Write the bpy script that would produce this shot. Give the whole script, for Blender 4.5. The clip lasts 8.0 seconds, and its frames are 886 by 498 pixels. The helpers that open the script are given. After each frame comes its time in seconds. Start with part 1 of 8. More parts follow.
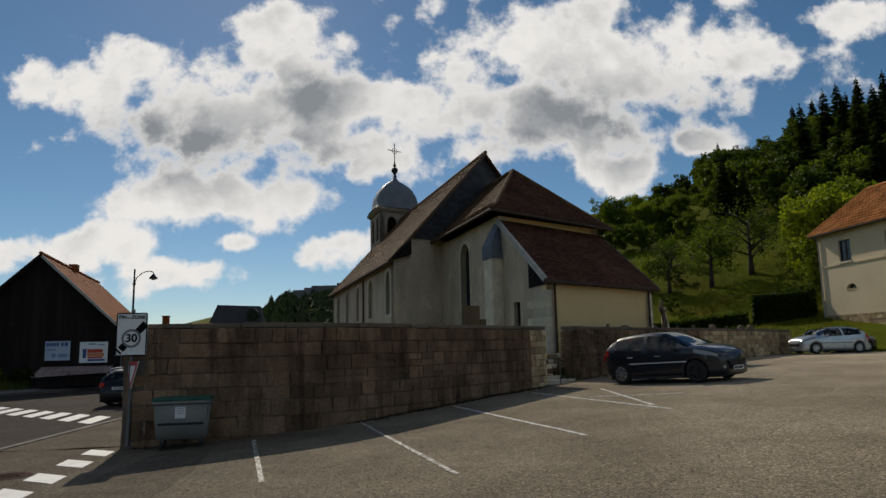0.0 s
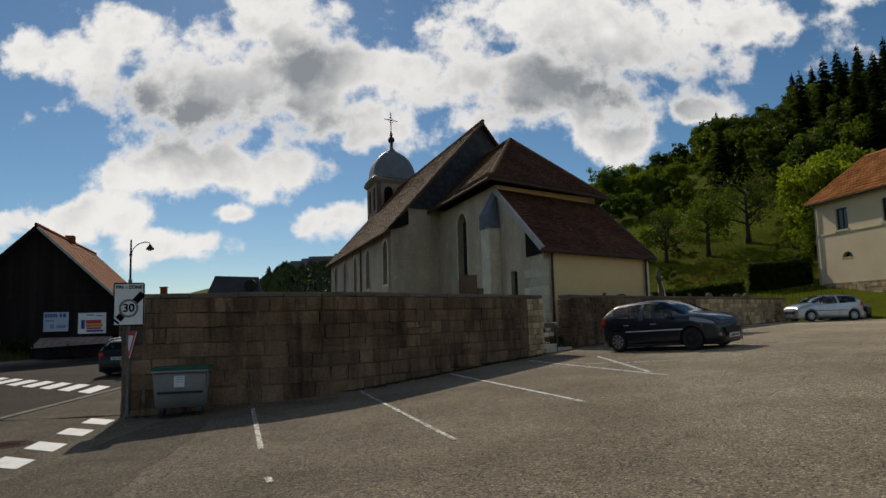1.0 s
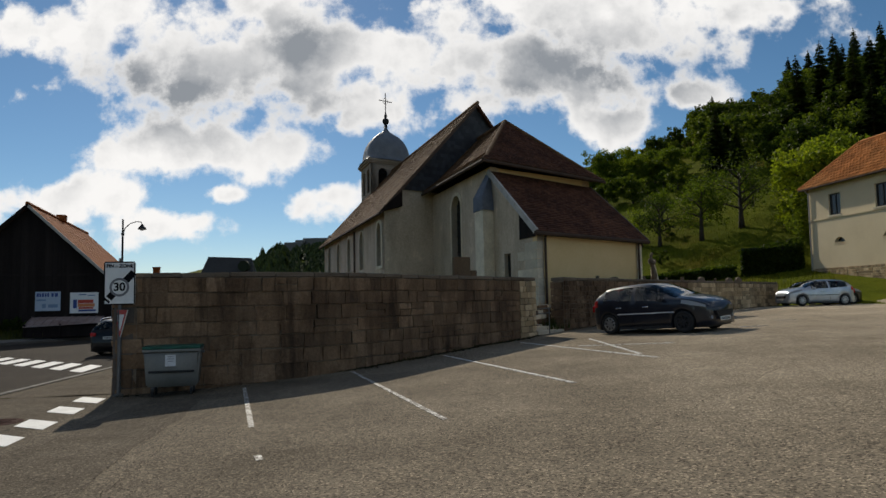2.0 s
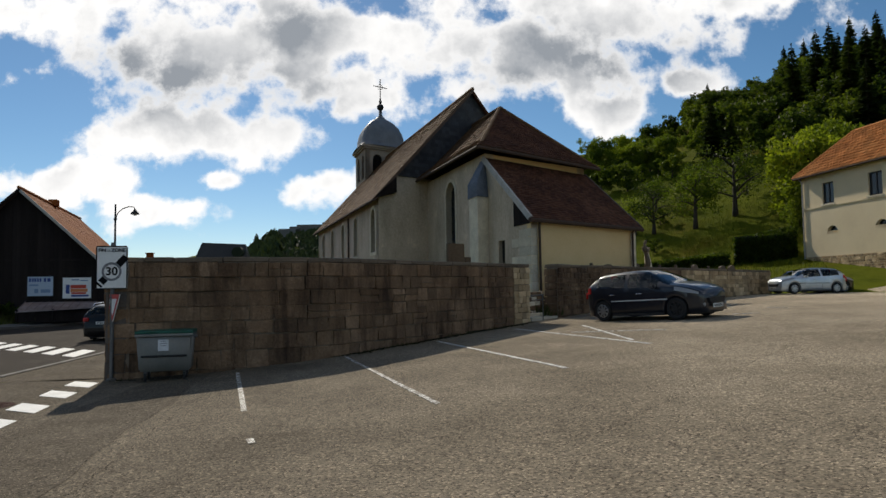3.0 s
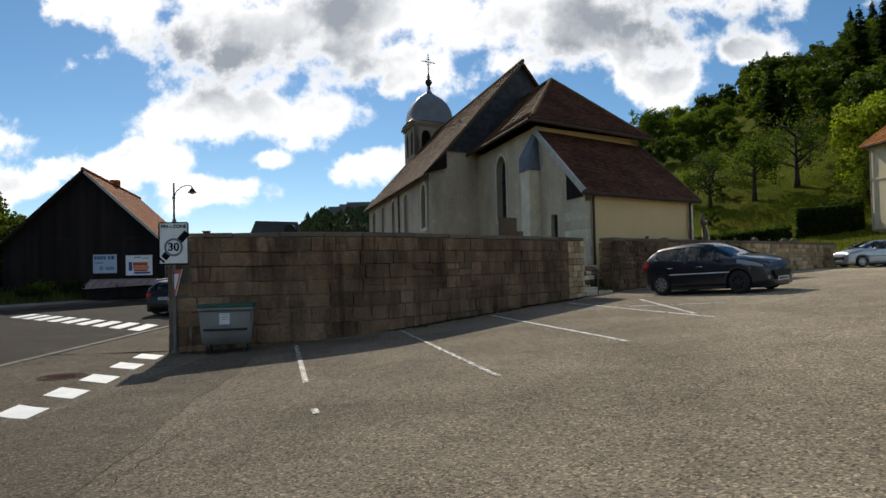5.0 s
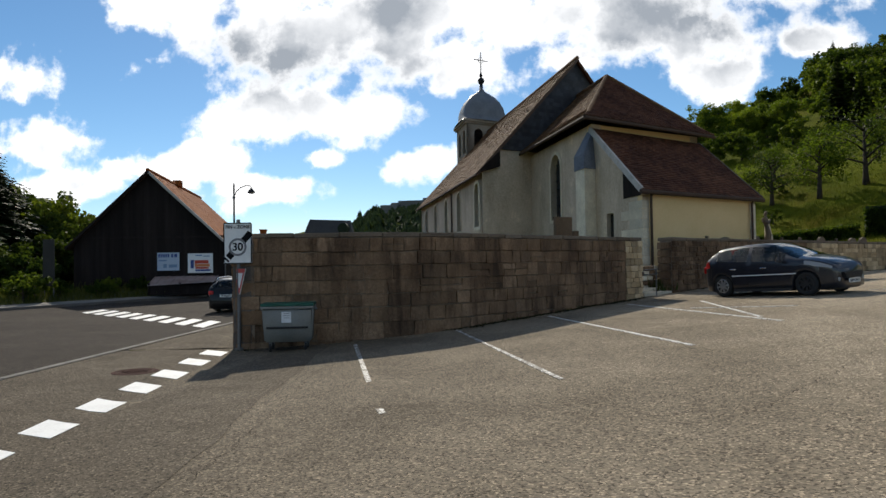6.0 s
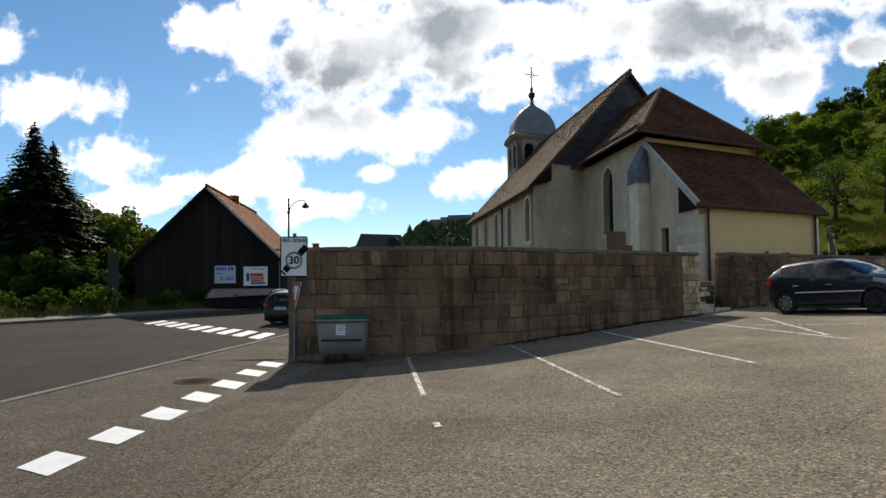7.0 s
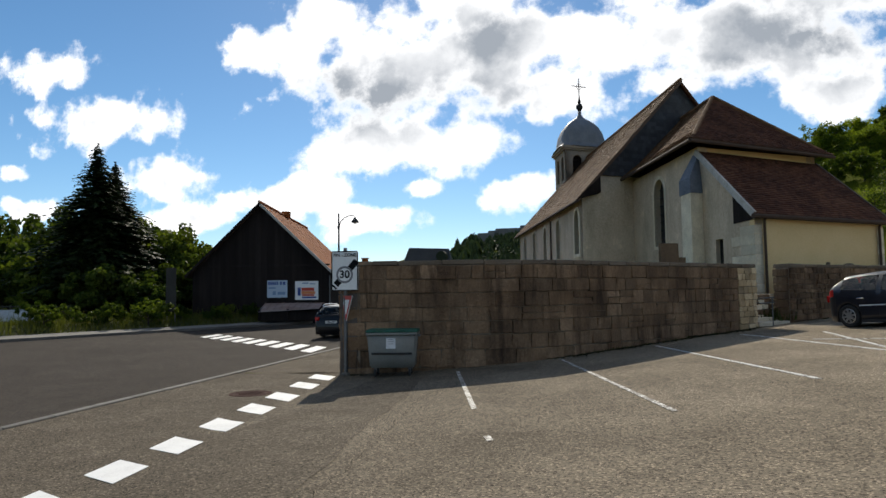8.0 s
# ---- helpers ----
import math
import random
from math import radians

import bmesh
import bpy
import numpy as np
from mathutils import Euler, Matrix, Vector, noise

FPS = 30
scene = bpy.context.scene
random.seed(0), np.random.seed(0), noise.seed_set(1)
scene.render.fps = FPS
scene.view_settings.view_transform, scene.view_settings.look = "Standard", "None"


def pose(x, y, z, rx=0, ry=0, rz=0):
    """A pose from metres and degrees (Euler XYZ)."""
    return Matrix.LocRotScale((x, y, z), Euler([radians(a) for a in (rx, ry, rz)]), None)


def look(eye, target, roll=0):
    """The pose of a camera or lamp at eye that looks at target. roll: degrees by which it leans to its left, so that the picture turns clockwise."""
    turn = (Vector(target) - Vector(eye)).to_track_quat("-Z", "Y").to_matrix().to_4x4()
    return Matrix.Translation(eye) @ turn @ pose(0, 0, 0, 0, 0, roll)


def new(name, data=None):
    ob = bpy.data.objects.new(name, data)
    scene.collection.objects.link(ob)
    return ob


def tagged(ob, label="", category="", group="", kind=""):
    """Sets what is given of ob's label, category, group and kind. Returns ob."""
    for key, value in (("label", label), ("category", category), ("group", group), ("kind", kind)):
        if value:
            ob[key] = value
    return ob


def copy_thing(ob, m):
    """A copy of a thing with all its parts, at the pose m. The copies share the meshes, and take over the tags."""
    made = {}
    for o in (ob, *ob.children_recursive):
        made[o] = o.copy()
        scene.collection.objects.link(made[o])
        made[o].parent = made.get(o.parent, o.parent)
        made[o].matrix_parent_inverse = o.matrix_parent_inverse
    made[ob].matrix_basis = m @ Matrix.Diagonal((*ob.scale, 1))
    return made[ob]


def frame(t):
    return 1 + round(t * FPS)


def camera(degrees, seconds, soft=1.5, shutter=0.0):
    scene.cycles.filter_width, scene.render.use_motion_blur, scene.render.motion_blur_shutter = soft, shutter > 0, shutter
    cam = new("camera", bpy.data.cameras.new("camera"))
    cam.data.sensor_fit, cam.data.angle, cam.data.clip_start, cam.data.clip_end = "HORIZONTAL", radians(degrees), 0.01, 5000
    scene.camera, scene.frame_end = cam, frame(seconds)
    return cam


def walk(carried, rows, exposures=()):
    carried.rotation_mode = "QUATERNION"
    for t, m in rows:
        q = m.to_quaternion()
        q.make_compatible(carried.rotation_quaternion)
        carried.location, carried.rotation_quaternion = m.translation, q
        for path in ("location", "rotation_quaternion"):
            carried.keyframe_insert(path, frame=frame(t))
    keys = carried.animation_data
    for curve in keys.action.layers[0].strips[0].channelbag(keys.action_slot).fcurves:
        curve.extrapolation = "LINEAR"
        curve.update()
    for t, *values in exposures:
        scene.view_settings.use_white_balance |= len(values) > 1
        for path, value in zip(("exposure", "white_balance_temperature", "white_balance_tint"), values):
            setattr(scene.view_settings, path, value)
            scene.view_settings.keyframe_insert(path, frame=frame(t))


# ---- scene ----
cam = camera(66.3, 8.0)
PATH = [
    (0.0, pose(0.022, -0.248, 2.005, 98.38, 1.22, -0.89)),
    (0.5, pose(0.029, -0.231, 1.990, 97.08, 1.37, -0.93)),
    (1.0, pose(0.027, -0.202, 1.973, 95.87, 1.47, -1.09)),
    (1.5, pose(0.044, -0.178, 1.959, 95.01, 1.34, -1.32)),
    (3.0, pose(0.076, -0.138, 1.909, 93.31, 0.85, -2.10)),
    (3.5, pose(0.081, -0.123, 1.898, 92.66, 0.94, -2.19)),
    (4.0, pose(0.050, -0.043, 1.864, 92.09, 1.12, -1.54)),
    (4.5, pose(0.000, 0.000, 1.840, 91.58, 1.20, 0.04)),
    (6.0, pose(-0.218, -0.049, 1.903, 91.31, 0.94, 6.27)),
    (6.5, pose(-0.270, -0.085, 1.918, 91.88, 0.73, 8.35)),
    (7.0, pose(-0.301, -0.071, 1.896, 92.58, 0.59, 10.41)),
    (7.5, pose(-0.315, -0.079, 1.885, 93.23, 0.67, 12.46)),
    (8.0, pose(-0.315, -0.112, 1.890, 93.79, 0.81, 14.47)),
]
walk(cam, PATH, [(0.0, -0.6, 6780, 10), (1.5, -0.48, 6690, 10), (3.0, -0.2, 6630, 10), (4.5, -0.1, 6520, 10), (6.5, 0.15, 6460, 10), (8.0, 0.13, 6500, 10)])

# ---- light ----
SUN_AZ, SUN_EL = radians(16.0), radians(33.6)          # azimuth left of straight ahead
world = bpy.data.worlds.new("sky")
scene.world = world
world.use_nodes = True


# clouds ahead: middle and half size, as slopes across and up from straight ahead
CLOUDS = (
    (-0.527, 0.408, 0.110, 0.040), (-0.456, 0.450, 0.069, 0.040), (-0.312, 0.365, 0.199, 0.096), (-0.167, 0.377, 0.110, 0.102), (-0.350, 0.226, 0.132, 0.038),
    (-0.205, 0.218, 0.094, 0.042), (-0.292, 0.165, 0.036, 0.015), (-0.516, 0.165, 0.118, 0.032), (-0.384, 0.118, 0.093, 0.027), (-0.760, 0.197, 0.088, 0.041),
    (-0.706, 0.136, 0.091, 0.029), (-0.129, 0.154, 0.058, 0.027), (-1.012, 0.417, 0.099, 0.039), (-0.874, 0.317, 0.150, 0.046), (-1.041, 0.157, 0.065, 0.021),
    (-1.082, 0.228, 0.036, 0.015), (-0.073, 0.299, 0.071, 0.059), (-0.038, 0.374, 0.093, 0.051), (0.197, 0.361, 0.235, 0.089), (0.078, 0.296, 0.059, 0.034),
    (0.287, 0.266, 0.084, 0.032), (0.431, 0.305, 0.063, 0.027), (-0.233, 0.505, 0.075, 0.040), (0.295, 0.442, 0.276, 0.118), (0.659, 0.505, 0.077, 0.033),
)
SHADED = (
    (-0.331, 0.322, 0.136, 0.056), (-0.195, 0.296, 0.094, 0.053), (-0.426, 0.340, 0.077, 0.033), (-0.158, 0.385, 0.060, 0.037), (0.255, 0.347, 0.176, 0.053),
    (0.154, 0.319, 0.076, 0.034), (0.407, 0.344, 0.092, 0.038),
)


def build_sky():
    nt = world.node_tree
    nt.nodes.clear()
    N, L = nt.nodes.new, nt.links.new

    def put(sock, v):
        if hasattr(v, "is_linked"):
            L(v, sock)
        else:
            sock.default_value = v

    def mth(op, a, b=0.0, c=0.0, clamp=False):
        n = N("ShaderNodeMath")
        n.operation, n.use_clamp = op, clamp
        for sock, v in zip(n.inputs, (a, b, c)):
            put(sock, v)
        return n.outputs[0]

    def vec(op, a, b=(0, 0, 0), scale=None):
        n = N("ShaderNodeVectorMath")
        n.operation = op
        put(n.inputs[0], a)
        put(n.inputs[1], b)
        if scale is not None:
            n.inputs["Scale"].default_value = scale
        return n.outputs["Value"] if op == "LENGTH" else n.outputs["Vector"]

    def fbm(v, scale, detail, rough):
        n = N("ShaderNodeTexNoise")
        n.inputs["Scale"].default_value, n.inputs["Detail"].default_value, n.inputs["Roughness"].default_value = scale, detail, rough
        L(v, n.inputs["Vector"])
        return n

    def step(v, lo, hi):
        n = N("ShaderNodeMapRange")
        n.interpolation_type = "SMOOTHSTEP"
        put(n.inputs[0], v)
        n.inputs[1].default_value, n.inputs[2].default_value = lo, hi
        return n.outputs[0]

    out, clear, cloud, both = N("ShaderNodeOutputWorld"), N("ShaderNodeBackground"), N("ShaderNodeBackground"), N("ShaderNodeMixShader")
    sky = N("ShaderNodeTexSky")
    sky.sky_type = "NISHITA"
    sky.sun_disc = False
    sky.sun_elevation, sky.sun_rotation = SUN_EL, -SUN_AZ
    sky.altitude, sky.air_density, sky.dust_density, sky.ozone_density = 900, 0.9, 0.15, 3.0
    clear.inputs["Strength"].default_value = 0.095
    hue = N("ShaderNodeHueSaturation")
    hue.inputs["Hue"].default_value, hue.inputs["Saturation"].default_value = 0.493, 1.14
    L(sky.outputs[0], hue.inputs["Color"])
    L(hue.outputs[0], clear.inputs[0])
    way = N("ShaderNodeTexCoord").outputs["Generated"]
    sep = N("ShaderNodeSeparateXYZ")
    L(way, sep.inputs[0])
    ahead = mth("MAXIMUM", sep.outputs[1], 0.08)
    com = N("ShaderNodeCombineXYZ")
    L(mth("DIVIDE", sep.outputs[0], ahead), com.inputs[0])
    L(mth("DIVIDE", sep.outputs[2], ahead), com.inputs[1])
    flat = com.outputs[0]
    w = fbm(flat, 6.0, 5, 0.6).outputs["Color"]
    warped = vec("ADD", flat, vec("SCALE", vec("SUBTRACT", w, (0.5, 0.5, 0.5)), scale=0.06))

    def nearest(blobs, start):
        best = start
        for cx, cz, rx, rz in blobs:
            d = vec("LENGTH", vec("MULTIPLY", vec("SUBTRACT", warped, (cx, cz, 0)), (1 / rx, 1 / rz, 0)))
            best = mth("SMOOTH_MIN", best, d, 0.25)
        return best
    # elsewhere broken cumulus at the same cover
    lift = mth("ADD", mth("ABSOLUTE", sep.outputs[2]), 0.12)
    com2 = N("ShaderNodeCombineXYZ")
    L(mth("DIVIDE", sep.outputs[0], lift), com2.inputs[0])
    L(mth("DIVIDE", sep.outputs[1], lift), com2.inputs[1])
    other = mth("MULTIPLY_ADD", fbm(com2.outputs[0], 1.1, 6, 0.55).outputs["Fac"], -5.0, 3.9)
    wide = step(mth("ADD", mth("ABSOLUTE", vec_x(N, L, flat)), mth("MULTIPLY", vec_y(N, L, flat), 0.8)), 1.5, 1.85)
    far = nearest(CLOUDS, 3.0)
    far = mth("ADD", mth("MULTIPLY", far, mth("SUBTRACT", 1.0, wide)), mth("MULTIPLY", other, wide))
    fine = mth("SUBTRACT", fbm(flat, 7.0, 10, 0.58).outputs["Fac"], 0.5)
    lumps = N("ShaderNodeTexVoronoi")
    lumps.feature = "SMOOTH_F1"
    lumps.inputs["Scale"].default_value, lumps.inputs["Smoothness"].default_value = 17.0, 0.35
    L(warped, lumps.inputs["Vector"])
    billow = mth("SUBTRACT", 0.42, lumps.outputs["Distance"])
    crisp = mth("SUBTRACT", fbm(flat, 24.0, 10, 0.62).outputs["Fac"], 0.5)
    detail = mth("ADD", mth("MULTIPLY", billow, 0.8), mth("MULTIPLY", crisp, 1.5))
    dens = mth("ADD", mth("SUBTRACT", 1.2, far), mth("ADD", mth("MULTIPLY", fine, 2.7), detail))
    mask = step(dens, -0.1, 0.5)
    puffs = fbm(warped, 6.0, 9, 0.56).outputs["Fac"]
    swirl = fbm(flat, 13.0, 9, 0.6).outputs["Fac"]
    # lumps are bright on the side of the sun and grey below
    sunward = fbm(vec("ADD", flat, (-0.006, 0.022, 0)), 13.0, 9, 0.6).outputs["Fac"]
    under = mth("MULTIPLY", mth("SUBTRACT", sunward, swirl), 2.2)
    # grey bases in the thick middles, bright sunlit rims
    core = mth("SUBTRACT", 2.05, mth("MULTIPLY", nearest(SHADED, 3.0), 0.9))
    rough = mth("ADD", mth("MULTIPLY", mth("SUBTRACT", puffs, 0.5), 1.3), mth("MULTIPLY", mth("SUBTRACT", swirl, 0.5), 0.4))
    dark = step(mth("ADD", core, rough), -0.1, 2.3)
    dark = mth("MULTIPLY", mth("MULTIPLY", dark, step(dens, 0.0, 0.9)), mth("MULTIPLY_ADD", swirl, 0.3, 0.8))
    veil = mth("MULTIPLY", mth("ADD", step(puffs, 0.42, 0.66), under), step(dens, 0.2, 1.0))
    dark = mth("ADD", mth("MULTIPLY", dark, 0.95), mth("MULTIPLY", veil, 0.34), clamp=True)
    tone = N("ShaderNodeMix")
    tone.data_type = "RGBA"
    L(dark, tone.inputs[0])
    tone.inputs[6].default_value, tone.inputs[7].default_value = (1.0, 1.0, 1.0, 1), (0.29, 0.32, 0.36, 1)
    L(tone.outputs[2], cloud.inputs[0])
    cloud.inputs["Strength"].default_value = 1.22
    low = step(sep.outputs[2], -0.02, 0.03)
    L(mth("MULTIPLY", mask, low), both.inputs[0])
    L(clear.outputs[0], both.inputs[1])
    L(cloud.outputs[0], both.inputs[2])
    L(both.outputs[0], out.inputs[0])


def vec_x(N, L, v):
    s = N("ShaderNodeSeparateXYZ")
    L(v, s.inputs[0])
    return s.outputs[0]


def vec_y(N, L, v):
    s = N("ShaderNodeSeparateXYZ")
    L(v, s.inputs[0])
    return s.outputs[1]


build_sky()
sun = new("sun", bpy.data.lights.new("sun", "SUN"))
sun.data.energy, sun.data.angle, sun.data.color = 4.3, radians(0.6), (1.0, 0.92, 0.78)
sun.matrix_world = look((0, 0, 60), (60 * math.sin(SUN_AZ) / math.tan(SUN_EL), -60 * math.cos(SUN_AZ) / math.tan(SUN_EL), 0))


# ---- materials ----
def mat(name, color, rough=0.8, metal=0.0, spec=0.5):
    m = bpy.data.materials.new(name)
    m.use_nodes = True
    b = m.node_tree.nodes["Principled BSDF"]
    b.inputs["Base Color"].default_value = (*color, 1)
    b.inputs["Roughness"].default_value = rough
    b.inputs["Metallic"].default_value = metal
    b.inputs["Specular IOR Level"].default_value = spec
    return m


def ramp(nt, fac, stops):
    r = nt.nodes.new("ShaderNodeValToRGB")
    nt.links.new(fac, r.inputs[0])
    while len(r.color_ramp.elements) < len(stops):
        r.color_ramp.elements.new(0.5)
    for e, (p, c) in zip(r.color_ramp.elements, stops):
        e.position, e.color = p, (*c, 1)
    return r.outputs[0]


def noise_node(nt, scale, detail=4.0, rough=0.55, vec=None, stretch=None):
    n = nt.nodes.new("ShaderNodeTexNoise")
    n.inputs["Scale"].default_value, n.inputs["Detail"].default_value, n.inputs["Roughness"].default_value = scale, detail, rough
    if vec is None:
        vec = coords(nt)
    if stretch:
        mp = nt.nodes.new("ShaderNodeMapping")
        mp.inputs["Scale"].default_value = stretch
        nt.links.new(vec, mp.inputs[0])
        vec = mp.outputs[0]
    nt.links.new(vec, n.inputs["Vector"])
    return n.outputs["Fac"]


def coords(nt, kind="position"):
    if kind == "position":
        return nt.nodes.new("ShaderNodeNewGeometry").outputs["Position"]
    return nt.nodes.new("ShaderNodeTexCoord").outputs["Object"]


def mix(nt, fac, a, b, mode="MIX"):
    m = nt.nodes.new("ShaderNodeMix")
    m.data_type, m.blend_type = "RGBA", mode
    for sock, v in ((m.inputs[0], fac), (m.inputs[6], a), (m.inputs[7], b)):
        if isinstance(v, (int, float)):
            sock.default_value = v
        elif isinstance(v, tuple):
            sock.default_value = (*v, 1)
        else:
            nt.links.new(v, sock)
    return m.outputs[2]


def bump(nt, height, strength, dist=0.02):
    b = nt.nodes.new("ShaderNodeBump")
    b.inputs["Strength"].default_value, b.inputs["Distance"].default_value = strength, dist
    nt.links.new(height, b.inputs["Height"])
    nt.links.new(b.outputs[0], nt.nodes["Principled BSDF"].inputs["Normal"])


def base(m, col):
    m.node_tree.links.new(col, m.node_tree.nodes["Principled BSDF"].inputs["Base Color"])


def rough_mat(name, stops, big=0.4, small=14.0, rough=0.85, bump_k=0.3, dist=0.01, vary=0.0, stretch=None, island=False, spec=0.3):
    """A matt surface: large stains from a ramp, fine grain, relief, and a random tone for each piece."""
    m = mat(name, (0.5, 0.5, 0.5), rough, spec=spec)
    nt = m.node_tree
    a, g = noise_node(nt, big, 5, 0.6, stretch=stretch), noise_node(nt, small, 4, 0.65)
    k = nt.nodes.new("ShaderNodeMath")
    k.operation = "MULTIPLY_ADD"
    k.inputs[1].default_value, k.inputs[2].default_value = 0.45, 0.0
    nt.links.new(g, k.inputs[0])
    s = nt.nodes.new("ShaderNodeMath")
    s.operation = "MULTIPLY_ADD"
    s.inputs[1].default_value = 0.55
    nt.links.new(a, s.inputs[0])
    nt.links.new(k.outputs[0], s.inputs[2])
    col = ramp(nt, s.outputs[0], stops)
    if vary:
        r = nt.nodes.new("ShaderNodeNewGeometry").outputs["Random Per Island"] if island else nt.nodes.new("ShaderNodeObjectInfo").outputs["Random"]
        v = ramp(nt, r, [(0.0, (1 - vary,) * 3), (0.5, (1.0, 1 - vary * 0.12, 1 - vary * 0.3)), (1.0, (1 + vary,) * 3)])
        col = mix(nt, 1.0, col, v, "MULTIPLY")
    base(m, col)
    bump(nt, g, bump_k, dist)
    return m


# ---- building helpers ----
def finish(name, bm, material, parent=None, label="", smooth=False):
    me = bpy.data.meshes.new(name)
    bmesh.ops.recalc_face_normals(bm, faces=bm.faces)
    bm.to_mesh(me)
    bm.free()
    for m in (material if isinstance(material, (list, tuple)) else [material]):
        me.materials.append(m)
    if smooth:
        me.polygons.foreach_set("use_smooth", [True] * len(me.polygons))
    ob = new(name, me)
    if parent is not None:
        ob.parent = parent
    if label:
        ob["label"] = label
    return ob


def part(name, bm, material, parent, label="", smooth=False):
    """One bmesh, in world places, as one mesh object under a thing that stands at its own place."""
    ob = finish(name, bm, material, parent, label, smooth)
    m = Matrix.Identity(4)
    p = parent
    while p is not None:
        m = p.matrix_basis @ m
        p = p.parent
    ob.matrix_basis = m.inverted()
    return ob


def local_part(name, bm, material, parent, label="", smooth=False):
    """The same for a bmesh that is already in its parent's own axes."""
    return finish(name, bm, material, parent, label, smooth)


def root(name, x, y, z, label, category, group="", rz=0.0, kind=""):
    ob = new(name)
    ob.empty_display_size = 0.2
    ob.matrix_basis = pose(x, y, z, 0, 0, rz)
    return tagged(ob, label, category, group, kind)


def quad(bm, *pts):
    return bm.faces.new([bm.verts.new(p) for p in pts])


def box(bm, c, s, m=None):
    """A box of full size s about c, turned by m about c."""
    vs = []
    for dz in (-0.5, 0.5):
        for dx, dy in ((-0.5, -0.5), (0.5, -0.5), (0.5, 0.5), (-0.5, 0.5)):
            v = Vector((dx * s[0], dy * s[1], dz * s[2]))
            vs.append(bm.verts.new((m @ v if m else v) + Vector(c)))
    for f in ((3, 2, 1, 0), (4, 5, 6, 7), (0, 1, 5, 4), (1, 2, 6, 5), (2, 3, 7, 6), (3, 0, 4, 7)):
        bm.faces.new([vs[i] for i in f])
    return vs


def bevel_all(bm, w, seg=1):
    bmesh.ops.bevel(bm, geom=bm.edges[:], offset=w, segments=seg, affect="EDGES", profile=0.6)


def tube(bm, pts, radii, n=8, cap=True):
    """A round bar along points, with a radius at each."""
    rings = []
    for i, p in enumerate(pts):
        p = Vector(p)
        d = (Vector(pts[min(i + 1, len(pts) - 1)]) - Vector(pts[max(i - 1, 0)])).normalized()
        a = d.orthogonal().normalized() if i == 0 else (rings_a - d * rings_a.dot(d)).normalized()
        rings_a = a
        b = d.cross(a)
        r = radii[i] if isinstance(radii, (list, tuple)) else radii
        rings.append([bm.verts.new(p + (a * math.cos(k * math.tau / n) + b * math.sin(k * math.tau / n)) * r) for k in range(n)])
    for q, w in zip(rings, rings[1:]):
        for k in range(n):
            bm.faces.new((q[k], q[(k + 1) % n], w[(k + 1) % n], w[k]))
    if cap:
        bm.faces.new(rings[0][::-1])
        bm.faces.new(rings[-1])


def lathe(bm, c, prof, n=24, turn=None):
    """Turns (radius, height) about the upright axis through c."""
    rings = []
    for r, h in prof:
        if r < 1e-6:
            v = Vector((0, 0, h))
            rings.append([bm.verts.new((turn @ v if turn else v) + Vector(c))])
        else:
            ring = []
            for k in range(n):
                v = Vector((r * math.cos(k * math.tau / n), r * math.sin(k * math.tau / n), h))
                ring.append(bm.verts.new((turn @ v if turn else v) + Vector(c)))
            rings.append(ring)
    for q, w in zip(rings, rings[1:]):
        for k in range(n):
            a, b = q[k % len(q)], q[(k + 1) % len(q)]
            c2, d = w[(k + 1) % len(w)], w[k % len(w)]
            f = [v for i, v in enumerate((a, b, c2, d)) if v not in (a, b, c2, d)[:i]]
            if len(f) > 2:
                bm.faces.new(f)


def arch(s0, s1, z0, z1, n=8):
    """An opening with a round head, as an outline in (along, up)."""
    r = (s1 - s0) / 2
    return [(s0, z0), (s1, z0)] + [((s0 + s1) / 2 + r * math.cos(math.pi * k / n), z1 - r + r * math.sin(math.pi * k / n)) for k in range(n + 1)]


def rect(s0, s1, z0, z1):
    return [(s0, z0), (s1, z0), (s1, z1), (s0, z1)]


def slab(bm, o, d, outline, holes=(), t=0.3, n=None, off=0.0):
    """An upright slab from an outline in (along d, up), with openings right through it; it thickens along n."""
    d = Vector((d[0], d[1], 0)).normalized()
    n = Vector(n).normalized() if n else Vector((-d.y, d.x, 0))
    o = Vector((o[0], o[1], 0))
    sides = []
    for k in (off, off + t):
        loops, edges = [], []
        for poly in (outline, *holes):
            vs = [bm.verts.new(o + d * s + Vector((0, 0, z)) + n * k) for s, z in poly]
            edges += [bm.edges.new((vs[i], vs[(i + 1) % len(vs)])) for i in range(len(vs))]
            loops.append(vs)
        if holes:
            bmesh.ops.triangle_fill(bm, use_beauty=True, use_dissolve=False, edges=edges)
        else:
            bm.faces.new(loops[0])
        sides.append(loops)
    for a, b in zip(*sides):
        for i in range(len(a)):
            j = (i + 1) % len(a)
            bm.faces.new((a[i], a[j], b[j], b[i]))


def sheet(bm, pts, t):
    """A flat plate with corners pts, t thick downwards along its normal."""
    p = [Vector(q) for q in pts]
    n = (p[1] - p[0]).cross(p[-1] - p[0]).normalized()
    if n.z < 0:
        n = -n
    a = [bm.verts.new(q) for q in p]
    b = [bm.verts.new(q - n * t) for q in p]
    bm.faces.new(a)
    bm.faces.new(b[::-1])
    for i in range(len(p)):
        j = (i + 1) % len(p)
        bm.faces.new((a[i], b[i], b[j], a[j]))


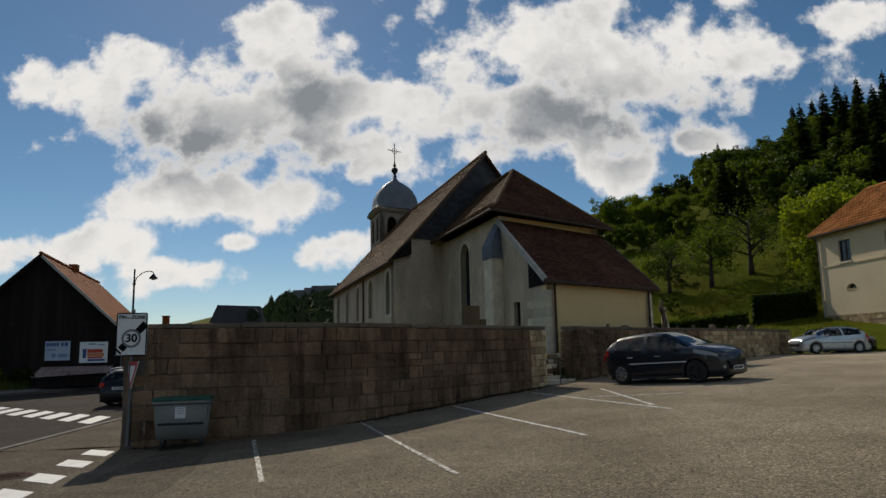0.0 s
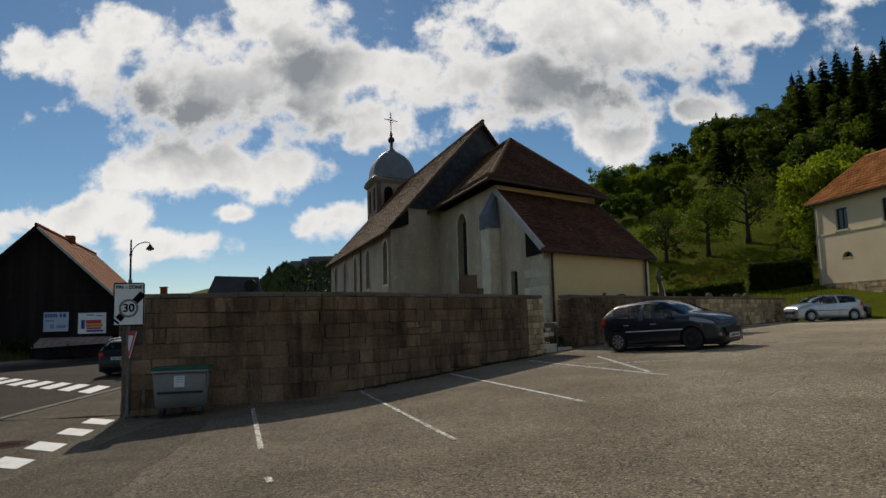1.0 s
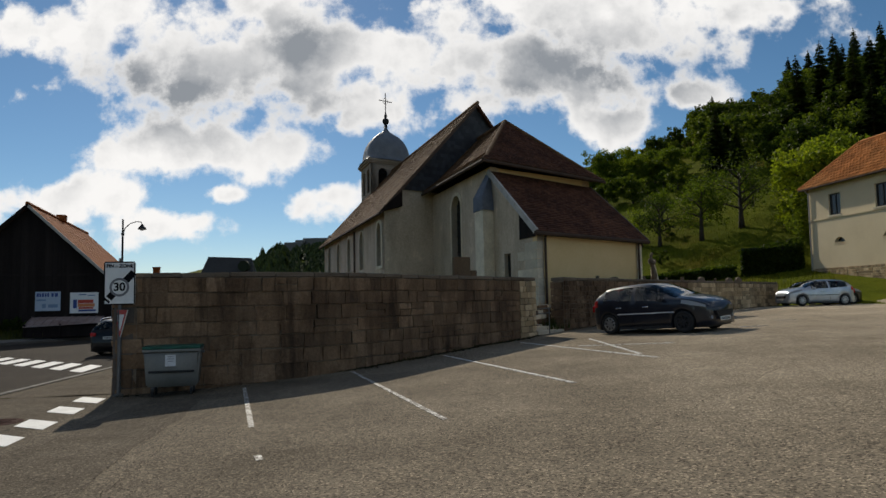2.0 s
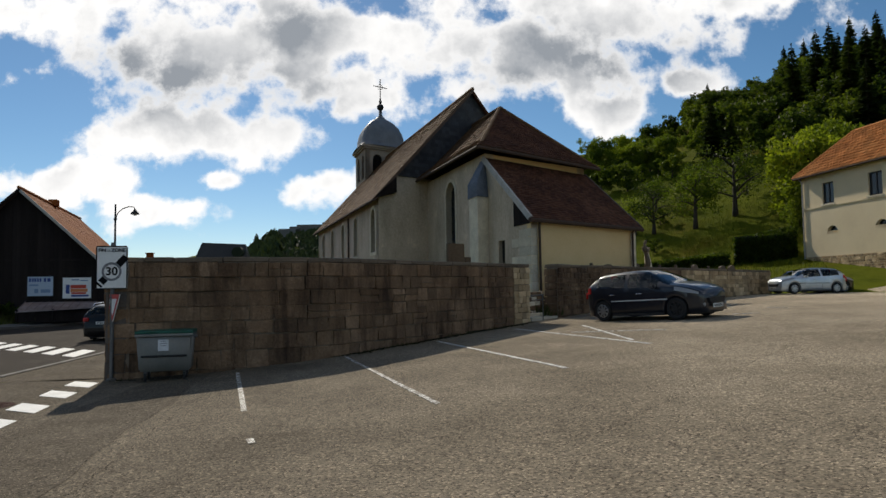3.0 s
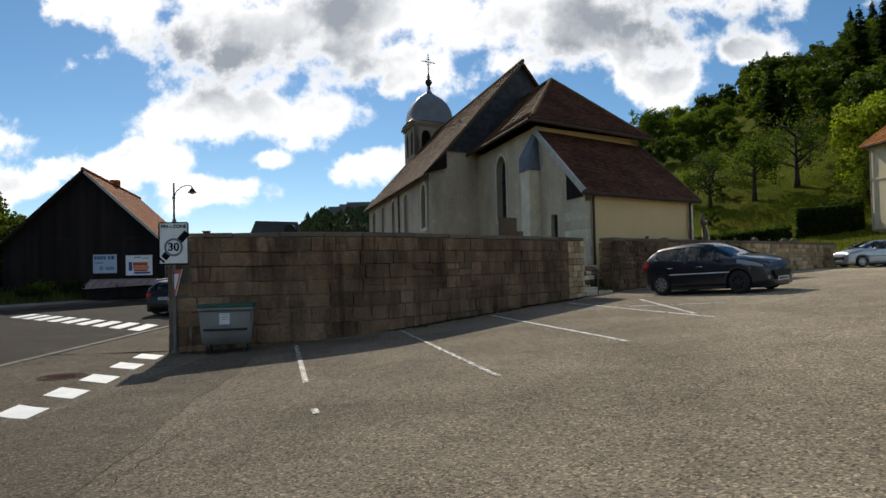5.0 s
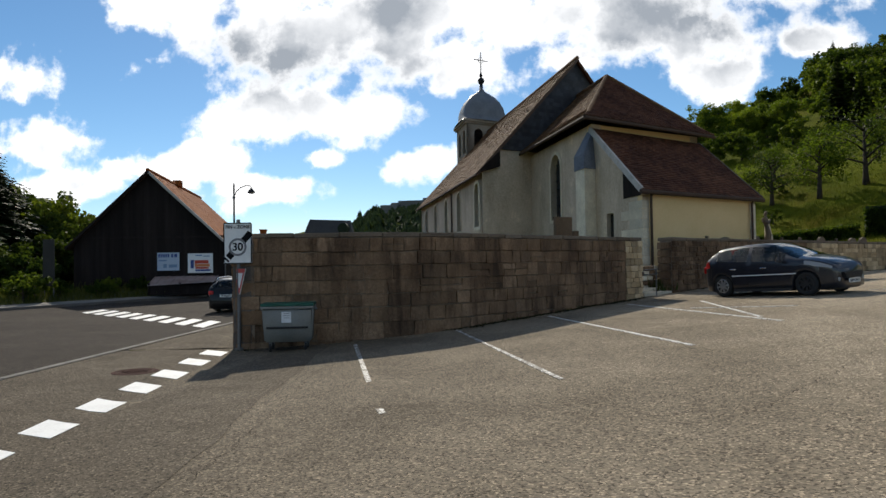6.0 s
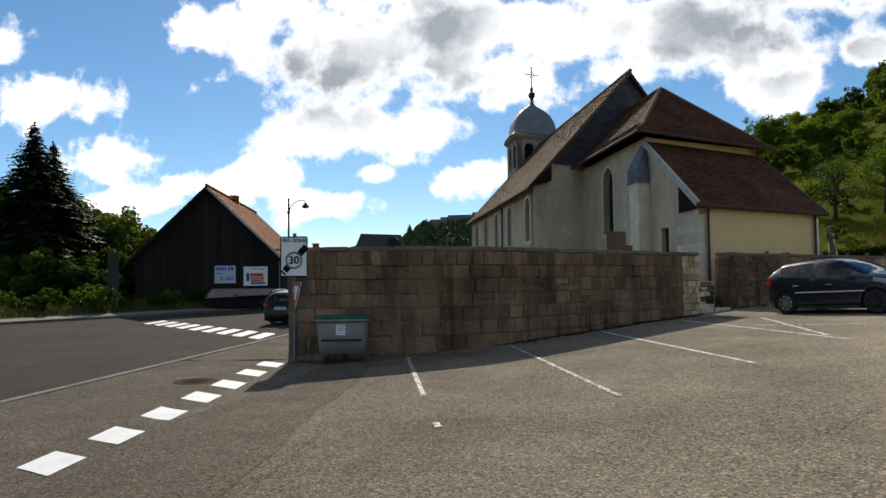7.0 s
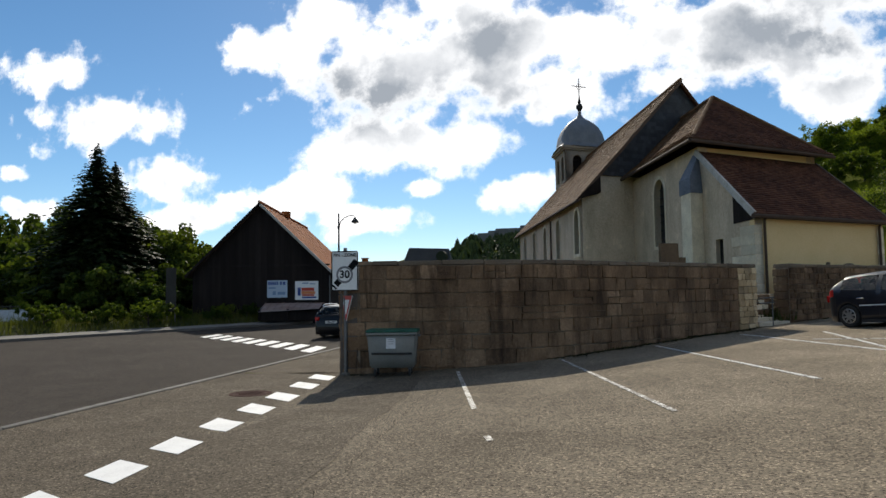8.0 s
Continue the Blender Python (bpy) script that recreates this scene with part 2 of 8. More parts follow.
def tiles(name, a, b, c, d, w, course, material, parent, lift=0.03, curve=0.0, seed=1):
    """Rows of tiles on the roof face a b (eaves) c d (top), each a small wedge of its own."""
    rnd = random.Random(seed)
    a, b, c, d = (Vector(q) for q in (a, b, c, d))
    n = (b - a).cross(d - a).normalized()
    if n.z < 0:
        n = -n
    rows = max(2, int(((d - a).length + (c - b).length) / 2 / course))
    verts, faces = [], []
    for i in range(rows):
        v0, v1 = i / rows, min(1.0, (i + 1.25) / rows)
        l0, r0, l1, r1 = a.lerp(d, v0), b.lerp(c, v0), a.lerp(d, v1), b.lerp(c, v1)
        wide = (r0 - l0).length
        k = max(1, int(wide / w))
        e = (r0 - l0) / wide
        for j in range(-1, k + 1):
            s0, s1 = (j + 0.5 * (i % 2)) / k, (j + 0.5 * (i % 2) + 0.94) / k
            s0, s1 = max(0, s0), min(1, s1)
            if s1 - s0 < 0.2 / k:
                continue
            up = n * (lift * (0.8 + 0.5 * rnd.random()))
            dn = (a - d).normalized() * (rnd.random() * 0.012)
            p = [l0.lerp(r0, s0) + dn, l0.lerp(r0, s1) + dn, l1.lerp(r1, s1), l1.lerp(r1, s0)]
            q = len(verts)
            if curve:
                m0, m1 = p[0].lerp(p[1], 0.5) + up + n * curve, p[3].lerp(p[2], 0.5) + n * curve
                verts += [p[0], p[1], p[1] + up, m0, p[0] + up, p[2] + n * 0.004, m1, p[3] + n * 0.004]
                faces += [(q, q + 1, q + 2, q + 3, q + 4), (q + 4, q + 3, q + 6, q + 7), (q + 3, q + 2, q + 5, q + 6)]
            else:
                verts += [p[0], p[1], p[1] + up, p[0] + up, p[2] + n * 0.004, p[3] + n * 0.004]
                faces += [(q, q + 1, q + 2, q + 3), (q + 3, q + 2, q + 4, q + 5), (q, q + 3, q + 5), (q + 1, q + 4, q + 2)]
    me = bpy.data.meshes.new(name)
    me.from_pydata([tuple(v) for v in verts], [], faces)
    me.materials.append(material)
    ob = new(name, me)
    ob.parent = parent
    ob.matrix_basis = parent.matrix_basis.inverted()
    ob["kind"] = "stuff"
    return ob


def smooth01(x):
    x = max(0.0, min(1.0, x))
    return x * x * (3 - 2 * x)


def far_kerb_x(y):
    return -27.2 + (y - 24.6) * 0.33


def gz(x, y):
    """Height of the ground."""
    z = 0.068 * max(0.0, min(15.0, x + 6)) + 0.02 * max(0.0, min(14.0, x - 9))
    u = 0.75 * x + 0.66 * y - 46
    if u > 0:
        k = smooth01((x - 0.08 * y + 6) / (0.1 * y + 3))
        e = smooth01((x / max(y, 1.0) - 0.22) / 0.28)
        c = 50 + 42 * e
        z += 0.2 * min(u, 13.0) * k + k * (0.43 * max(0.0, min(u, c) - 13) + (0.12 + 0.12 * e) * max(0.0, min(u, 92.0) - c) + 0.1 * max(0.0, min(u, 300.0) - 92))
        z += 0.9 * k * smooth01(u / 40) * noise.noise((x * 0.06, y * 0.06, 0))
    v = far_kerb_x(y) - 1.2 - x
    if v > 0 and y > -40:
        z += 0.55 * smooth01(v / 3.0) * smooth01((y + 40) / 40) + 0.25 * smooth01(v / 6) * noise.noise((x * 0.2, y * 0.2, 3))
    z += 34 * smooth01((y - 150) / 260) * smooth01((x + 0.42 * y) / 110)
    z += 26 * smooth01((-x - 120) / 260) * smooth01((y + 60) / 160)
    return z


# ---- surfaces ----
def asphalt(name, dark, mid, light, grain, patch, painted_sheen=None):
    """Asphalt: pale and dark stone chips, broad worn patches, darker stains."""
    m = mat(name, mid, 0.95, spec=0.06)
    nt = m.node_tree
    big, fine = noise_node(nt, patch, 6, 0.65), noise_node(nt, 1.6, 5, 0.7)
    v = nt.nodes.new("ShaderNodeTexVoronoi")
    v.inputs["Scale"].default_value = grain
    nt.links.new(coords(nt), v.inputs["Vector"])
    s = nt.nodes.new("ShaderNodeSeparateColor")
    nt.links.new(v.outputs["Color"], s.inputs[0])
    col = ramp(nt, big, [(0.3, dark), (0.5, mid), (0.72, light)])
    col = mix(nt, 0.5, col, ramp(nt, fine, [(0.3, (0.8, 0.79, 0.78)), (0.7, (1.15, 1.15, 1.14))]), "MULTIPLY")
    col = mix(nt, 1.0, col, ramp(nt, s.outputs[0], [(0.0, (0.3, 0.3, 0.3)), (0.3, (0.85, 0.85, 0.85)), (0.6, (1.0, 1.0, 1.0)), (0.85, (1.3, 1.28, 1.25)), (1.0, (2.2, 2.15, 2.05))]), "MULTIPLY")
    if painted_sheen:
        # brightens towards +x: the sun's grazing sheen put into the colour
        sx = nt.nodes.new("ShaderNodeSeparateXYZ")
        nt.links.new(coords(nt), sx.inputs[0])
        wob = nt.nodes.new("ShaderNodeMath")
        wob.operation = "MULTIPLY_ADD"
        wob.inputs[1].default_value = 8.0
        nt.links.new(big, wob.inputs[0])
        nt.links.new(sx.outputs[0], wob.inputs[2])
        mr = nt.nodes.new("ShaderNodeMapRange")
        mr.inputs[1].default_value, mr.inputs[2].default_value = painted_sheen[0] + 4, 2 * painted_sheen[1] - painted_sheen[0] + 4
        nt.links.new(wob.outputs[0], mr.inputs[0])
        col = mix(nt, 1.0, col, ramp(nt, mr.outputs[0], [(0.0, (0.74, 0.74, 0.76)), (0.5, painted_sheen[2]), (1.0, tuple(1.5 * c for c in painted_sheen[2]))]), "MULTIPLY")
    base(m, col)
    bump(nt, v.outputs["Distance"], 0.6, 0.008)
    return m


# car park colour also carries the sun's sheen, stronger towards +x
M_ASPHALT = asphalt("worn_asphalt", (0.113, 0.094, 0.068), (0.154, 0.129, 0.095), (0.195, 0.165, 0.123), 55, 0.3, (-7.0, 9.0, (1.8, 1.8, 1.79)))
M_PATCH = asphalt("older_asphalt", (0.09, 0.0745, 0.055), (0.11, 0.092, 0.069), (0.136, 0.114, 0.086), 55, 0.4)
M_ROAD = asphalt("road_asphalt", (0.04043, 0.03447, 0.02853), (0.05256, 0.045, 0.03775), (0.06671, 0.05746, 0.04787), 105, 0.2)
M_KERB = rough_mat("kerb_concrete", [(0.3, (0.0868, 0.081, 0.0725)), (0.7, (0.1736, 0.162, 0.145))], big=1.2, small=30, vary=0.15)
M_GRASS = rough_mat("meadow_grass", [(0.3, (0.0525, 0.06912, 0.0048)), (0.5, (0.08925, 0.108, 0.0072)), (0.7, (0.1418, 0.149, 0.0144))], big=0.12, small=9, rough=0.95, bump_k=0.8, dist=0.08, spec=0.02)
M_PAINT = rough_mat("road_paint", [(0.25, (0.5, 0.49, 0.47)), (0.5, (0.74, 0.74, 0.72)), (0.8, (0.82, 0.82, 0.8))], big=2.0, small=40, rough=0.7, bump_k=0.3)
def stained(m, dark, lo, hi, scale=0.55, stretch=(1.6, 1.6, 0.5)):
    """Adds old dark weather stains of their own shape to a surface."""
    nt = m.node_tree
    sock = nt.nodes["Principled BSDF"].inputs["Base Color"]
    col = sock.links[0].from_socket
    n = noise_node(nt, scale, 7, 0.68, stretch=stretch)
    base(m, mix(nt, ramp(nt, n, [(lo, (0, 0, 0)), (hi, (1, 1, 1))]), col, mix(nt, 1.0, col, dark, "MULTIPLY")))
    return m


stained(M_GRASS, (1.0, 0.72, 0.75), 0.5, 0.64, 0.09, (1.0, 1.0, 1.0))
stained(M_GRASS, (0.62, 0.62, 0.6), 0.5, 0.7, 0.5, (1.0, 1.0, 1.0))
M_STONE = stained(rough_mat("wall_limestone", [(0.28, (0.11, 0.067, 0.039)), (0.5, (0.2, 0.127, 0.075)), (0.72, (0.315, 0.211, 0.132))], big=1.3, small=16, rough=0.94, bump_k=1.0, dist=0.03, vary=0.28), (0.42, 0.39, 0.38), 0.45, 0.62, 0.8, (1.5, 1.5, 0.45))
stained(M_STONE, (0.45, 0.43, 0.42), 0.52, 0.66, 1.6, (2.2, 2.2, 0.22))
stained(M_STONE, (1.35, 1.35, 1.35), 0.6, 0.72, 2.3, (1.0, 1.0, 1.0))
M_CAP = rough_mat("coping_stone", [(0.3, (0.092, 0.06896, 0.0483)), (0.7, (0.2057, 0.1617, 0.1197))], big=1.0, small=25, rough=0.9, bump_k=0.5, vary=0.15)
M_MORTAR = stained(rough_mat("wall_mortar", [(0.3, (0.11, 0.08, 0.055)), (0.7, (0.28, 0.22, 0.16))], big=0.8, small=30, rough=0.95, bump_k=0.5), (0.36, 0.33, 0.32), 0.46, 0.64, 0.7, (1.4, 1.4, 0.6))
M_PLASTER = rough_mat("church_plaster", [(0.3, (0.38, 0.3, 0.21)), (0.5, (0.56, 0.455, 0.335)), (0.72, (0.72, 0.6, 0.46))], big=0.5, small=9, rough=0.92, bump_k=0.3, dist=0.02, stretch=(1, 1, 0.75))
stained(M_PLASTER, (0.72, 0.7, 0.67), 0.48, 0.7, 0.5, (1.2, 1.2, 0.4))
stained(M_PLASTER, (1.25, 1.25, 1.25), 0.58, 0.68, 1.3, (1.0, 1.0, 0.8))
M_YELLOW = rough_mat("yellow_render", [(0.3, (0.62, 0.44, 0.21)), (0.5, (0.71, 0.52, 0.265)), (0.7, (0.78, 0.58, 0.315))], big=0.5, small=18, rough=0.9, bump_k=0.15)
M_HOUSE = rough_mat("cream_render", [(0.3, (0.624, 0.5096, 0.3312)), (0.5, (0.728, 0.6076, 0.4048)), (0.7, (0.7904, 0.6664, 0.46))], big=0.35, small=16, rough=0.9, bump_k=0.15)
M_TOWER = rough_mat("tower_stone", [(0.3, (0.2, 0.155, 0.11)), (0.5, (0.3, 0.24, 0.18)), (0.72, (0.4, 0.335, 0.26))], big=0.7, small=9, rough=0.92, bump_k=0.3)
M_QUOIN = rough_mat("quoin_stone", [(0.3, (0.46, 0.4, 0.3)), (0.7, (0.8, 0.72, 0.56))], big=1.5, small=14, rough=0.9, bump_k=0.4, vary=0.18)
M_TILE = rough_mat("brown_clay_tile", [(0.3, (0.045, 0.021, 0.013)), (0.5, (0.088, 0.039, 0.023)), (0.7, (0.145, 0.066, 0.038))], big=0.5, small=12, rough=0.85, bump_k=0.3, spec=0.08, vary=0.35, island=True)
M_TILE_OLD = rough_mat("lichened_clay_tile", [(0.3, (0.07, 0.037, 0.021)), (0.5, (0.14, 0.08, 0.045)), (0.7, (0.25, 0.16, 0.095))], big=0.9, small=10, rough=0.88, bump_k=0.3, spec=0.08, vary=0.4, island=True)
M_TILE_RED = rough_mat("orange_clay_tile", [(0.3, (0.36, 0.135, 0.042)), (0.5, (0.5, 0.205, 0.065)), (0.7, (0.6, 0.28, 0.1))], big=0.5, small=10, rough=0.8, bump_k=0.3, spec=0.08, vary=0.3, island=True)
M_TILE_BARN = rough_mat("barn_clay_tile", [(0.3, (0.17, 0.05, 0.014)), (0.5, (0.25, 0.078, 0.022)), (0.7, (0.32, 0.108, 0.032))], big=0.5, small=10, rough=0.85, bump_k=0.2, spec=0.05, vary=0.1, island=True)
M_SLATE = rough_mat("slate_cladding", [(0.3, (0.025, 0.028, 0.033)), (0.7, (0.06, 0.064, 0.072))], big=0.8, small=16, rough=0.6, bump_k=0.3, vary=0.3, island=True)
M_ZINC = rough_mat("dome_metal", [(0.3, (0.09, 0.1, 0.115)), (0.7, (0.18, 0.195, 0.215))], big=1.2, small=9, rough=0.55, bump_k=0.1)
M_LEAD = rough_mat("grey_flashing", [(0.3, (0.1, 0.115, 0.145)), (0.7, (0.2, 0.225, 0.27))], big=1.5, small=9, rough=0.9, spec=0.1, bump_k=0.2)
M_VERGE = rough_mat("weathered_verge", [(0.3, (0.3, 0.28, 0.25)), (0.7, (0.55, 0.52, 0.47))], big=1.5, small=9, rough=0.9, spec=0.1)
M_DARKWOOD = rough_mat("dark_board", [(0.3, (0.012, 0.0095, 0.009)), (0.5, (0.021, 0.0165, 0.015)), (0.7, (0.036, 0.028, 0.025))], big=0.6, small=16, rough=0.85, bump_k=0.5, stretch=(3, 3, 0.3), vary=0.13, spec=0.06)
M_WOOD = rough_mat("brown_eave_wood", [(0.3, (0.05, 0.03, 0.02)), (0.7, (0.12, 0.075, 0.05))], big=1.5, small=14, rough=0.75, bump_k=0.3)
M_IRON = mat("dark_iron", (0.02, 0.02, 0.022), 0.75, 0.2)
M_GALV = rough_mat("galvanised_steel", [(0.3, (0.1, 0.1, 0.1)), (0.7, (0.18, 0.18, 0.18))], big=4, small=30, rough=0.5, bump_k=0.05)
M_GALV.node_tree.nodes["Principled BSDF"].inputs["Metallic"].default_value = 0.7
M_PIPE = rough_mat("brown_pipe", [(0.3, (0.05, 0.032, 0.024)), (0.7, (0.09, 0.06, 0.045))], big=2, small=20, rough=0.8, spec=0.15, bump_k=0.05)
M_GLASSDARK = mat("dark_glass", (0.012, 0.014, 0.018), 0.16, 0.0, 0.35)
M_FRAME = mat("dark_frame", (0.03, 0.028, 0.028), 0.6)
M_WHITE = rough_mat("white_paint", [(0.3, (0.66, 0.66, 0.64)), (0.7, (0.8, 0.8, 0.78))], big=2, small=20, rough=0.5, bump_k=0.03)

# ---- ground, road and car park ----
def axis(lo, hi, near0, near1, fine, grow=1.22):
    out, step, p = [], fine, near0
    while p <= near1:
        out.append(p)
        p += fine
    p, step = near0 - fine, fine
    while p > lo:
        out.insert(0, p)
        step *= grow
        p -= step
    out.insert(0, lo)
    p, step = out[-1] + fine, fine
    while p < hi:
        out.append(p)
        step *= grow
        p += step
    out.append(hi)
    return out


def ground_sheet():
    xs, ys = axis(-900, 900, -40, 70, 1.5, 1.12), axis(-400, 1500, 0, 110, 1.5, 1.12)
    bm = bmesh.new()
    g = [[bm.verts.new((x, y, gz(x, y) - 0.03)) for x in xs] for y in ys]
    for r, s in zip(g, g[1:]):
        for i in range(len(xs) - 1):
            bm.faces.new((r[i], r[i + 1], s[i + 1], s[i]))
    tagged(finish("ground", bm, M_GRASS, smooth=True), "grassy ground rising into a steep green hillside", "ground", kind="structure")


ground_sheet()

WALL_A, WALL_B, WALL_C = Vector((-6.75, 15.12)), Vector((-1.7, 17.0)), Vector((3.9, 23.4))
WALL_B0, WALL_B1 = Vector((-3.7, 15.82)), Vector((-2.65, 16.25))
WALL_D, WALL_E = Vector((5.22, 24.85)), Vector((22.6, 42.6))


def near_kerb_x(y):
    return -9.05 - (y - 8) * 0.062 - 0.25 * max(0, y - 26) * 0.3


def strip(name, left, right, y0, y1, dy, cols, lift, material, label, category):
    bm = bmesh.new()
    rows, y = [], y0
    while y <= y1 + 1e-6:
        a, b = left(y), right(y)
        rows.append([bm.verts.new((a + (b - a) * i / cols, y, gz(a + (b - a) * i / cols, y) + lift)) for i in range(cols + 1)])
        y += dy
    for r, s in zip(rows, rows[1:]):
        for i in range(cols):
            bm.faces.new((r[i], r[i + 1], s[i + 1], s[i]))
    return tagged(finish(name, bm, material, smooth=True), label, category, kind="structure")


def lot_left(y):
    if y < 15.2:
        return near_kerb_x(y)
    if y < 16.2:
        return near_kerb_x(y) + (y - 15.2) * (-2.9 - near_kerb_x(y))
    return WALL_B.x + (y - WALL_B.y) * (WALL_C.x - WALL_B.x) / (WALL_C.y - WALL_B.y) - 0.3


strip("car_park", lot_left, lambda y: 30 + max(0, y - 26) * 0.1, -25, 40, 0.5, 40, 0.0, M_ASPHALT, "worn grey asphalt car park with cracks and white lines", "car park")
strip("pavement", near_kerb_x, lambda y: -6.6 - 0.02 * (y - 15), 15.2, 60, 0.5, 6, 0.0, M_PATCH, "asphalt pavement beside the road", "pavement")
strip("older_asphalt", near_kerb_x, lambda y: -4.09 + -0.142 * (y - 12.22) + 0.05 * math.sin(y * 1.3) + 0.025 * math.sin(y * 4.1), -25, 15.0, 0.25, 12, 0.004, M_PATCH, "darker older asphalt beside the road", "asphalt")
strip("road", far_kerb_x, lambda y: near_kerb_x(y) - 0.16, -25, 90, 0.6, 24, -0.012, M_ROAD, "grey asphalt village road", "road")


# ---- stone walls (bodies; their stones come last) ----
def wall_body(name, pts, top, t, label):
    r = root(name, pts[0].x, pts[0].y, 0, label, "wall", kind="structure")
    for a, b in zip(pts, pts[1:]):
        d = (b - a)
        bm = bmesh.new()
        n = 12
        outline = [(0, gz(*a) - 0.3)] + [(d.length, gz(*b) - 0.3)] + [(d.length, top(b.x, b.y)), (0, top(a.x, a.y))]
        slab(bm, a, d.normalized(), outline, t=t - 0.03, off=-0.022)
        part("core", bm, M_MORTAR, r)
    return r


def top1(x, y):
    return 2.58


def top2(x, y):
    return 2.62


WALL_BACK = Vector((-7.6, 34.0))
wall1 = wall_body("wall_churchyard_1", [WALL_BACK, WALL_A, WALL_B0, WALL_B1, WALL_B, WALL_C], top1, 0.5, "tall weathered limestone churchyard wall with coping stones")
wall2 = wall_body("wall_churchyard_2", [WALL_D, WALL_E], top2, 0.5, "weathered limestone cemetery wall beyond the gate")

# ---- church ----
CA, D1, D2 = Vector((4.9, 28.4)), Vector((0.8, 0.6)), Vector((-0.28, 0.96))
CC, CB = CA + D2 * 5.15, CA + D2 * 14.9
CN = CB - D1 * 3.7


def P(base_pt, s, w, z):
    """A point s along the nave and w across it from base_pt."""
    q = base_pt + D2 * s + D1 * w
    return Vector((q.x, q.y, z))


def church():
    ch = root("church", CA.x, CA.y, 0.6, "cream plastered village church with brown tiled roofs and domed tower", "church")
    IN1, IN2 = (D2.x, D2.y, 0), (D1.x, D1.y, 0)
    # annex: front and side walls
    bm = bmesh.new()
    slab(bm, CA, D1, rect(0, 7.35, 0.3, 4.85), t=0.4, n=IN1)
    part("annex_front_wall", bm, M_YELLOW, ch, "pale yellow rendered wall")
    bm = bmesh.new()
    slab(bm, CA, D2, [(0.0, 0.3), (5.1, 0.3), (5.1, 8.15), (0.0, 4.85)], [rect(2.8, 3.55, 2.0, 4.1)], t=0.4, n=IN2, off=0.004)
    part("annex_side_wall", bm, M_PLASTER, ch)
    bm = bmesh.new()
    slab(bm, CA + D1 * 7.35, D2, [(0.0, 0.3), (5.1, 0.3), (5.1, 8.15), (0.0, 4.85)], t=-0.4, n=IN2, off=0.004)
    part("annex_far_wall", bm, M_PLASTER, ch)
    # choir walls
    bm = bmesh.new()
    win = arch(9.55, 11.15, 4.3, 7.95)
    slab(bm, CA, D2, rect(5.1, 14.9, 0.3, 8.6), [win], t=0.6, n=IN2, off=0.002)
    part("choir_side_wall", bm, M_PLASTER, ch)
    bm = bmesh.new()
    slab(bm, CC, D1, rect(0.0, 7.7, 6.0, 8.6), t=0.5, n=IN1)
    part("choir_front_wall", bm, M_YELLOW, ch, "pale yellow band of wall between the two roofs")
    bm = bmesh.new()
    slab(bm, CC + D1 * 7.7, D2, rect(0.0, 9.7, 0.3, 8.6), t=-0.6, n=IN2)
    part("choir_far_wall", bm, M_PLASTER, ch)
    # choir window: surround, glass and bars
    bm = bmesh.new()
    slab(bm, CA, D2, arch(9.36, 11.34, 4.15, 8.14), [win], t=0.06, n=IN2, off=-0.05)
    win_ob = part("window", bm, M_QUOIN, ch, "tall round-headed window in a pale stone surround")
    bm = bmesh.new()
    slab(bm, CA, D2, win, t=0.03, n=IN2, off=0.4)
    sub_part("glass", bm, M_GLASSDARK, win_ob)
    for k in range(1, 8):
        bm = bmesh.new()
        slab(bm, CA, D2, rect(9.55, 11.15, 4.3 + k * 0.45, 4.34 + k * 0.45), t=0.03, n=IN2, off=0.36)
        sub_part("saddle_bar", bm, M_IRON, win_ob)
    for s in (10.07, 10.6):
        bm = bmesh.new()
        slab(bm, CA, D2, rect(s, s + 0.03, 4.3, 7.7), t=0.03, n=IN2, off=0.33)
        sub_part("upright_bar", bm, M_IRON, win_ob)
    bm = bmesh.new()
    slab(bm, CA, D2, rect(2.8, 3.55, 2.0, 4.1), t=0.05, n=IN2, off=0.25)
    part("small_window", bm, M_GLASSDARK, ch)
    # buttress with its metal-covered cap
    bm = bmesh.new()
    slab(bm, CA, D2, rect(4.75, 5.9, 0.3, 6.35), t=-0.7, n=IN2)
    part("buttress", bm, M_QUOIN, ch, "pale stone buttress")
    bm = bmesh.new()
    e = -IN2[0] * 0.75, -IN2[1] * 0.75
    lo, hi = P(CA, 4.67, 0, 6.35), P(CA, 5.98, 0, 6.35)
    out = Vector((e[0], e[1], 0))
    top0, top1_ = P(CA, 5.02, 0, 8.3), P(CA, 5.7, 0, 8.3)
    v = [bm.verts.new(q) for q in (lo, hi, hi + out, lo + out, top0, top1_, hi + out + Vector((0, 0, 0.7)), lo + out + Vector((0, 0, 0.7)))]
    for f in ((0, 1, 2, 3), (3, 2, 6, 7), (7, 6, 5, 4), (0, 3, 7, 4), (1, 5, 6, 2), (0, 4, 5, 1)):
        bm.faces.new([v[i] for i in f])
    part("buttress_cap", bm, M_LEAD, ch, "blue-grey metal buttress cap")
    # nave walls
    holes = [arch(s, s + 1.25, 4.2, 6.9) for s in (0.9, 6.5, 11.5, 16.5, 21.5)]
    bm = bmesh.new()
    slab(bm, CN, D2, rect(0.0, 25.5, 0.2, 7.6), holes, t=0.6, n=IN2)
    part("nave_side_wall", bm, M_PLASTER, ch)
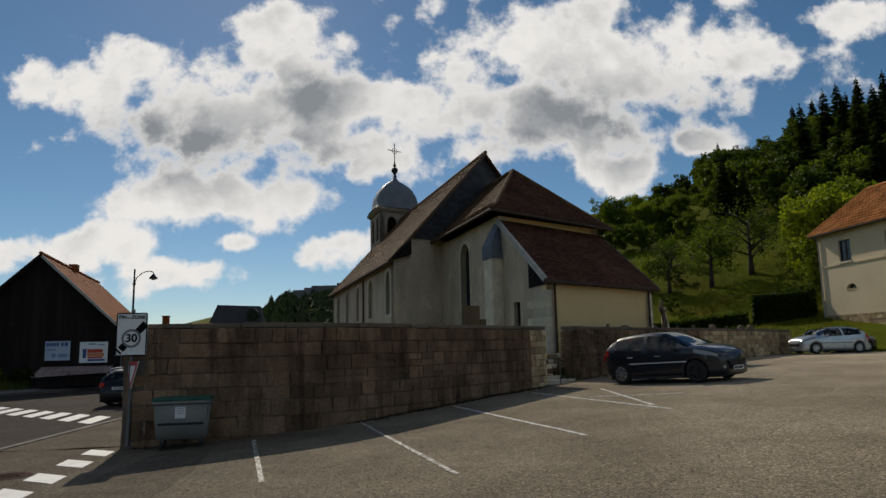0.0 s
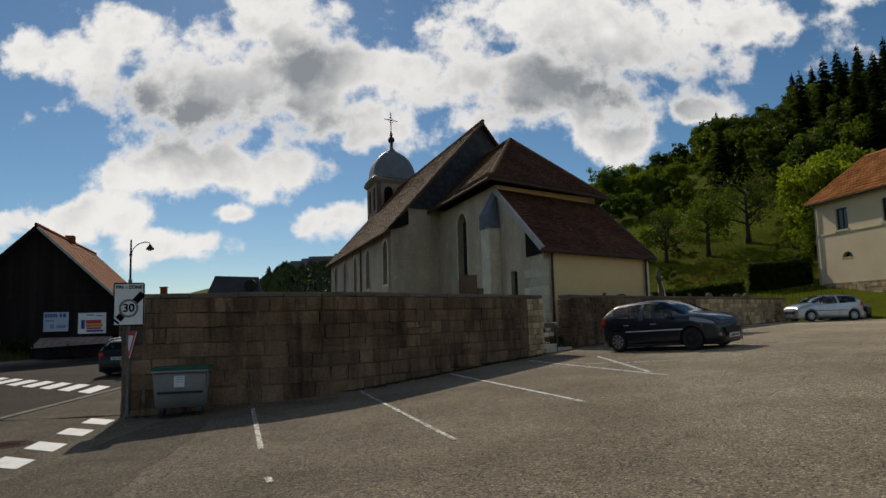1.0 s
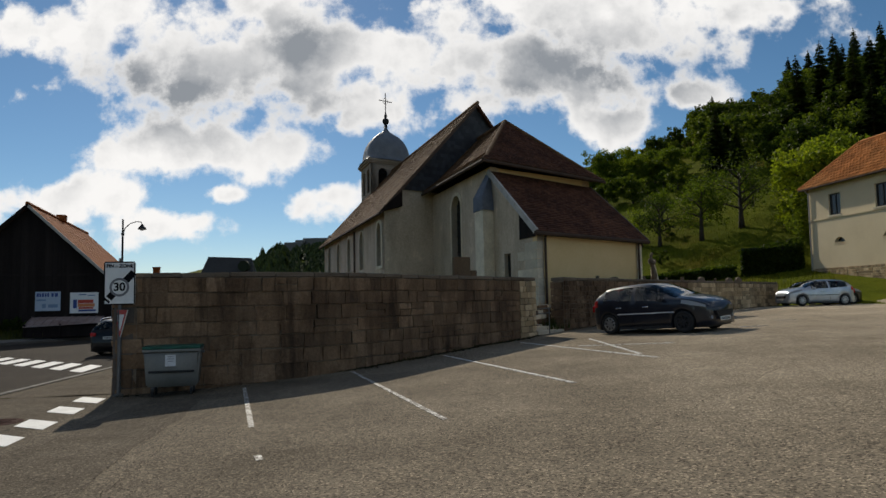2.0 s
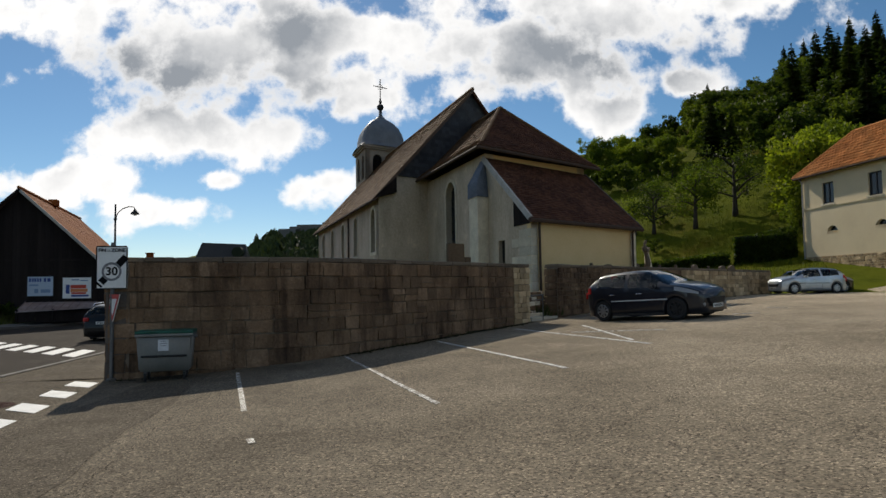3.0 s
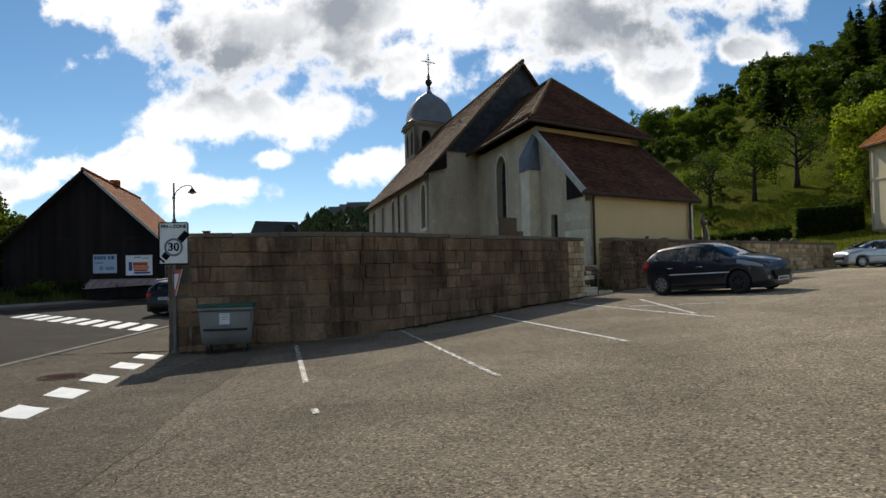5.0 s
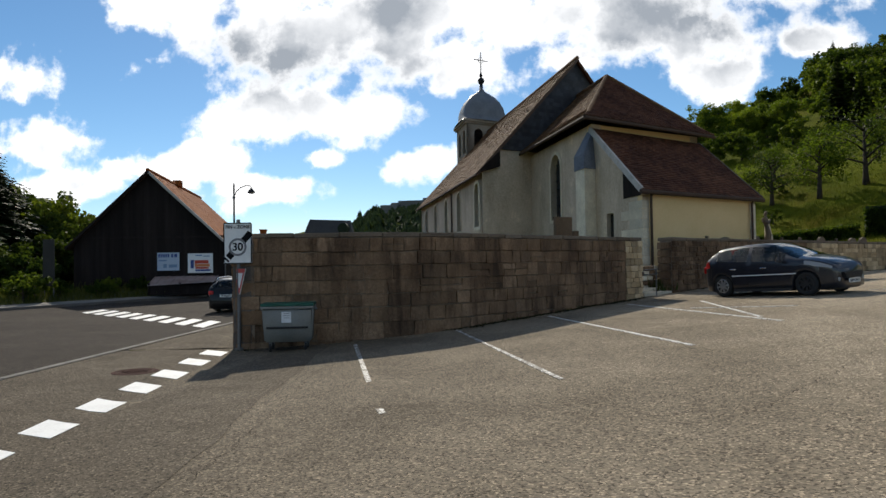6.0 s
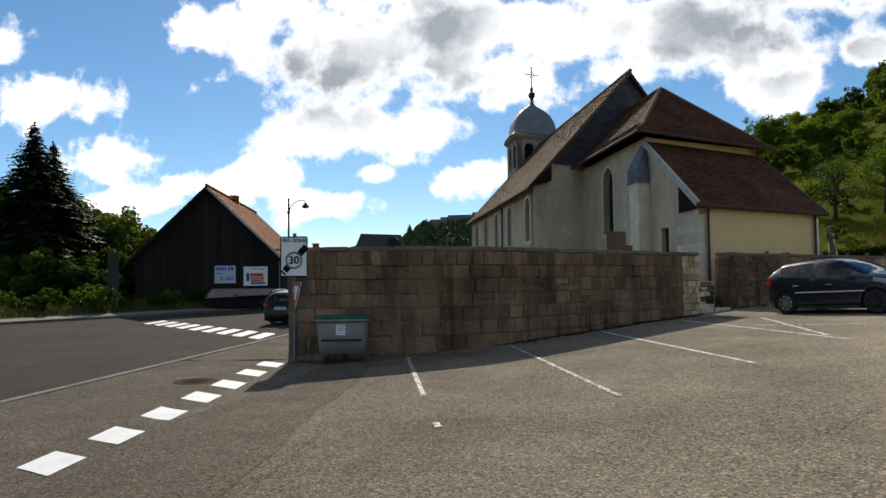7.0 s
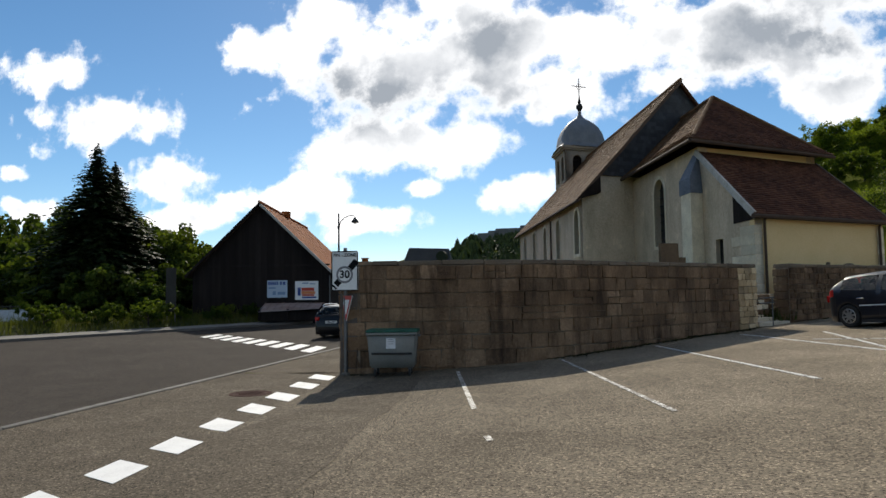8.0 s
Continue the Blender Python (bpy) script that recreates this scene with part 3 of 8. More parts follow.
    for h in holes:
        s0 = h[0][0]
        bm = bmesh.new()
        slab(bm, CN, D2, arch(s0 - 0.2, s0 + 1.45, 4.0, 7.1), [h], t=0.05, n=IN2, off=-0.045)
        wo = part("nave_window", bm, M_QUOIN, ch, "round-headed nave window with stone surround")
        bm = bmesh.new()
        slab(bm, CN, D2, h, t=0.03, n=IN2, off=0.3)
        sub_part("glass", bm, M_GLASSDARK, wo)
    bm = bmesh.new()
    slab(bm, CN + D1 * 15.04, D2, rect(0.0, 25.5, 0.2, 7.6), t=-0.6, n=IN2)
    part("nave_far_wall", bm, M_PLASTER, ch)
    apex_w = 7.52
    bm = bmesh.new()
    slab(bm, CN, D1, [(0, 0.2), (15.04, 0.2), (15.04, 7.5), (13.8, 8.85), (1.2, 8.85), (1.2, 7.75), (0, 7.6)], t=0.6, n=IN1, off=-0.003)
    part("gable_wall", bm, M_PLASTER, ch)
    bm = bmesh.new()
    slab(bm, CN + D2 * 25.5, D1, [(0, 0.2), (15.04, 0.2), (15.04, 7.5), (apex_w, 15.0), (0, 7.5)], t=-0.6, n=IN1)
    part("west_wall", bm, M_PLASTER, ch)
    # slate-clad gable: backing and rows of slates
    bm = bmesh.new()
    slab(bm, CN, D1, [(1.25, 8.85), (13.8, 8.85), (apex_w, 15.02)], t=0.12, n=IN1, off=-0.13)
    part("slate_gable", bm, M_SLATE, ch, "dark slate-clad gable")
    rows = 26
    bm = bmesh.new()
    rnd = random.Random(3)
    for i in range(rows):
        z0, z1 = 8.85 + i * 6.15 / rows, 8.85 + (i + 1.1) * 6.15 / rows
        half = (15.02 - z0) * (6.82 / 6.82) * 0.985
        x = apex_w - half - (0.15 if i % 2 else 0)
        while x < min(apex_w + half, 8.0):
            wdt = 0.3
            a, b = max(x, apex_w - half), min(x + wdt - 0.01, apex_w + half)
            k = 0.14 + rnd.random() * 0.012
            if b - a > 0.05:
                p0, p1 = P(CN, -k, a, z0), P(CN, -k, b, z0)
                quad(bm, p0, p1, P(CN, -k + 0.012, min(b, apex_w + 15.02 - z1), z1), P(CN, -k + 0.012, max(a, apex_w - 15.02 + z1), z1))
            x += wdt
    tagged(part("slate_cladding", bm, M_SLATE, ch), kind="stuff")
    bm = bmesh.new()
    slab(bm, CN, D1, [(-0.4, 7.3), (1.2, 7.75), (1.2, 8.7), (-0.4, 7.36)], t=0.5, n=IN1, off=-0.5)
    part("eaves_box", bm, M_DARKWOOD, ch, "dark boarded return of the nave eaves")
    # roofs: decks, tiles, eaves boards, gutters
    ridge_z, eave_z = 15.2, 7.3
    n0, n1 = -0.45, 25.9
    a, b, c, d = P(CN, n1, -0.45, eave_z), P(CN, n0, -0.45, eave_z), P(CN, n0, apex_w, ridge_z), P(CN, n1, apex_w, ridge_z)
    bm = bmesh.new()
    sheet(bm, (a, b, c, d), 0.16)
    nr = part("nave_roof", bm, M_WOOD, ch, "long steep roof of weathered brown tiles")
    tiles_under(nr, "roof_tiles", a, b, c, d, 0.24, 0.24, M_TILE_OLD, 5)
    a2, b2 = P(CN, n0, 15.5, eave_z), P(CN, n1, 15.5, eave_z)
    bm = bmesh.new()
    sheet(bm, (a2, b2, d, c), 0.16)
    part("nave_roof_far", bm, M_TILE, ch)
    bm = bmesh.new()
    tube(bm, [c + Vector((0, 0, 0.03)), d + Vector((0, 0, 0.03))], 0.13, 8)
    part("ridge", bm, M_TILE_OLD, ch)
    bm = bmesh.new()
    tube(bm, [a - Vector((0, 0, 0.1)), b - Vector((0, 0, 0.1))], 0.09, 8)
    part("gutter", bm, M_PIPE, ch)
    # choir hip roof
    ap, rg = P(CC, 4.96, 3.9, 12.75), P(CC, 9.7, 3.9, 12.75)
    e = 0.42
    fl, fr, bl, br = P(CC, -e, -e, 8.95), P(CC, -e, 7.7 + e, 8.72), P(CC, 9.7, -e, 8.9), P(CC, 9.7, 7.7 + e, 8.7)
    for nm, pts, seed in (("choir_roof_side", (bl, fl, ap, rg), 6), ("choir_roof_front", (fl, fr, ap, ap), 7), ("choir_roof_far", (fr, br, rg, ap), 8)):
        bm = bmesh.new()
        sheet(bm, pts if nm != "choir_roof_front" else pts[:3], 0.14)
        cr = part(nm, bm, M_WOOD, ch, "brown tiled hip roof")
        tiles_under(cr, "roof_tiles", *pts, 0.24, 0.22, M_TILE_OLD if nm == "choir_roof_side" else M_TILE, seed)
    # lower courses bent outwards over the eaves
    gl, gr, gb = P(CC, -e - 0.42, -e - 0.42, 8.78), P(CC, -e - 0.42, 7.7 + e + 0.3, 8.58), P(CC, 9.7, -e - 0.42, 8.74)
    for nm, pts, seed, m in (("eaves_flare", (gb, gl, fl.lerp(ap, 0.16), bl.lerp(rg, 0.16)), 16, M_TILE_OLD), ("eaves_flare", (gl, gr, fr.lerp(ap, 0.16), fl.lerp(ap, 0.16)), 17, M_TILE)):
        bm = bmesh.new()
        sheet(bm, [q + Vector((0, 0, 0.03)) for q in pts], 0.1)
        ef = part(nm, bm, M_WOOD, ch, "flared lower courses of brown tiles")
        tiles_under(ef, "roof_tiles", *[q + Vector((0, 0, 0.035)) for q in pts], 0.24, 0.22, m, seed)
    bm = bmesh.new()
    for q in (fl, fr):
        tube(bm, [q + Vector((0, 0, 0.05)), ap + Vector((0, 0, 0.08))], 0.11, 6)
    tube(bm, [ap + Vector((0, 0, 0.08)), rg + Vector((0, 0, 0.08))], 0.11, 6)
    part("hip_tiles", bm, M_TILE_OLD, ch)
    bm = bmesh.new()
    for q, r2 in ((gl, gr), (gb, gl)):
        tube(bm, [q - Vector((0, 0, 0.1)), r2 - Vector((0, 0, 0.1))], 0.085, 8)
    part("gutter", bm, M_PIPE, ch)
    # annex lean-to roof
    la, lb = P(CA, -0.35, -0.22, 4.82), P(CA, -0.35, 7.55, 4.72)
    lc, ld = P(CC, 0.0, 7.75, 8.25), P(CC, 0.0, -0.12, 8.42)
    bm = bmesh.new()
    sheet(bm, (la, lb, lc, ld), 0.14)
    ar = part("annex_roof", bm, M_WOOD, ch, "dark brown tiled lean-to roof")
    tiles_under(ar, "roof_tiles", la, lb, lc, ld, 0.22, 0.2, M_TILE, 9)
    for k, (q, r2) in enumerate(((la, ld), (lb, lc))):
        bm = bmesh.new()
        sheet(bm, (q + Vector((0, 0, 0.06)), q + Vector((D1.x, D1.y, 0)) * 0.12 + Vector((0, 0, 0.06)), r2 + Vector((D1.x, D1.y, 0)) * 0.12 + Vector((0, 0, 0.06)), r2 + Vector((0, 0, 0.06))), 0.24)
        part("verge_board", bm, M_WOOD if k else M_VERGE, ch, "" if k else "pale weathered verge flashing")
    bm = bmesh.new()
    tube(bm, [la + Vector((-0.05, -0.05, -0.1)), lb + Vector((0.05, -0.05, -0.1))], 0.1, 8)
    part("gutter", bm, M_PIPE, ch, "brown half-round gutter")
    bm = bmesh.new()
    slab(bm, CA, D2, [(0.0, 4.62), (1.7, 4.62), (1.7, 5.8)], t=0.03, n=IN2, off=-0.04)
    part("eaves_panel", bm, M_DARKWOOD, ch, "dark boarded triangle under the verge")
    for s, zt in ((0.42, 4.68), (7.0, 4.6)):
        bm = bmesh.new()
        q = P(CA, -0.16, s, 0)
        tube(bm, [(q.x, q.y, 0.9), (q.x, q.y, zt - 0.1), tuple(P(CA, -0.32, s, zt))], 0.055, 8)
        part("downpipe", bm, M_PIPE, ch, "brown downpipe")
    bm = bmesh.new()
    q = P(CN, 9.5, -0.1, 0)
    tube(bm, [(q.x, q.y, 0.5), (q.x, q.y, 7.1)], 0.06, 8)
    part("downpipe", bm, M_PIPE, ch)
    # quoins at the annex corners
    rnd = random.Random(4)
    for base_w, sgn in ((0.0, 1), (7.35, -1)):
        z, k = 0.7, 0
        while z < 4.4:
            h = 0.34 + rnd.random() * 0.08
            lf, ls = (0.4, 1.2) if k % 2 else (0.36, 2.0)
            bm = bmesh.new()
            a0 = P(CA, -0.025, base_w - sgn * 0.025, 0)
            f = Vector((D1.x, D1.y, 0)) * sgn * lf
            sd = Vector((D2.x, D2.y, 0)) * ls
            pts = (a0, a0 + f, a0 + f + sd * (0.12 / ls), a0 + Vector((D1.x, D1.y, 0)) * sgn * 0.05 + sd * (0.12 / ls), a0 + Vector((D1.x, D1.y, 0)) * sgn * 0.05 + sd, a0 + sd)
            lo_v = [bm.verts.new(p + Vector((0, 0, z))) for p in pts]
            hi_v = [bm.verts.new(p + Vector((0, 0, z + h - 0.015))) for p in pts]
            bm.faces.new(lo_v[::-1])
            bm.faces.new(hi_v)
            for i in range(6):
                bm.faces.new((lo_v[i], lo_v[(i + 1) % 6], hi_v[(i + 1) % 6], hi_v[i]))
            part("quoin", bm, M_QUOIN, ch)
            z += h
            k += 1
    # tower
    T = Vector((-4.95, 66.5))
    for o, d, nn, nm in ((T, D1, IN1, "tower_front"), (T, D2, IN2, "tower_side")):
        bm = bmesh.new()
        op = [arch(0.85, 1.95, 13, 15.4, 6), arch(3.0, 4.1, 13, 15.4, 6)]
        slab(bm, o, d, rect(0, 5.0, 0.0, 16.1), op, t=0.5, n=nn)
        tw = part(nm, bm, M_TOWER, ch)
        for p_ in op:
            s0 = p_[0][0]
            bm = bmesh.new()
            for k in range(9):
                slab(bm, o, d, rect(s0, s0 + 1.1, 13.02 + k * 0.26, 13.14 + k * 0.26), t=0.12, n=nn, off=0.2)
            sub_part("louvre", bm, M_DARKWOOD, tw)
            bm = bmesh.new()
            slab(bm, o, d, p_, t=0.02, n=nn, off=0.4)
            sub_part("backing", bm, M_DARKWOOD, tw)
    bm = bmesh.new()
    slab(bm, T + D2 * 5.0, D1, rect(0, 5.0, 0.0, 16.1), t=-0.5, n=IN1)
    slab(bm, T + D1 * 5.0, D2, rect(0.5, 4.5, 0.0, 16.1), t=-0.5, n=IN2)
    part("tower_back", bm, M_PLASTER, ch)
    bm = bmesh.new()
    for g, z0, z1 in ((0.18, 15.85, 16.02), (0.34, 16.02, 16.25)):
        p4 = [P(T, -g, -g, 0), P(T, -g, 5 + g, 0), P(T, 5 + g, 5 + g, 0), P(T, 5 + g, -g, 0)]
        lo_v, hi_v = [bm.verts.new(p + Vector((0, 0, z0))) for p in p4], [bm.verts.new(p + Vector((0, 0, z1))) for p in p4]
        bm.faces.new(lo_v[::-1])
        bm.faces.new(hi_v)
        for i in range(4):
            bm.faces.new((lo_v[i], lo_v[(i + 1) % 4], hi_v[(i + 1) % 4], hi_v[i]))
    part("cornice", bm, M_TOWER, ch, "moulded stone cornice")
    # four-sided bell-shaped dome with rounded corners
    bm = bmesh.new()
    mid = P(T, 2.5, 2.5, 0)
    prof = ((3.15, 16.25), (2.85, 16.45), (2.72, 16.8), (2.66, 17.3), (2.5, 17.9), (2.15, 18.5), (1.6, 19.05), (1.0, 19.45), (0.5, 19.75), (0.22, 20.1), (0.16, 20.5))
    rings = []
    for r, z in prof:
        ring = []
        for k in range(32):
            a = k * math.tau / 32
            c, s = math.cos(a), math.sin(a)
            q = (abs(c) ** 5 + abs(s) ** 5) ** (-1 / 5)
            ring.append(bm.verts.new(P(T, 2.5 + r * q * s * 0.95, 2.5 + r * q * c * 0.95, z)))
        rings.append(ring)
    for q, w2 in zip(rings, rings[1:]):
        for k in range(32):
            bm.faces.new((q[k], q[(k + 1) % 32], w2[(k + 1) % 32], w2[k]))
    bm.faces.new(rings[-1])
    dm = part("dome", bm, M_ZINC, ch, "grey metal bell-shaped dome", smooth=True)
    bm = bmesh.new()
    lathe(bm, mid, ((0.0, 20.3), (0.2, 20.35), (0.14, 20.6), (0.3, 20.8), (0.36, 21), (0.28, 21.22), (0.1, 21.35), (0.17, 21.55), (0.1, 21.75), (0.05, 22), (0.0, 22.1)), 14)
    sub_part("finial", bm, M_IRON, dm)
    bm = bmesh.new()
    tube(bm, [mid + Vector((0, 0, 21.9)), mid + Vector((0, 0, 24))], 0.05, 6)
    x3 = Vector((D1.x, D1.y, 0))
    tube(bm, [mid + x3 * -0.85 + Vector((0, 0, 23.15)), mid + x3 * 0.85 + Vector((0, 0, 23.15))], 0.045, 6)
    for k in range(12):
        a, b2 = k * math.tau / 12, (k + 1) * math.tau / 12
        tube(bm, [mid + x3 * 0.3 * math.cos(a) + Vector((0, 0, 23.15 + 0.3 * math.sin(a))), mid + x3 * 0.3 * math.cos(b2) + Vector((0, 0, 23.15 + 0.3 * math.sin(b2)))], 0.025, 5)
    sub_part("cross", bm, M_IRON, dm, "dark wrought-iron cross")
    return ch


def sub_part(name, bm, material, parent, label="", smooth=False):
    return part(name, bm, material, parent, label, smooth)


def tiles_under(parent, name, a, b, c, d, w, course, material, seed, lift=0.03, curve=0.0):
    ob = tiles(name, a, b, c, d, w, course, material, parent, lift, curve, seed)
    m, p = Matrix.Identity(4), parent
    while p is not None:
        m = p.matrix_basis @ m
        p = p.parent
    ob.matrix_basis = m.inverted()
    return ob


church()


# ---- barn ----
def barn():
    o, e = Vector((-24.65, 42.9)), Vector((0.985, 0.17))
    back = Vector((-0.272, 0.962))
    b = root("barn", o.x, o.y, 0.4, "old dark-boarded barn with an orange-brown tiled roof", "barn")
    z0, ze, zr, hw, ln = 0.2, 3.75, 8.42, 4.95, 18.0

    def Q(s, w, z):
        q = o + back * s + e * w
        return Vector((q.x, q.y, z))
    n = (back.x, back.y, 0)
    bm = bmesh.new()
    slab(bm, o, e, [(-hw, z0), (hw, z0), (hw, ze), (0, zr - 0.1), (-hw, ze)], t=0.15, n=n, off=0.06)
    part("gable_frame", bm, M_DARKWOOD, b)
    bm = bmesh.new()
    slab(bm, o + back * ln, e, [(-hw, z0), (hw, z0), (hw, ze), (0, zr - 0.1), (-hw, ze)], t=-0.15, n=n)
    part("back_wall", bm, M_DARKWOOD, b)
    for w in (-hw, hw):
        bm = bmesh.new()
        slab(bm, o + e * w, back, rect(0.1, ln - 0.2, z0, ze), t=0.15 * (1 if w < 0 else -1), n=(e.x, e.y, 0))
        part("side_wall", bm, M_DARKWOOD, b)
    rnd = random.Random(11)
    x = -hw
    while x < hw - 0.05:
        wd = 0.2 + rnd.random() * 0.08
        x1 = min(x + wd - 0.005, hw)
        zt = lambda w: zr - 0.12 - (zr - ze) * abs(w) / hw
        rnd.random()
        bm = bmesh.new()
        k = rnd.random() * 0.02
        slab(bm, o, e, [(x, z0 + 0.5 + rnd.random() * 0.06), (x1, z0 + 0.5), (x1, zt(x1)), (x, zt(x))], t=0.025, n=n, off=0.02 + k)
        part("board", bm, M_DARKWOOD, b)
        x += wd
    bm = bmesh.new()
    slab(bm, o, e, rect(-hw, hw, 4.0, 4.12), t=0.04, n=n, off=-0.02)
    slab(bm, o, e, rect(-hw - 0.03, hw + 0.03, 0.0, 0.75), t=0.2, n=n, off=0.0)
    part("sill_beam", bm, M_DARKWOOD, b)
    for w, s in ((-1, "left"), (1, "right")):
        ev = Q(-0.45, w * (hw + 0.45), ze - 0.4), Q(ln + 0.4, w * (hw + 0.45), ze - 0.4)
        tp = Q(-0.45, 0, zr + 0.05), Q(ln + 0.4, 0, zr + 0.05)
        bm = bmesh.new()
        sheet(bm, (ev[0], ev[1], tp[1], tp[0]), 0.12)
        rf = part("roof", bm, M_WOOD, b, "orange-brown tiled roof slope")
        tiles_under(rf, "roof_tiles", ev[0], ev[1], tp[1], tp[0], 0.2, 0.2, M_TILE_BARN, 12 + w, 0.015)
        bm = bmesh.new()
        sheet(bm, (ev[0] + Vector((0, -0.03, 0.04)), tp[0] + Vector((0, -0.03, 0.04)), tp[0] + Vector((0, 0.03, 0.04)), ev[0] + Vector((0, 0.03, 0.04))), 0.16)
        part("bargeboard", bm, M_DARKWOOD if w < 0 else M_VERGE, b)
    bm = bmesh.new()
    tube(bm, [Q(-0.45, 0, zr + 0.1), Q(ln + 0.4, 0, zr + 0.1)], 0.12, 8)
    part("ridge", bm, M_TILE_BARN, b)
    bm = bmesh.new()
    q = Q(8.2, 0.1, 0)
    box(bm, (q.x, q.y, zr + 0.2), (0.6, 0.6, 0.5), Matrix.Rotation(0.2, 3, "Z"))
    bevel_all(bm, 0.03)
    part("chimney", bm, M_TILE_BARN, b, "short brick chimney on the ridge")
    bm = bmesh.new()
    slab(bm, o, e, rect(-0.15, 0.3, 7.0, 7.5), t=0.05, n=n, off=0.0)
    part("vent", bm, M_DARKWOOD, b)
    return Q, n, o, e


barn_q = barn()


# ---- house on the slope ----
def house():
    o, d = Vector((31.3, 53.4)), Vector((0.087, -0.996))
    inn = (0.996, 0.087, 0)
    L, dep_, ze, zr = 17.0, 6.6, 10.3, 13.8
    h = root("house", o.x, o.y, 2.4, "two-storey cream rendered house with an orange tiled hip roof", "house")
    wins = [rect(s, s + 1.3, 7.95, 9.6) for s in (2.35, 7.15, 11.9)]
    vents = [arch(s, s + 1.25, 5.62, 6.24, 8) for s in (2.7, 7.6, 12.3)]
    bm = bmesh.new()
    slab(bm, o, d, rect(0, L, 1.0, ze), wins + vents, t=0.45, n=inn)
    part("facade_wall", bm, M_HOUSE, h)
    i2 = Vector((inn[0], inn[1]))
    bm = bmesh.new()
    slab(bm, o, i2, rect(0.45, dep_, 1.0, ze), t=0.4, n=(d.x, d.y, 0))
    part("end_wall", bm, M_HOUSE, h)
    bm = bmesh.new()
    slab(bm, o + d * L, i2, rect(0.45, dep_, 1.0, ze), t=-0.4, n=(d.x, d.y, 0))
    part("end_wall", bm, M_HOUSE, h)
    bm = bmesh.new()
    slab(bm, o + i2 * dep_, d, rect(0, L, 1.0, ze), t=-0.4, n=inn)
    part("back_wall", bm, M_HOUSE, h)
    for w in wins:
        s0 = w[0][0]
        bm = bmesh.new()
        slab(bm, o, d, rect(s0, s0 + 1.3, 7.95, 9.6), [rect(s0 + 0.09, s0 + 0.6, 8.05, 9.5), rect(s0 + 0.7, s0 + 1.21, 8.05, 9.5)], t=0.08, n=inn, off=0.12)
        wo = part("window", bm, M_FRAME, h, "dark-framed casement window")
        for a in (0.09, 0.7):
            bm = bmesh.new()
            slab(bm, o, d, rect(s0 + a, s0 + a + 0.51, 8.05, 9.5), t=0.02, n=inn, off=0.16)
            sub_part("pane", bm, M_GLASSDARK, wo)
        bm = bmesh.new()
        slab(bm, o, d, rect(s0 - 0.12, s0 + 1.42, 7.83, 7.95), t=0.35, n=inn, off=-0.1)
        sub_part("sill", bm, M_QUOIN, wo)
    for v in vents:
        bm = bmesh.new()
        slab(bm, o, d, v, t=0.03, n=inn, off=0.25)
        part("vent", bm, M_GLASSDARK, h, "half-round cellar opening")
    bm = bmesh.new()
    slab(bm, o, d, rect(-0.02, L, 7.72, 7.86), t=0.06, n=inn, off=-0.06)
    part("string_course", bm, M_HOUSE, h)
    bm = bmesh.new()
    q = o - i2 * 0.09 + d * 0.12
    tube(bm, [(q.x, q.y, 2.0), (q.x, q.y, ze - 0.3), (q.x - 0.3, q.y, ze - 0.05)], 0.06, 8)
    part("downpipe", bm, M_VERGE, h)
    bm = bmesh.new()
    g0, g1 = o - i2 * 0.5 - d * 0.4, o - i2 * 0.5 + d * (L + 0.4)
    tube(bm, [(g0.x, g0.y, ze - 0.02), (g1.x, g1.y, ze - 0.02)], 0.08, 8)
    part("gutter", bm, M_PIPE, h)

    def Q(s, w, z):
        q = o + d * s + i2 * w
        return Vector((q.x, q.y, z))
    e = 0.5
    a, b, c, dd = Q(-e, -e, ze + 0.02), Q(L + e, -e, ze + 0.02), Q(L + e, dep_ + e, ze + 0.02), Q(-e, dep_ + e, ze + 0.02)
    r0, r1 = Q(2.0, dep_ / 2, zr), Q(L - 2.0, dep_ / 2, zr)
    for nm, pts, sd in (("roof_front", (a, b, r1, r0), 21), ("roof_hip", (dd, a, r0, r0), 22), ("roof_back", (c, dd, r0, r1), 23), ("roof_hip_far", (b, c, r1, r1), 24)):
        bm = bmesh.new()
        sheet(bm, pts if pts[2] != pts[3] else pts[:3], 0.14)
        rf = part(nm, bm, M_WOOD, h, "orange clay tiled roof")
        tiles_under(rf, "roof_tiles", *pts, 0.34, 0.42, M_TILE_RED, sd, 0.07, 0.07)
    bm = bmesh.new()
    for q0, q1 in ((a, r0), (dd, r0), (r0, r1), (b, r1)):
        tube(bm, [q0 + Vector((0, 0, 0.06)), q1 + Vector((0, 0, 0.08))], 0.12, 8)
    part("ridge_tiles", bm, M_TILE_RED, h)
    return o, d, inn, h


house_o, house_d, house_n, house_root = house()


# ---- road markings, kerbs, ground details ----
def lay(name, pts, lift, material, label="", parent=None):
    """A flat painted or cut patch on the ground, following its height."""
    bm = bmesh.new()
    top = [bm.verts.new((x, y, gz(x, y) + lift)) for x, y in pts]
    bm.faces.new(top)
    bmesh.ops.subdivide_edges(bm, edges=bm.edges[:], cuts=1, use_grid_fill=True)
    for v in bm.verts:
        v.co.z = gz(v.co.x, v.co.y) + lift
    low = bmesh.ops.extrude_face_region(bm, geom=bm.faces[:])
    for v in low["geom"]:
        if isinstance(v, bmesh.types.BMVert):
            v.co.z -= 0.004
    return finish(name, bm, material, parent, label)


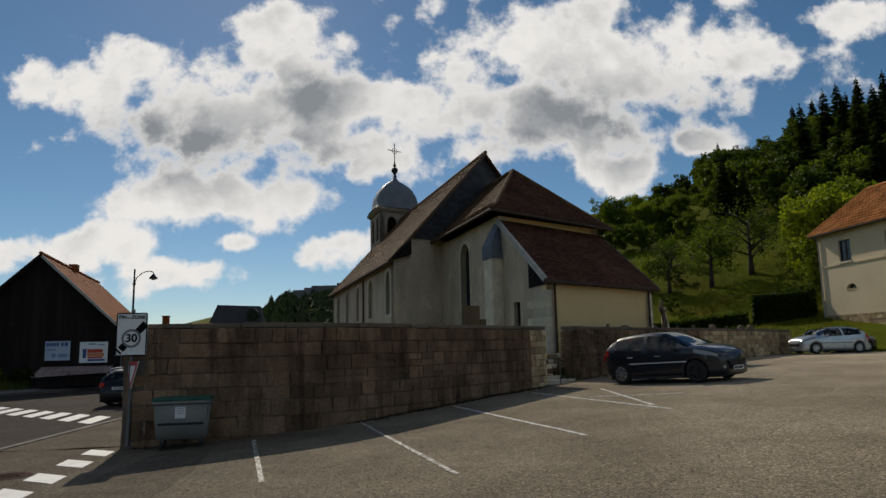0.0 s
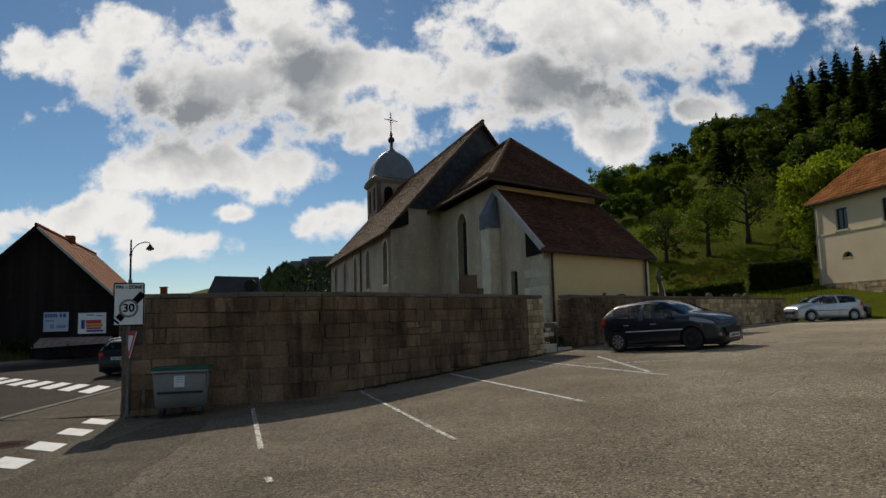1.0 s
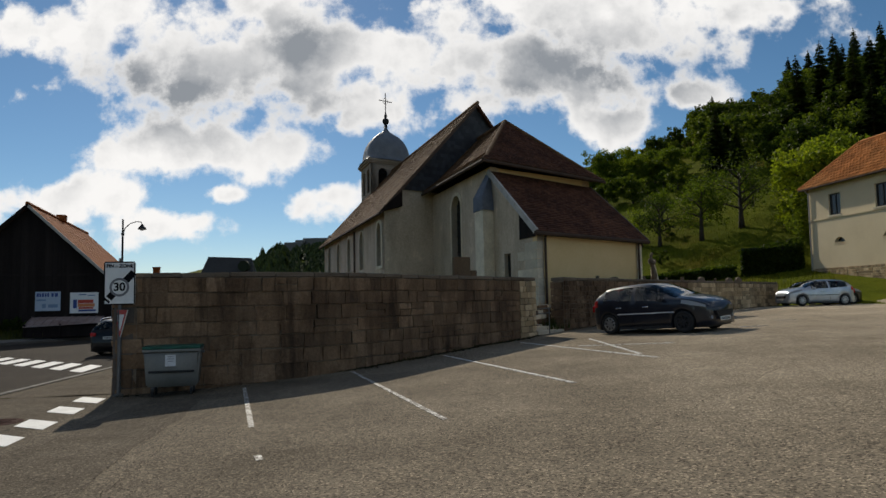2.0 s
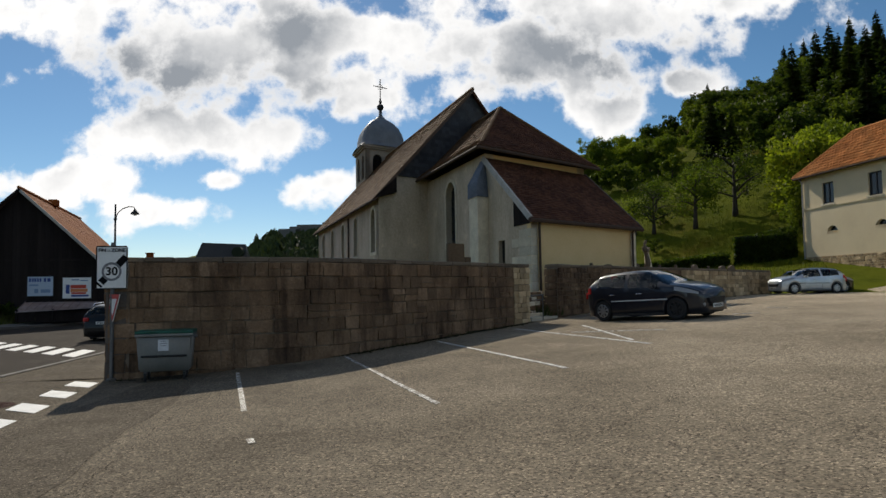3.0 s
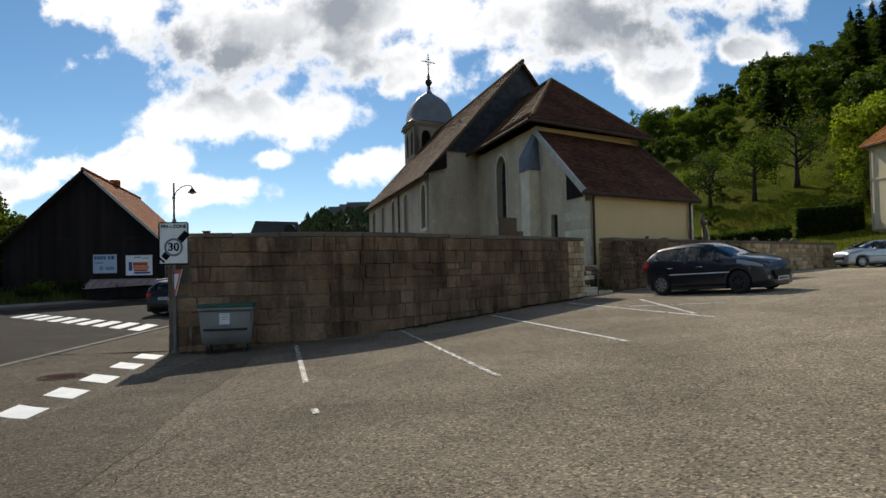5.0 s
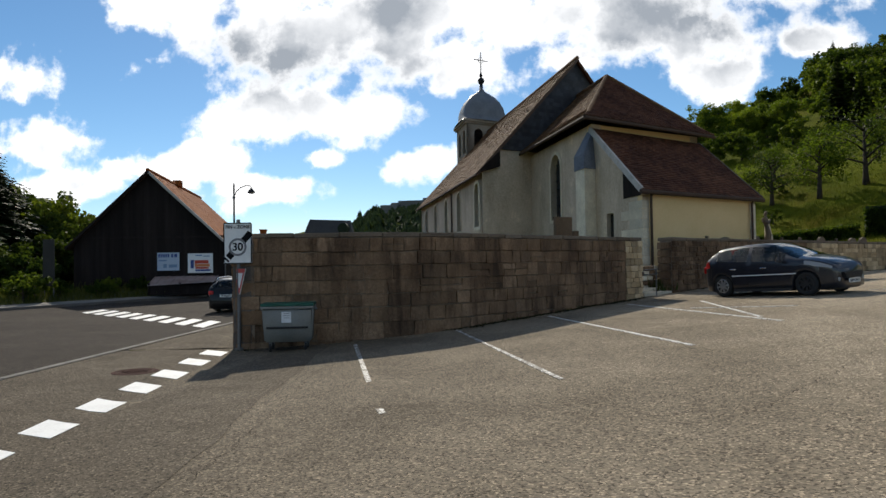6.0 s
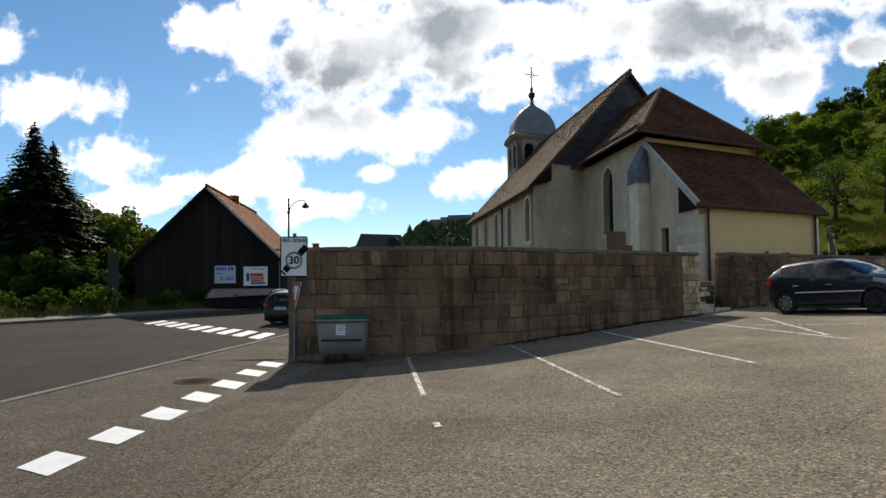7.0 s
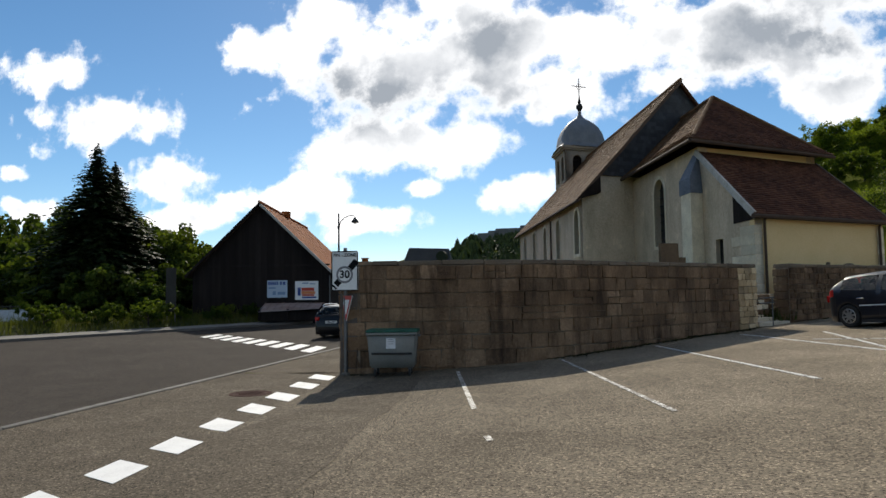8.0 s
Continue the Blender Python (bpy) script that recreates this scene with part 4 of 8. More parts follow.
def worn_paint(name, lo, hi):
    m = mat(name, (0.7, 0.7, 0.68), 0.75)
    nt = m.node_tree
    n, g = noise_node(nt, 9.0, 6, 0.7), noise_node(nt, 60.0, 3, 0.6)
    s = nt.nodes.new("ShaderNodeMath")
    s.operation = "MULTIPLY_ADD"
    s.inputs[1].default_value = 0.6
    nt.links.new(n, s.inputs[0])
    k = nt.nodes.new("ShaderNodeMath")
    k.operation = "MULTIPLY"
    k.inputs[1].default_value = 0.4
    nt.links.new(g, k.inputs[0])
    nt.links.new(k.outputs[0], s.inputs[2])
    base(m, ramp(nt, s.outputs[0], [(lo, (0.12, 0.105, 0.082)), (hi, (0.56, 0.55, 0.51)), (0.62, (0.74, 0.73, 0.7))]))
    return m


M_WORN = worn_paint("worn_line_paint", 0.505, 0.545)
M_SCUFFED = worn_paint("scuffed_line_paint", 0.445, 0.5)


def stripe(a, b, w):
    a, b = Vector(a), Vector(b)
    n = Vector((-(b - a).y, (b - a).x)).normalized() * w / 2
    return [a - n, b - n, b + n, a + n]


def markings():
    group = "white parking lines"
    pieces = [((-3.86, 14.85), (-2.35, 9.45)), ((-1.80, 7.5), (-1.70, 7.22)), ((-1.71, 16.45), (0.31, 8.64)), ((0.60, 18.65), (2.49, 10.9)),
              ((3.05, 20.9), (4.75, 13.45)), ((4.95, 19.97), (4.70, 14.45)), ((4.14, 17.81), (6.12, 16.27)), ((9.3, 19.6), (10.1, 19.5)), ((12.0, 22.7), (12.5, 22.3))]
    for i, (a, b) in enumerate(pieces):
        a, b = Vector(a), Vector(b)
        n = max(1, int((b - a).length / 1.2))
        bm = bmesh.new()
        q = Vector((-(b - a).y, (b - a).x)).normalized() * 0.04
        rows = []
        for k in range(n + 1):
            c = a.lerp(b, k / n)
            rows.append([bm.verts.new((p.x, p.y, gz(p.x, p.y) + h)) for p in (c - q, c + q) for h in (0.009,)] + [bm.verts.new((p.x, p.y, gz(p.x, p.y) + 0.001)) for p in (c - q, c + q)])
        for r, s in zip(rows, rows[1:]):
            bm.faces.new((r[0], s[0], s[1], r[1]))
            bm.faces.new((r[2], r[0], s[0], s[2]))
            bm.faces.new((r[1], r[3], s[3], s[1]))
        ob = finish("parking_line", bm, M_WORN if i in (0, 1, 2) else M_SCUFFED)
        tagged(ob, "faded and flaking white parking line" if i in (0, 1, 2) else "white painted parking line on the asphalt", "road marking", group)
    # dashed line between car park and pavement
    mids = ((-5.61, 6.22), (-5.79, 7.5), (-6.02, 8.87), (-6.25, 10.26), (-6.48, 11.61), (-6.77, 13.13), (-7.0, 14.5), (-5.48, 4.95), (-5.36, 3.7))
    for x, y in mids:
        h, v = Vector((0.335, -0.18)), Vector((-0.065, 0.35))
        c = Vector((x, y))
        ob = lay("give_way_dash", [c - h - v, c + h - v, c + h + v, c - h + v], 0.013, M_PAINT)
        tagged(ob, "white painted dash on the asphalt", "road marking", "give way dashes")
    for i in range(9):
        c = Vector((-10.9, 22.35)).lerp(Vector((-20.8, 30.4)), i / 9)
        h, v = Vector((0.34, -0.3)), Vector((-0.2, 1.1))
        ob = lay("zebra_stripe", [c - h - v, c + h - v, c + h + v, c - h + v], -0.006, M_PAINT)
        tagged(ob, "white zebra crossing stripe across the road", "road marking", "zebra crossing stripes")
    bm = bmesh.new()
    lathe(bm, (-7.32, 11.9, 0.004), ((0.0, 0.004), (0.3, 0.004), (0.3, 0.0)), 28)
    mh = tagged(finish("manhole_cover", bm, M_RUST), "round rusty iron manhole cover set in the asphalt", "manhole cover")
    bm = bmesh.new()
    for k in range(-4, 5):
        for j in range(-4, 5):
            if k * k + j * j < 17:
                box(bm, (-7.32 + k * 0.058, 11.9 + j * 0.058, 0.010), (0.036, 0.036, 0.006))
    tagged(finish("lug_pattern", bm, M_RUST, mh), kind="stuff")
    bm = bmesh.new()
    lathe(bm, (-7.32, 11.9, 0.0), ((0.32, 0.0), (0.32, 0.010), (0.41, 0.010), (0.41, 0.0)), 28)
    finish("frame", bm, M_RUST, mh)
    # tarred cracks
    cracks = [((6.45, 11.35), (4.92, 9.67), (4.0, 8.9), (3.34, 8.02), (2.69, 7.36), (2.06, 6.54), (1.3, 5.9)), ((-3.55, 10.8), (-3.25, 8.52), (-3.05, 7.16), (-2.92, 5.95), (-2.83, 5.0)),
              ((-3.6, 10.9), (-3.3, 12.4), (-3.6, 14.0)), ((-5.2, 9.0), (-4.2, 7.6), (-3.9, 6.5))]
    rnd = random.Random(8)
    for line in cracks:
        bm = bmesh.new()
        pts = []
        for a, b in zip(line, line[1:]):
            n = 14
            for k in range(n):
                t = k / n
                j = 0.05
                pts.append((a[0] + (b[0] - a[0]) * t + rnd.uniform(-j, j), a[1] + (b[1] - a[1]) * t + rnd.uniform(-j, j)))
        rows = []
        for i, p in enumerate(pts):
            q = pts[min(i + 1, len(pts) - 1)] if i + 1 < len(pts) else pts[i - 1]
            d = Vector((q[0] - p[0], q[1] - p[1])).normalized()
            w = rnd.uniform(0.001, 0.005)
            rows.append([bm.verts.new((p[0] - d.y * w, p[1] + d.x * w, gz(*p) + 0.003)), bm.verts.new((p[0] + d.y * w, p[1] - d.x * w, gz(*p) + 0.003))])
        for r, s in zip(rows, rows[1:]):
            bm.faces.new((r[0], r[1], s[1], s[0]))
        tagged(finish("asphalt_crack", bm, M_TAR), "thin dark crack in the asphalt", "crack", "asphalt cracks", kind="structure")


M_RUST = rough_mat("rusty_iron", [(0.3, (0.04, 0.021, 0.017)), (0.7, (0.085, 0.046, 0.038))], big=4, small=40, rough=0.95, bump_k=0.4, spec=0.04)
M_TAR = mat("tar", (0.04, 0.036, 0.03), 1.0, spec=0.0)
markings()


def kerbs():
    def run(xf, y0, y1, h, ln, name, side):
        r = root(name, xf(y0), y0, 0, "low concrete kerb along the road", "kerb", kind="structure")
        y = y0
        while y < y1:
            a, b = Vector((xf(y), y)), Vector((xf(y + ln), y + ln))
            bm = bmesh.new()
            ang = math.atan2(b.y - a.y, b.x - a.x)
            c = (a + b) / 2
            box(bm, (c.x, c.y, h / 2 - 0.05), ((b - a).length - 0.012, 0.16, h + 0.1), Matrix.Rotation(ang, 3, "Z"))
            bevel_all(bm, 0.015)
            part("kerb_stone", bm, M_KERB, r)
            y += ln
    run(lambda y: near_kerb_x(y) - 0.08, -6, 44, 0.03, 1.0, "kerb_near", 1)
    run(lambda y: far_kerb_x(y) - 0.1, 14, 70, 0.13, 1.3, "kerb_far", 1)
    strip("pavement_far", lambda y: far_kerb_x(y) - 1.9, lambda y: far_kerb_x(y) - 0.18, -25, 90, 0.6, 4, 0.11, M_PALE, "pale gravelly pavement across the road", "pavement")


M_PALE = rough_mat("pale_pavement", [(0.3, (0.12, 0.112, 0.1)), (0.7, (0.24, 0.225, 0.2))], big=0.5, small=40, rough=0.92, bump_k=0.4)
kerbs()


# ---- street furniture ----
def text_mesh(name, body, size, material, parent, m, align="CENTER", depth=0.002, bold=0.0):
    cu = bpy.data.curves.new(name, "FONT")
    cu.body, cu.size, cu.align_x, cu.align_y, cu.extrude = body, size, align, "CENTER", depth
    cu.offset = bold
    tmp = bpy.data.objects.new(name, cu)
    me = bpy.data.meshes.new_from_object(tmp)
    bpy.data.objects.remove(tmp)
    me.materials.clear()
    me.materials.append(material)
    ob = new(name, me)
    ob.parent = parent
    ob.matrix_basis = m
    return ob


M_BLACK = mat("black_film", (0.006, 0.006, 0.007), 0.75, spec=0.1)
M_GREYRING = mat("grey_film", (0.16, 0.16, 0.17), 0.45)
M_REDFILM = mat("red_film", (0.45, 0.03, 0.025), 0.45)
M_GREY = rough_mat("grey_sheet", [(0.3, (0.022, 0.021, 0.018)), (0.7, (0.045, 0.042, 0.037))], big=2, small=20, rough=0.8, bump_k=0.1)


def plate(bm, w, h, r, t, y0=0.0, n=5):
    """A rounded plate in the upright plane, facing -y."""
    pts = []
    for cx, cz, a0 in ((w / 2 - r, h / 2 - r, 0), (-w / 2 + r, h / 2 - r, 90), (-w / 2 + r, -h / 2 + r, 180), (w / 2 - r, -h / 2 + r, 270)):
        for k in range(n + 1):
            a = radians(a0 + 90 * k / n)
            pts.append((cx + r * math.cos(a), cz + r * math.sin(a)))
    fr, bk = [bm.verts.new((x, y0, z)) for x, z in pts], [bm.verts.new((x, y0 + t, z)) for x, z in pts]
    bm.faces.new(fr)
    bm.faces.new(bk[::-1])
    for i in range(len(pts)):
        j = (i + 1) % len(pts)
        bm.faces.new((fr[i], bk[i], bk[j], fr[j]))


def ring(bm, r0, r1, y, n=40, t=0.001):
    for k in range(n):
        a, b = k * math.tau / n, (k + 1) * math.tau / n
        quad(bm, (r0 * math.cos(a), y, r0 * math.sin(a)), (r1 * math.cos(a), y, r1 * math.sin(a)), (r1 * math.cos(b), y, r1 * math.sin(b)), (r0 * math.cos(b), y, r0 * math.sin(b)))


def zone_sign():
    x, y = -6.62, 14.98
    s = root("road_sign", x, y, gz(x, y), "white end-of-zone sign with black band on a steel post", "road sign", rz=8)
    bm = bmesh.new()
    tube(bm, [(0, 0.05, 0), (0, 0.05, 3.02)], 0.042, 12)
    local_part("post", bm, M_GALV, s)
    bm = bmesh.new()
    lathe(bm, (0, 0.05, 0), ((0.11, 0.0), (0.1, 0.05), (0.05, 0.07), (0.05, 0.0)), 12)
    local_part("footing", bm, M_KERB, s)
    zc = 2.47
    bm = bmesh.new()
    plate(bm, 0.65, 0.95, 0.05, 0.025, zc * 0)
    p = local_part("panel", bm, M_WHITE, s, "white rectangular sign panel")
    p.matrix_basis = pose(0, -0.02, zc)
    bm = bmesh.new()
    for w, h in ((0.65, 0.95),):
        for a in (-1, 1):
            box(bm, (a * (w / 2 - 0.013), -0.002, 0), (0.026, 0.004, h - 0.06))
            box(bm, (0, -0.0025, a * (h / 2 - 0.013)), (w - 0.03, 0.004, 0.026))
    local_part("border", bm, M_BLACK, p)
    rot = Matrix.Rotation(-radians(48), 3, "Y")
    for a, b in ((-0.405, -0.36), (-0.325, -0.17), (0.17, 0.44)):
        c = (a + b) / 2
        bm = bmesh.new()
        box(bm, rot @ Vector((c, -0.002, 0)) + Vector((0.0, 0, -0.09)), (b - a, 0.003, 0.15), rot)
        local_part("band", bm, M_BLACK, p)
    bm = bmesh.new()
    lathe(bm, (0, -0.003, -0.09), ((0.0, 0.0), (0.215, 0.0), (0.215, -0.002)), 40, Matrix.Rotation(radians(90), 3, "X"))
    local_part("disc", bm, M_WHITE, p)
    bm = bmesh.new()
    ring(bm, 0.155, 0.205, -0.0075)
    for v in bm.verts:
        v.co.z -= 0.09
    local_part("ring", bm, M_GREYRING, p)
    up = pose(0, 0, 0, 90)
    text_mesh("number", "30", 0.25, M_BLACK, p, pose(0, -0.009, -0.09) @ up, bold=0.007)
    text_mesh("lettering", "FIN", 0.105, M_BLACK, p, pose(-0.195, -0.006, 0.375) @ up, bold=0.003)
    text_mesh("lettering", "DE", 0.05, M_BLACK, p, pose(-0.06, -0.006, 0.362) @ up)
    text_mesh("lettering", "ZONE", 0.105, M_BLACK, p, pose(0.135, -0.006, 0.375) @ up, bold=0.003)
    # a give way triangle on the same post, seen nearly edge on
    bm = bmesh.new()
    pts = ((-0.34, 0.28), (0.34, 0.28), (0, -0.31))
    fr, bk = [bm.verts.new((a, 0, b)) for a, b in pts], [bm.verts.new((a, 0.02, b)) for a, b in pts]
    bm.faces.new(fr)
    bm.faces.new(bk[::-1])
    for i in range(3):
        bm.faces.new((fr[i], bk[i], bk[(i + 1) % 3], fr[(i + 1) % 3]))
    t = local_part("triangle", bm, M_WHITE, s, "give way triangle, white with a red edge")
    t.matrix_basis = pose(0.03, -0.03, 1.60, 0, 0, -51)
    bm = bmesh.new()
    out, inn = [Vector((a, -0.004, b)) for a, b in pts], [Vector((a * 0.62, -0.004, b * 0.62 + 0.01)) for a, b in pts]
    for i in range(3):
        quad(bm, out[i], out[(i + 1) % 3], inn[(i + 1) % 3], inn[i])
    local_part("red_edge", bm, M_REDFILM, t)
    for z in (1.42, 1.8, 2.2, 2.75):
        bm = bmesh.new()
        lathe(bm, (0, 0.05, z), ((0.044, -0.02), (0.052, -0.02), (0.052, 0.02), (0.044, 0.02)), 12)
        local_part("clamp", bm, M_GALV, s)


zone_sign()

M_BIN = rough_mat("grey_bin_plastic", [(0.3, (0.162, 0.161, 0.143)), (0.7, (0.243, 0.2376, 0.2145))], big=2, small=25, rough=0.55, bump_k=0.05, spec=0.4)
M_LID = rough_mat("green_lid_plastic", [(0.3, (0.008, 0.07, 0.045)), (0.7, (0.016, 0.11, 0.07))], big=2, small=25, rough=0.5, bump_k=0.05, spec=0.4)
M_RUBBER = mat("black_rubber", (0.014, 0.014, 0.014), 0.8)
M_PAPER = rough_mat("white_sticker", [(0.3, (0.5, 0.5, 0.5)), (0.7, (0.72, 0.72, 0.72))], big=6, small=30, rough=0.6, bump_k=0.0)


def wheelie_bin():
    x, y = -5.33, 14.72
    b = root("waste_container", x, y, gz(x, y), "large grey wheeled waste container with a green lid", "waste container", rz=12)
    b.matrix_basis = b.matrix_basis @ Matrix.Diagonal((0.84, 0.9, 1.06, 1))
    bm = bmesh.new()
    lo = [(-0.6, -0.33, 0.2), (0.6, -0.33, 0.2), (0.6, 0.30, 0.2), (-0.6, 0.30, 0.2)]
    mid = [(-0.62, -0.37, 0.5), (0.62, -0.37, 0.5), (0.62, 0.34, 0.5), (-0.62, 0.34, 0.5)]
    hi = [(-0.66, -0.40, 0.9), (0.66, -0.40, 0.9), (0.66, 0.38, 0.9), (-0.66, 0.38, 0.9)]
    rings = [[bm.verts.new(p) for p in q] for q in (lo, mid, hi)]
    bm.faces.new(rings[0][::-1])
    bm.faces.new(rings[2])
    for q, w in zip(rings, rings[1:]):
        for i in range(4):
            bm.faces.new((q[i], q[(i + 1) % 4], w[(i + 1) % 4], w[i]))
    bmesh.ops.bevel(bm, geom=bm.edges[:], offset=0.035, segments=2, affect="EDGES")
    local_part("body", bm, M_BIN, b, "grey plastic body", True)
    bm = bmesh.new()
    box(bm, (0, -0.012, 0.915), (1.37, 0.84, 0.05))
    bevel_all(bm, 0.02, 2)
    local_part("rim", bm, M_BIN, b)
    bm = bmesh.new()
    box(bm, (0, 0.0, 0.965), (1.38, 0.84, 0.05))
    bevel_all(bm, 0.025, 2)
    for v in bm.verts:
        if v.co.z > 0.975:
            v.co.z += 0.045 * (1 - (v.co.y / 0.45) ** 2)
    local_part("lid", bm, M_LID, b, "dark green plastic lid")
    for a in (-1, 1):
        bm = bmesh.new()
        tube(bm, [(a * 0.4, -0.42, 0.96), (a * 0.4, -0.47, 0.99), (a * 0.2, -0.47, 0.99), (a * 0.2, -0.42, 0.96)], 0.012, 6)
        local_part("lid_handle", bm, M_LID, b)
    bm = bmesh.new()
    box(bm, (0, -0.385, 0.5), (1.08, 0.06, 0.04))
    bevel_all(bm, 0.012)
    local_part("front_rib", bm, M_RUBBER, b, "dark recessed handle bar")
    for a in (-1, 1):
        bm = bmesh.new()
        tube(bm, [(a * 0.67, 0, 0.86), (a * 0.74, 0, 0.86)], 0.03, 10)
        local_part("lifting_trunnion", bm, M_GALV, b)
    bm = bmesh.new()
    box(bm, (-0.02, -0.40, 0.73), (0.25, 0.006, 0.25), Matrix.Rotation(radians(-5), 3, "X"))
    st = local_part("sticker", bm, M_PAPER, b, "square white sticker")
    bm = bmesh.new()
    for k in range(4):
        box(bm, (-0.02, -0.407, 0.66 + k * 0.045), (0.16 - 0.03 * (k % 2), 0.003, 0.012))
    local_part("print_bars", bm, M_GREYRING, st)
    for a in (-0.46, 0.46):
        for c in (-0.24, 0.26):
            bm = bmesh.new()
            lathe(bm, (a, c, 0.085), ((0.0, -0.02), (0.085, -0.022), (0.085, 0.022), (0.0, 0.02)), 14, Matrix.Rotation(radians(90), 3, "Y"))
            w = local_part("wheel", bm, M_RUBBER, b)
            bm = bmesh.new()
            box(bm, (a, c, 0.17), (0.07, 0.06, 0.12))
            local_part("fork", bm, M_GALV, w)


wheelie_bin()


def street_lamp():
    x, y = -15.0, 34.2
    s = root("street_lamp", x, y, 0, "slender dark street lamp with a curved arm", "street lamp", rz=12)
    bm = bmesh.new()
    tube(bm, [(0, 0, 0), (0, 0, 1.0), (0.0, 0, 6.35)], [0.085, 0.065, 0.042], 10)
    local_part("pole", bm, M_IRON, s)
    bm = bmesh.new()
    tube(bm, [(0, 0, 5.6), (0.12, 0, 5.92), (0.35, 0, 6.14), (0.62, 0, 6.24), (0.85, 0, 6.22), (0.9, 0, 6.12)], 0.024, 8)
    local_part("arm", bm, M_IRON, s)
    bm = bmesh.new()
    lathe(bm, (0.9, 0, 5.85), ((0.04, 0.27), (0.07, 0.2), (0.19, 0.07), (0.21, 0.0), (0.18, 0.0), (0.16, 0.03)), 18)
    sh = local_part("shade", bm, M_IRON, s)
    bm = bmesh.new()
    lathe(bm, (0.9, 0, 5.85), ((0.0, -0.07), (0.1, -0.04), (0.15, 0.02)), 16)
    local_part("diffuser", bm, M_WHITE, sh)
    bm = bmesh.new()
    lathe(bm, (0, 0, 5.6), ((0.045, -0.07), (0.075, -0.05), (0.075, 0.05), (0.045, 0.07)), 12)
    local_part("collar", bm, M_IRON, s)


street_lamp()


# ---- barn extras ----
M_POSTER_BLUE = rough_mat("pale_blue_poster", [(0.3, (0.345, 0.42, 0.51)), (0.7, (0.45, 0.51, 0.585))], big=1.5, small=12, rough=0.6, bump_k=0.0)
M_INK_BLUE = mat("blue_ink", (0.03, 0.06, 0.22), 0.6)
M_INK_GREY = mat("grey_blue_ink", (0.16, 0.24, 0.36), 0.6)
M_INK_RED = mat("red_ink", (0.5, 0.05, 0.02), 0.6)
M_INK_ORANGE = mat("orange_ink", (0.6, 0.2, 0.06), 0.6)
M_RUSTROOF = rough_mat("rusty_sheet_roof", [(0.3, (0.17, 0.1, 0.085)), (0.5, (0.28, 0.21, 0.19)), (0.7, (0.45, 0.42, 0.4))], big=0.9, small=8, rough=0.75, bump_k=0.2)


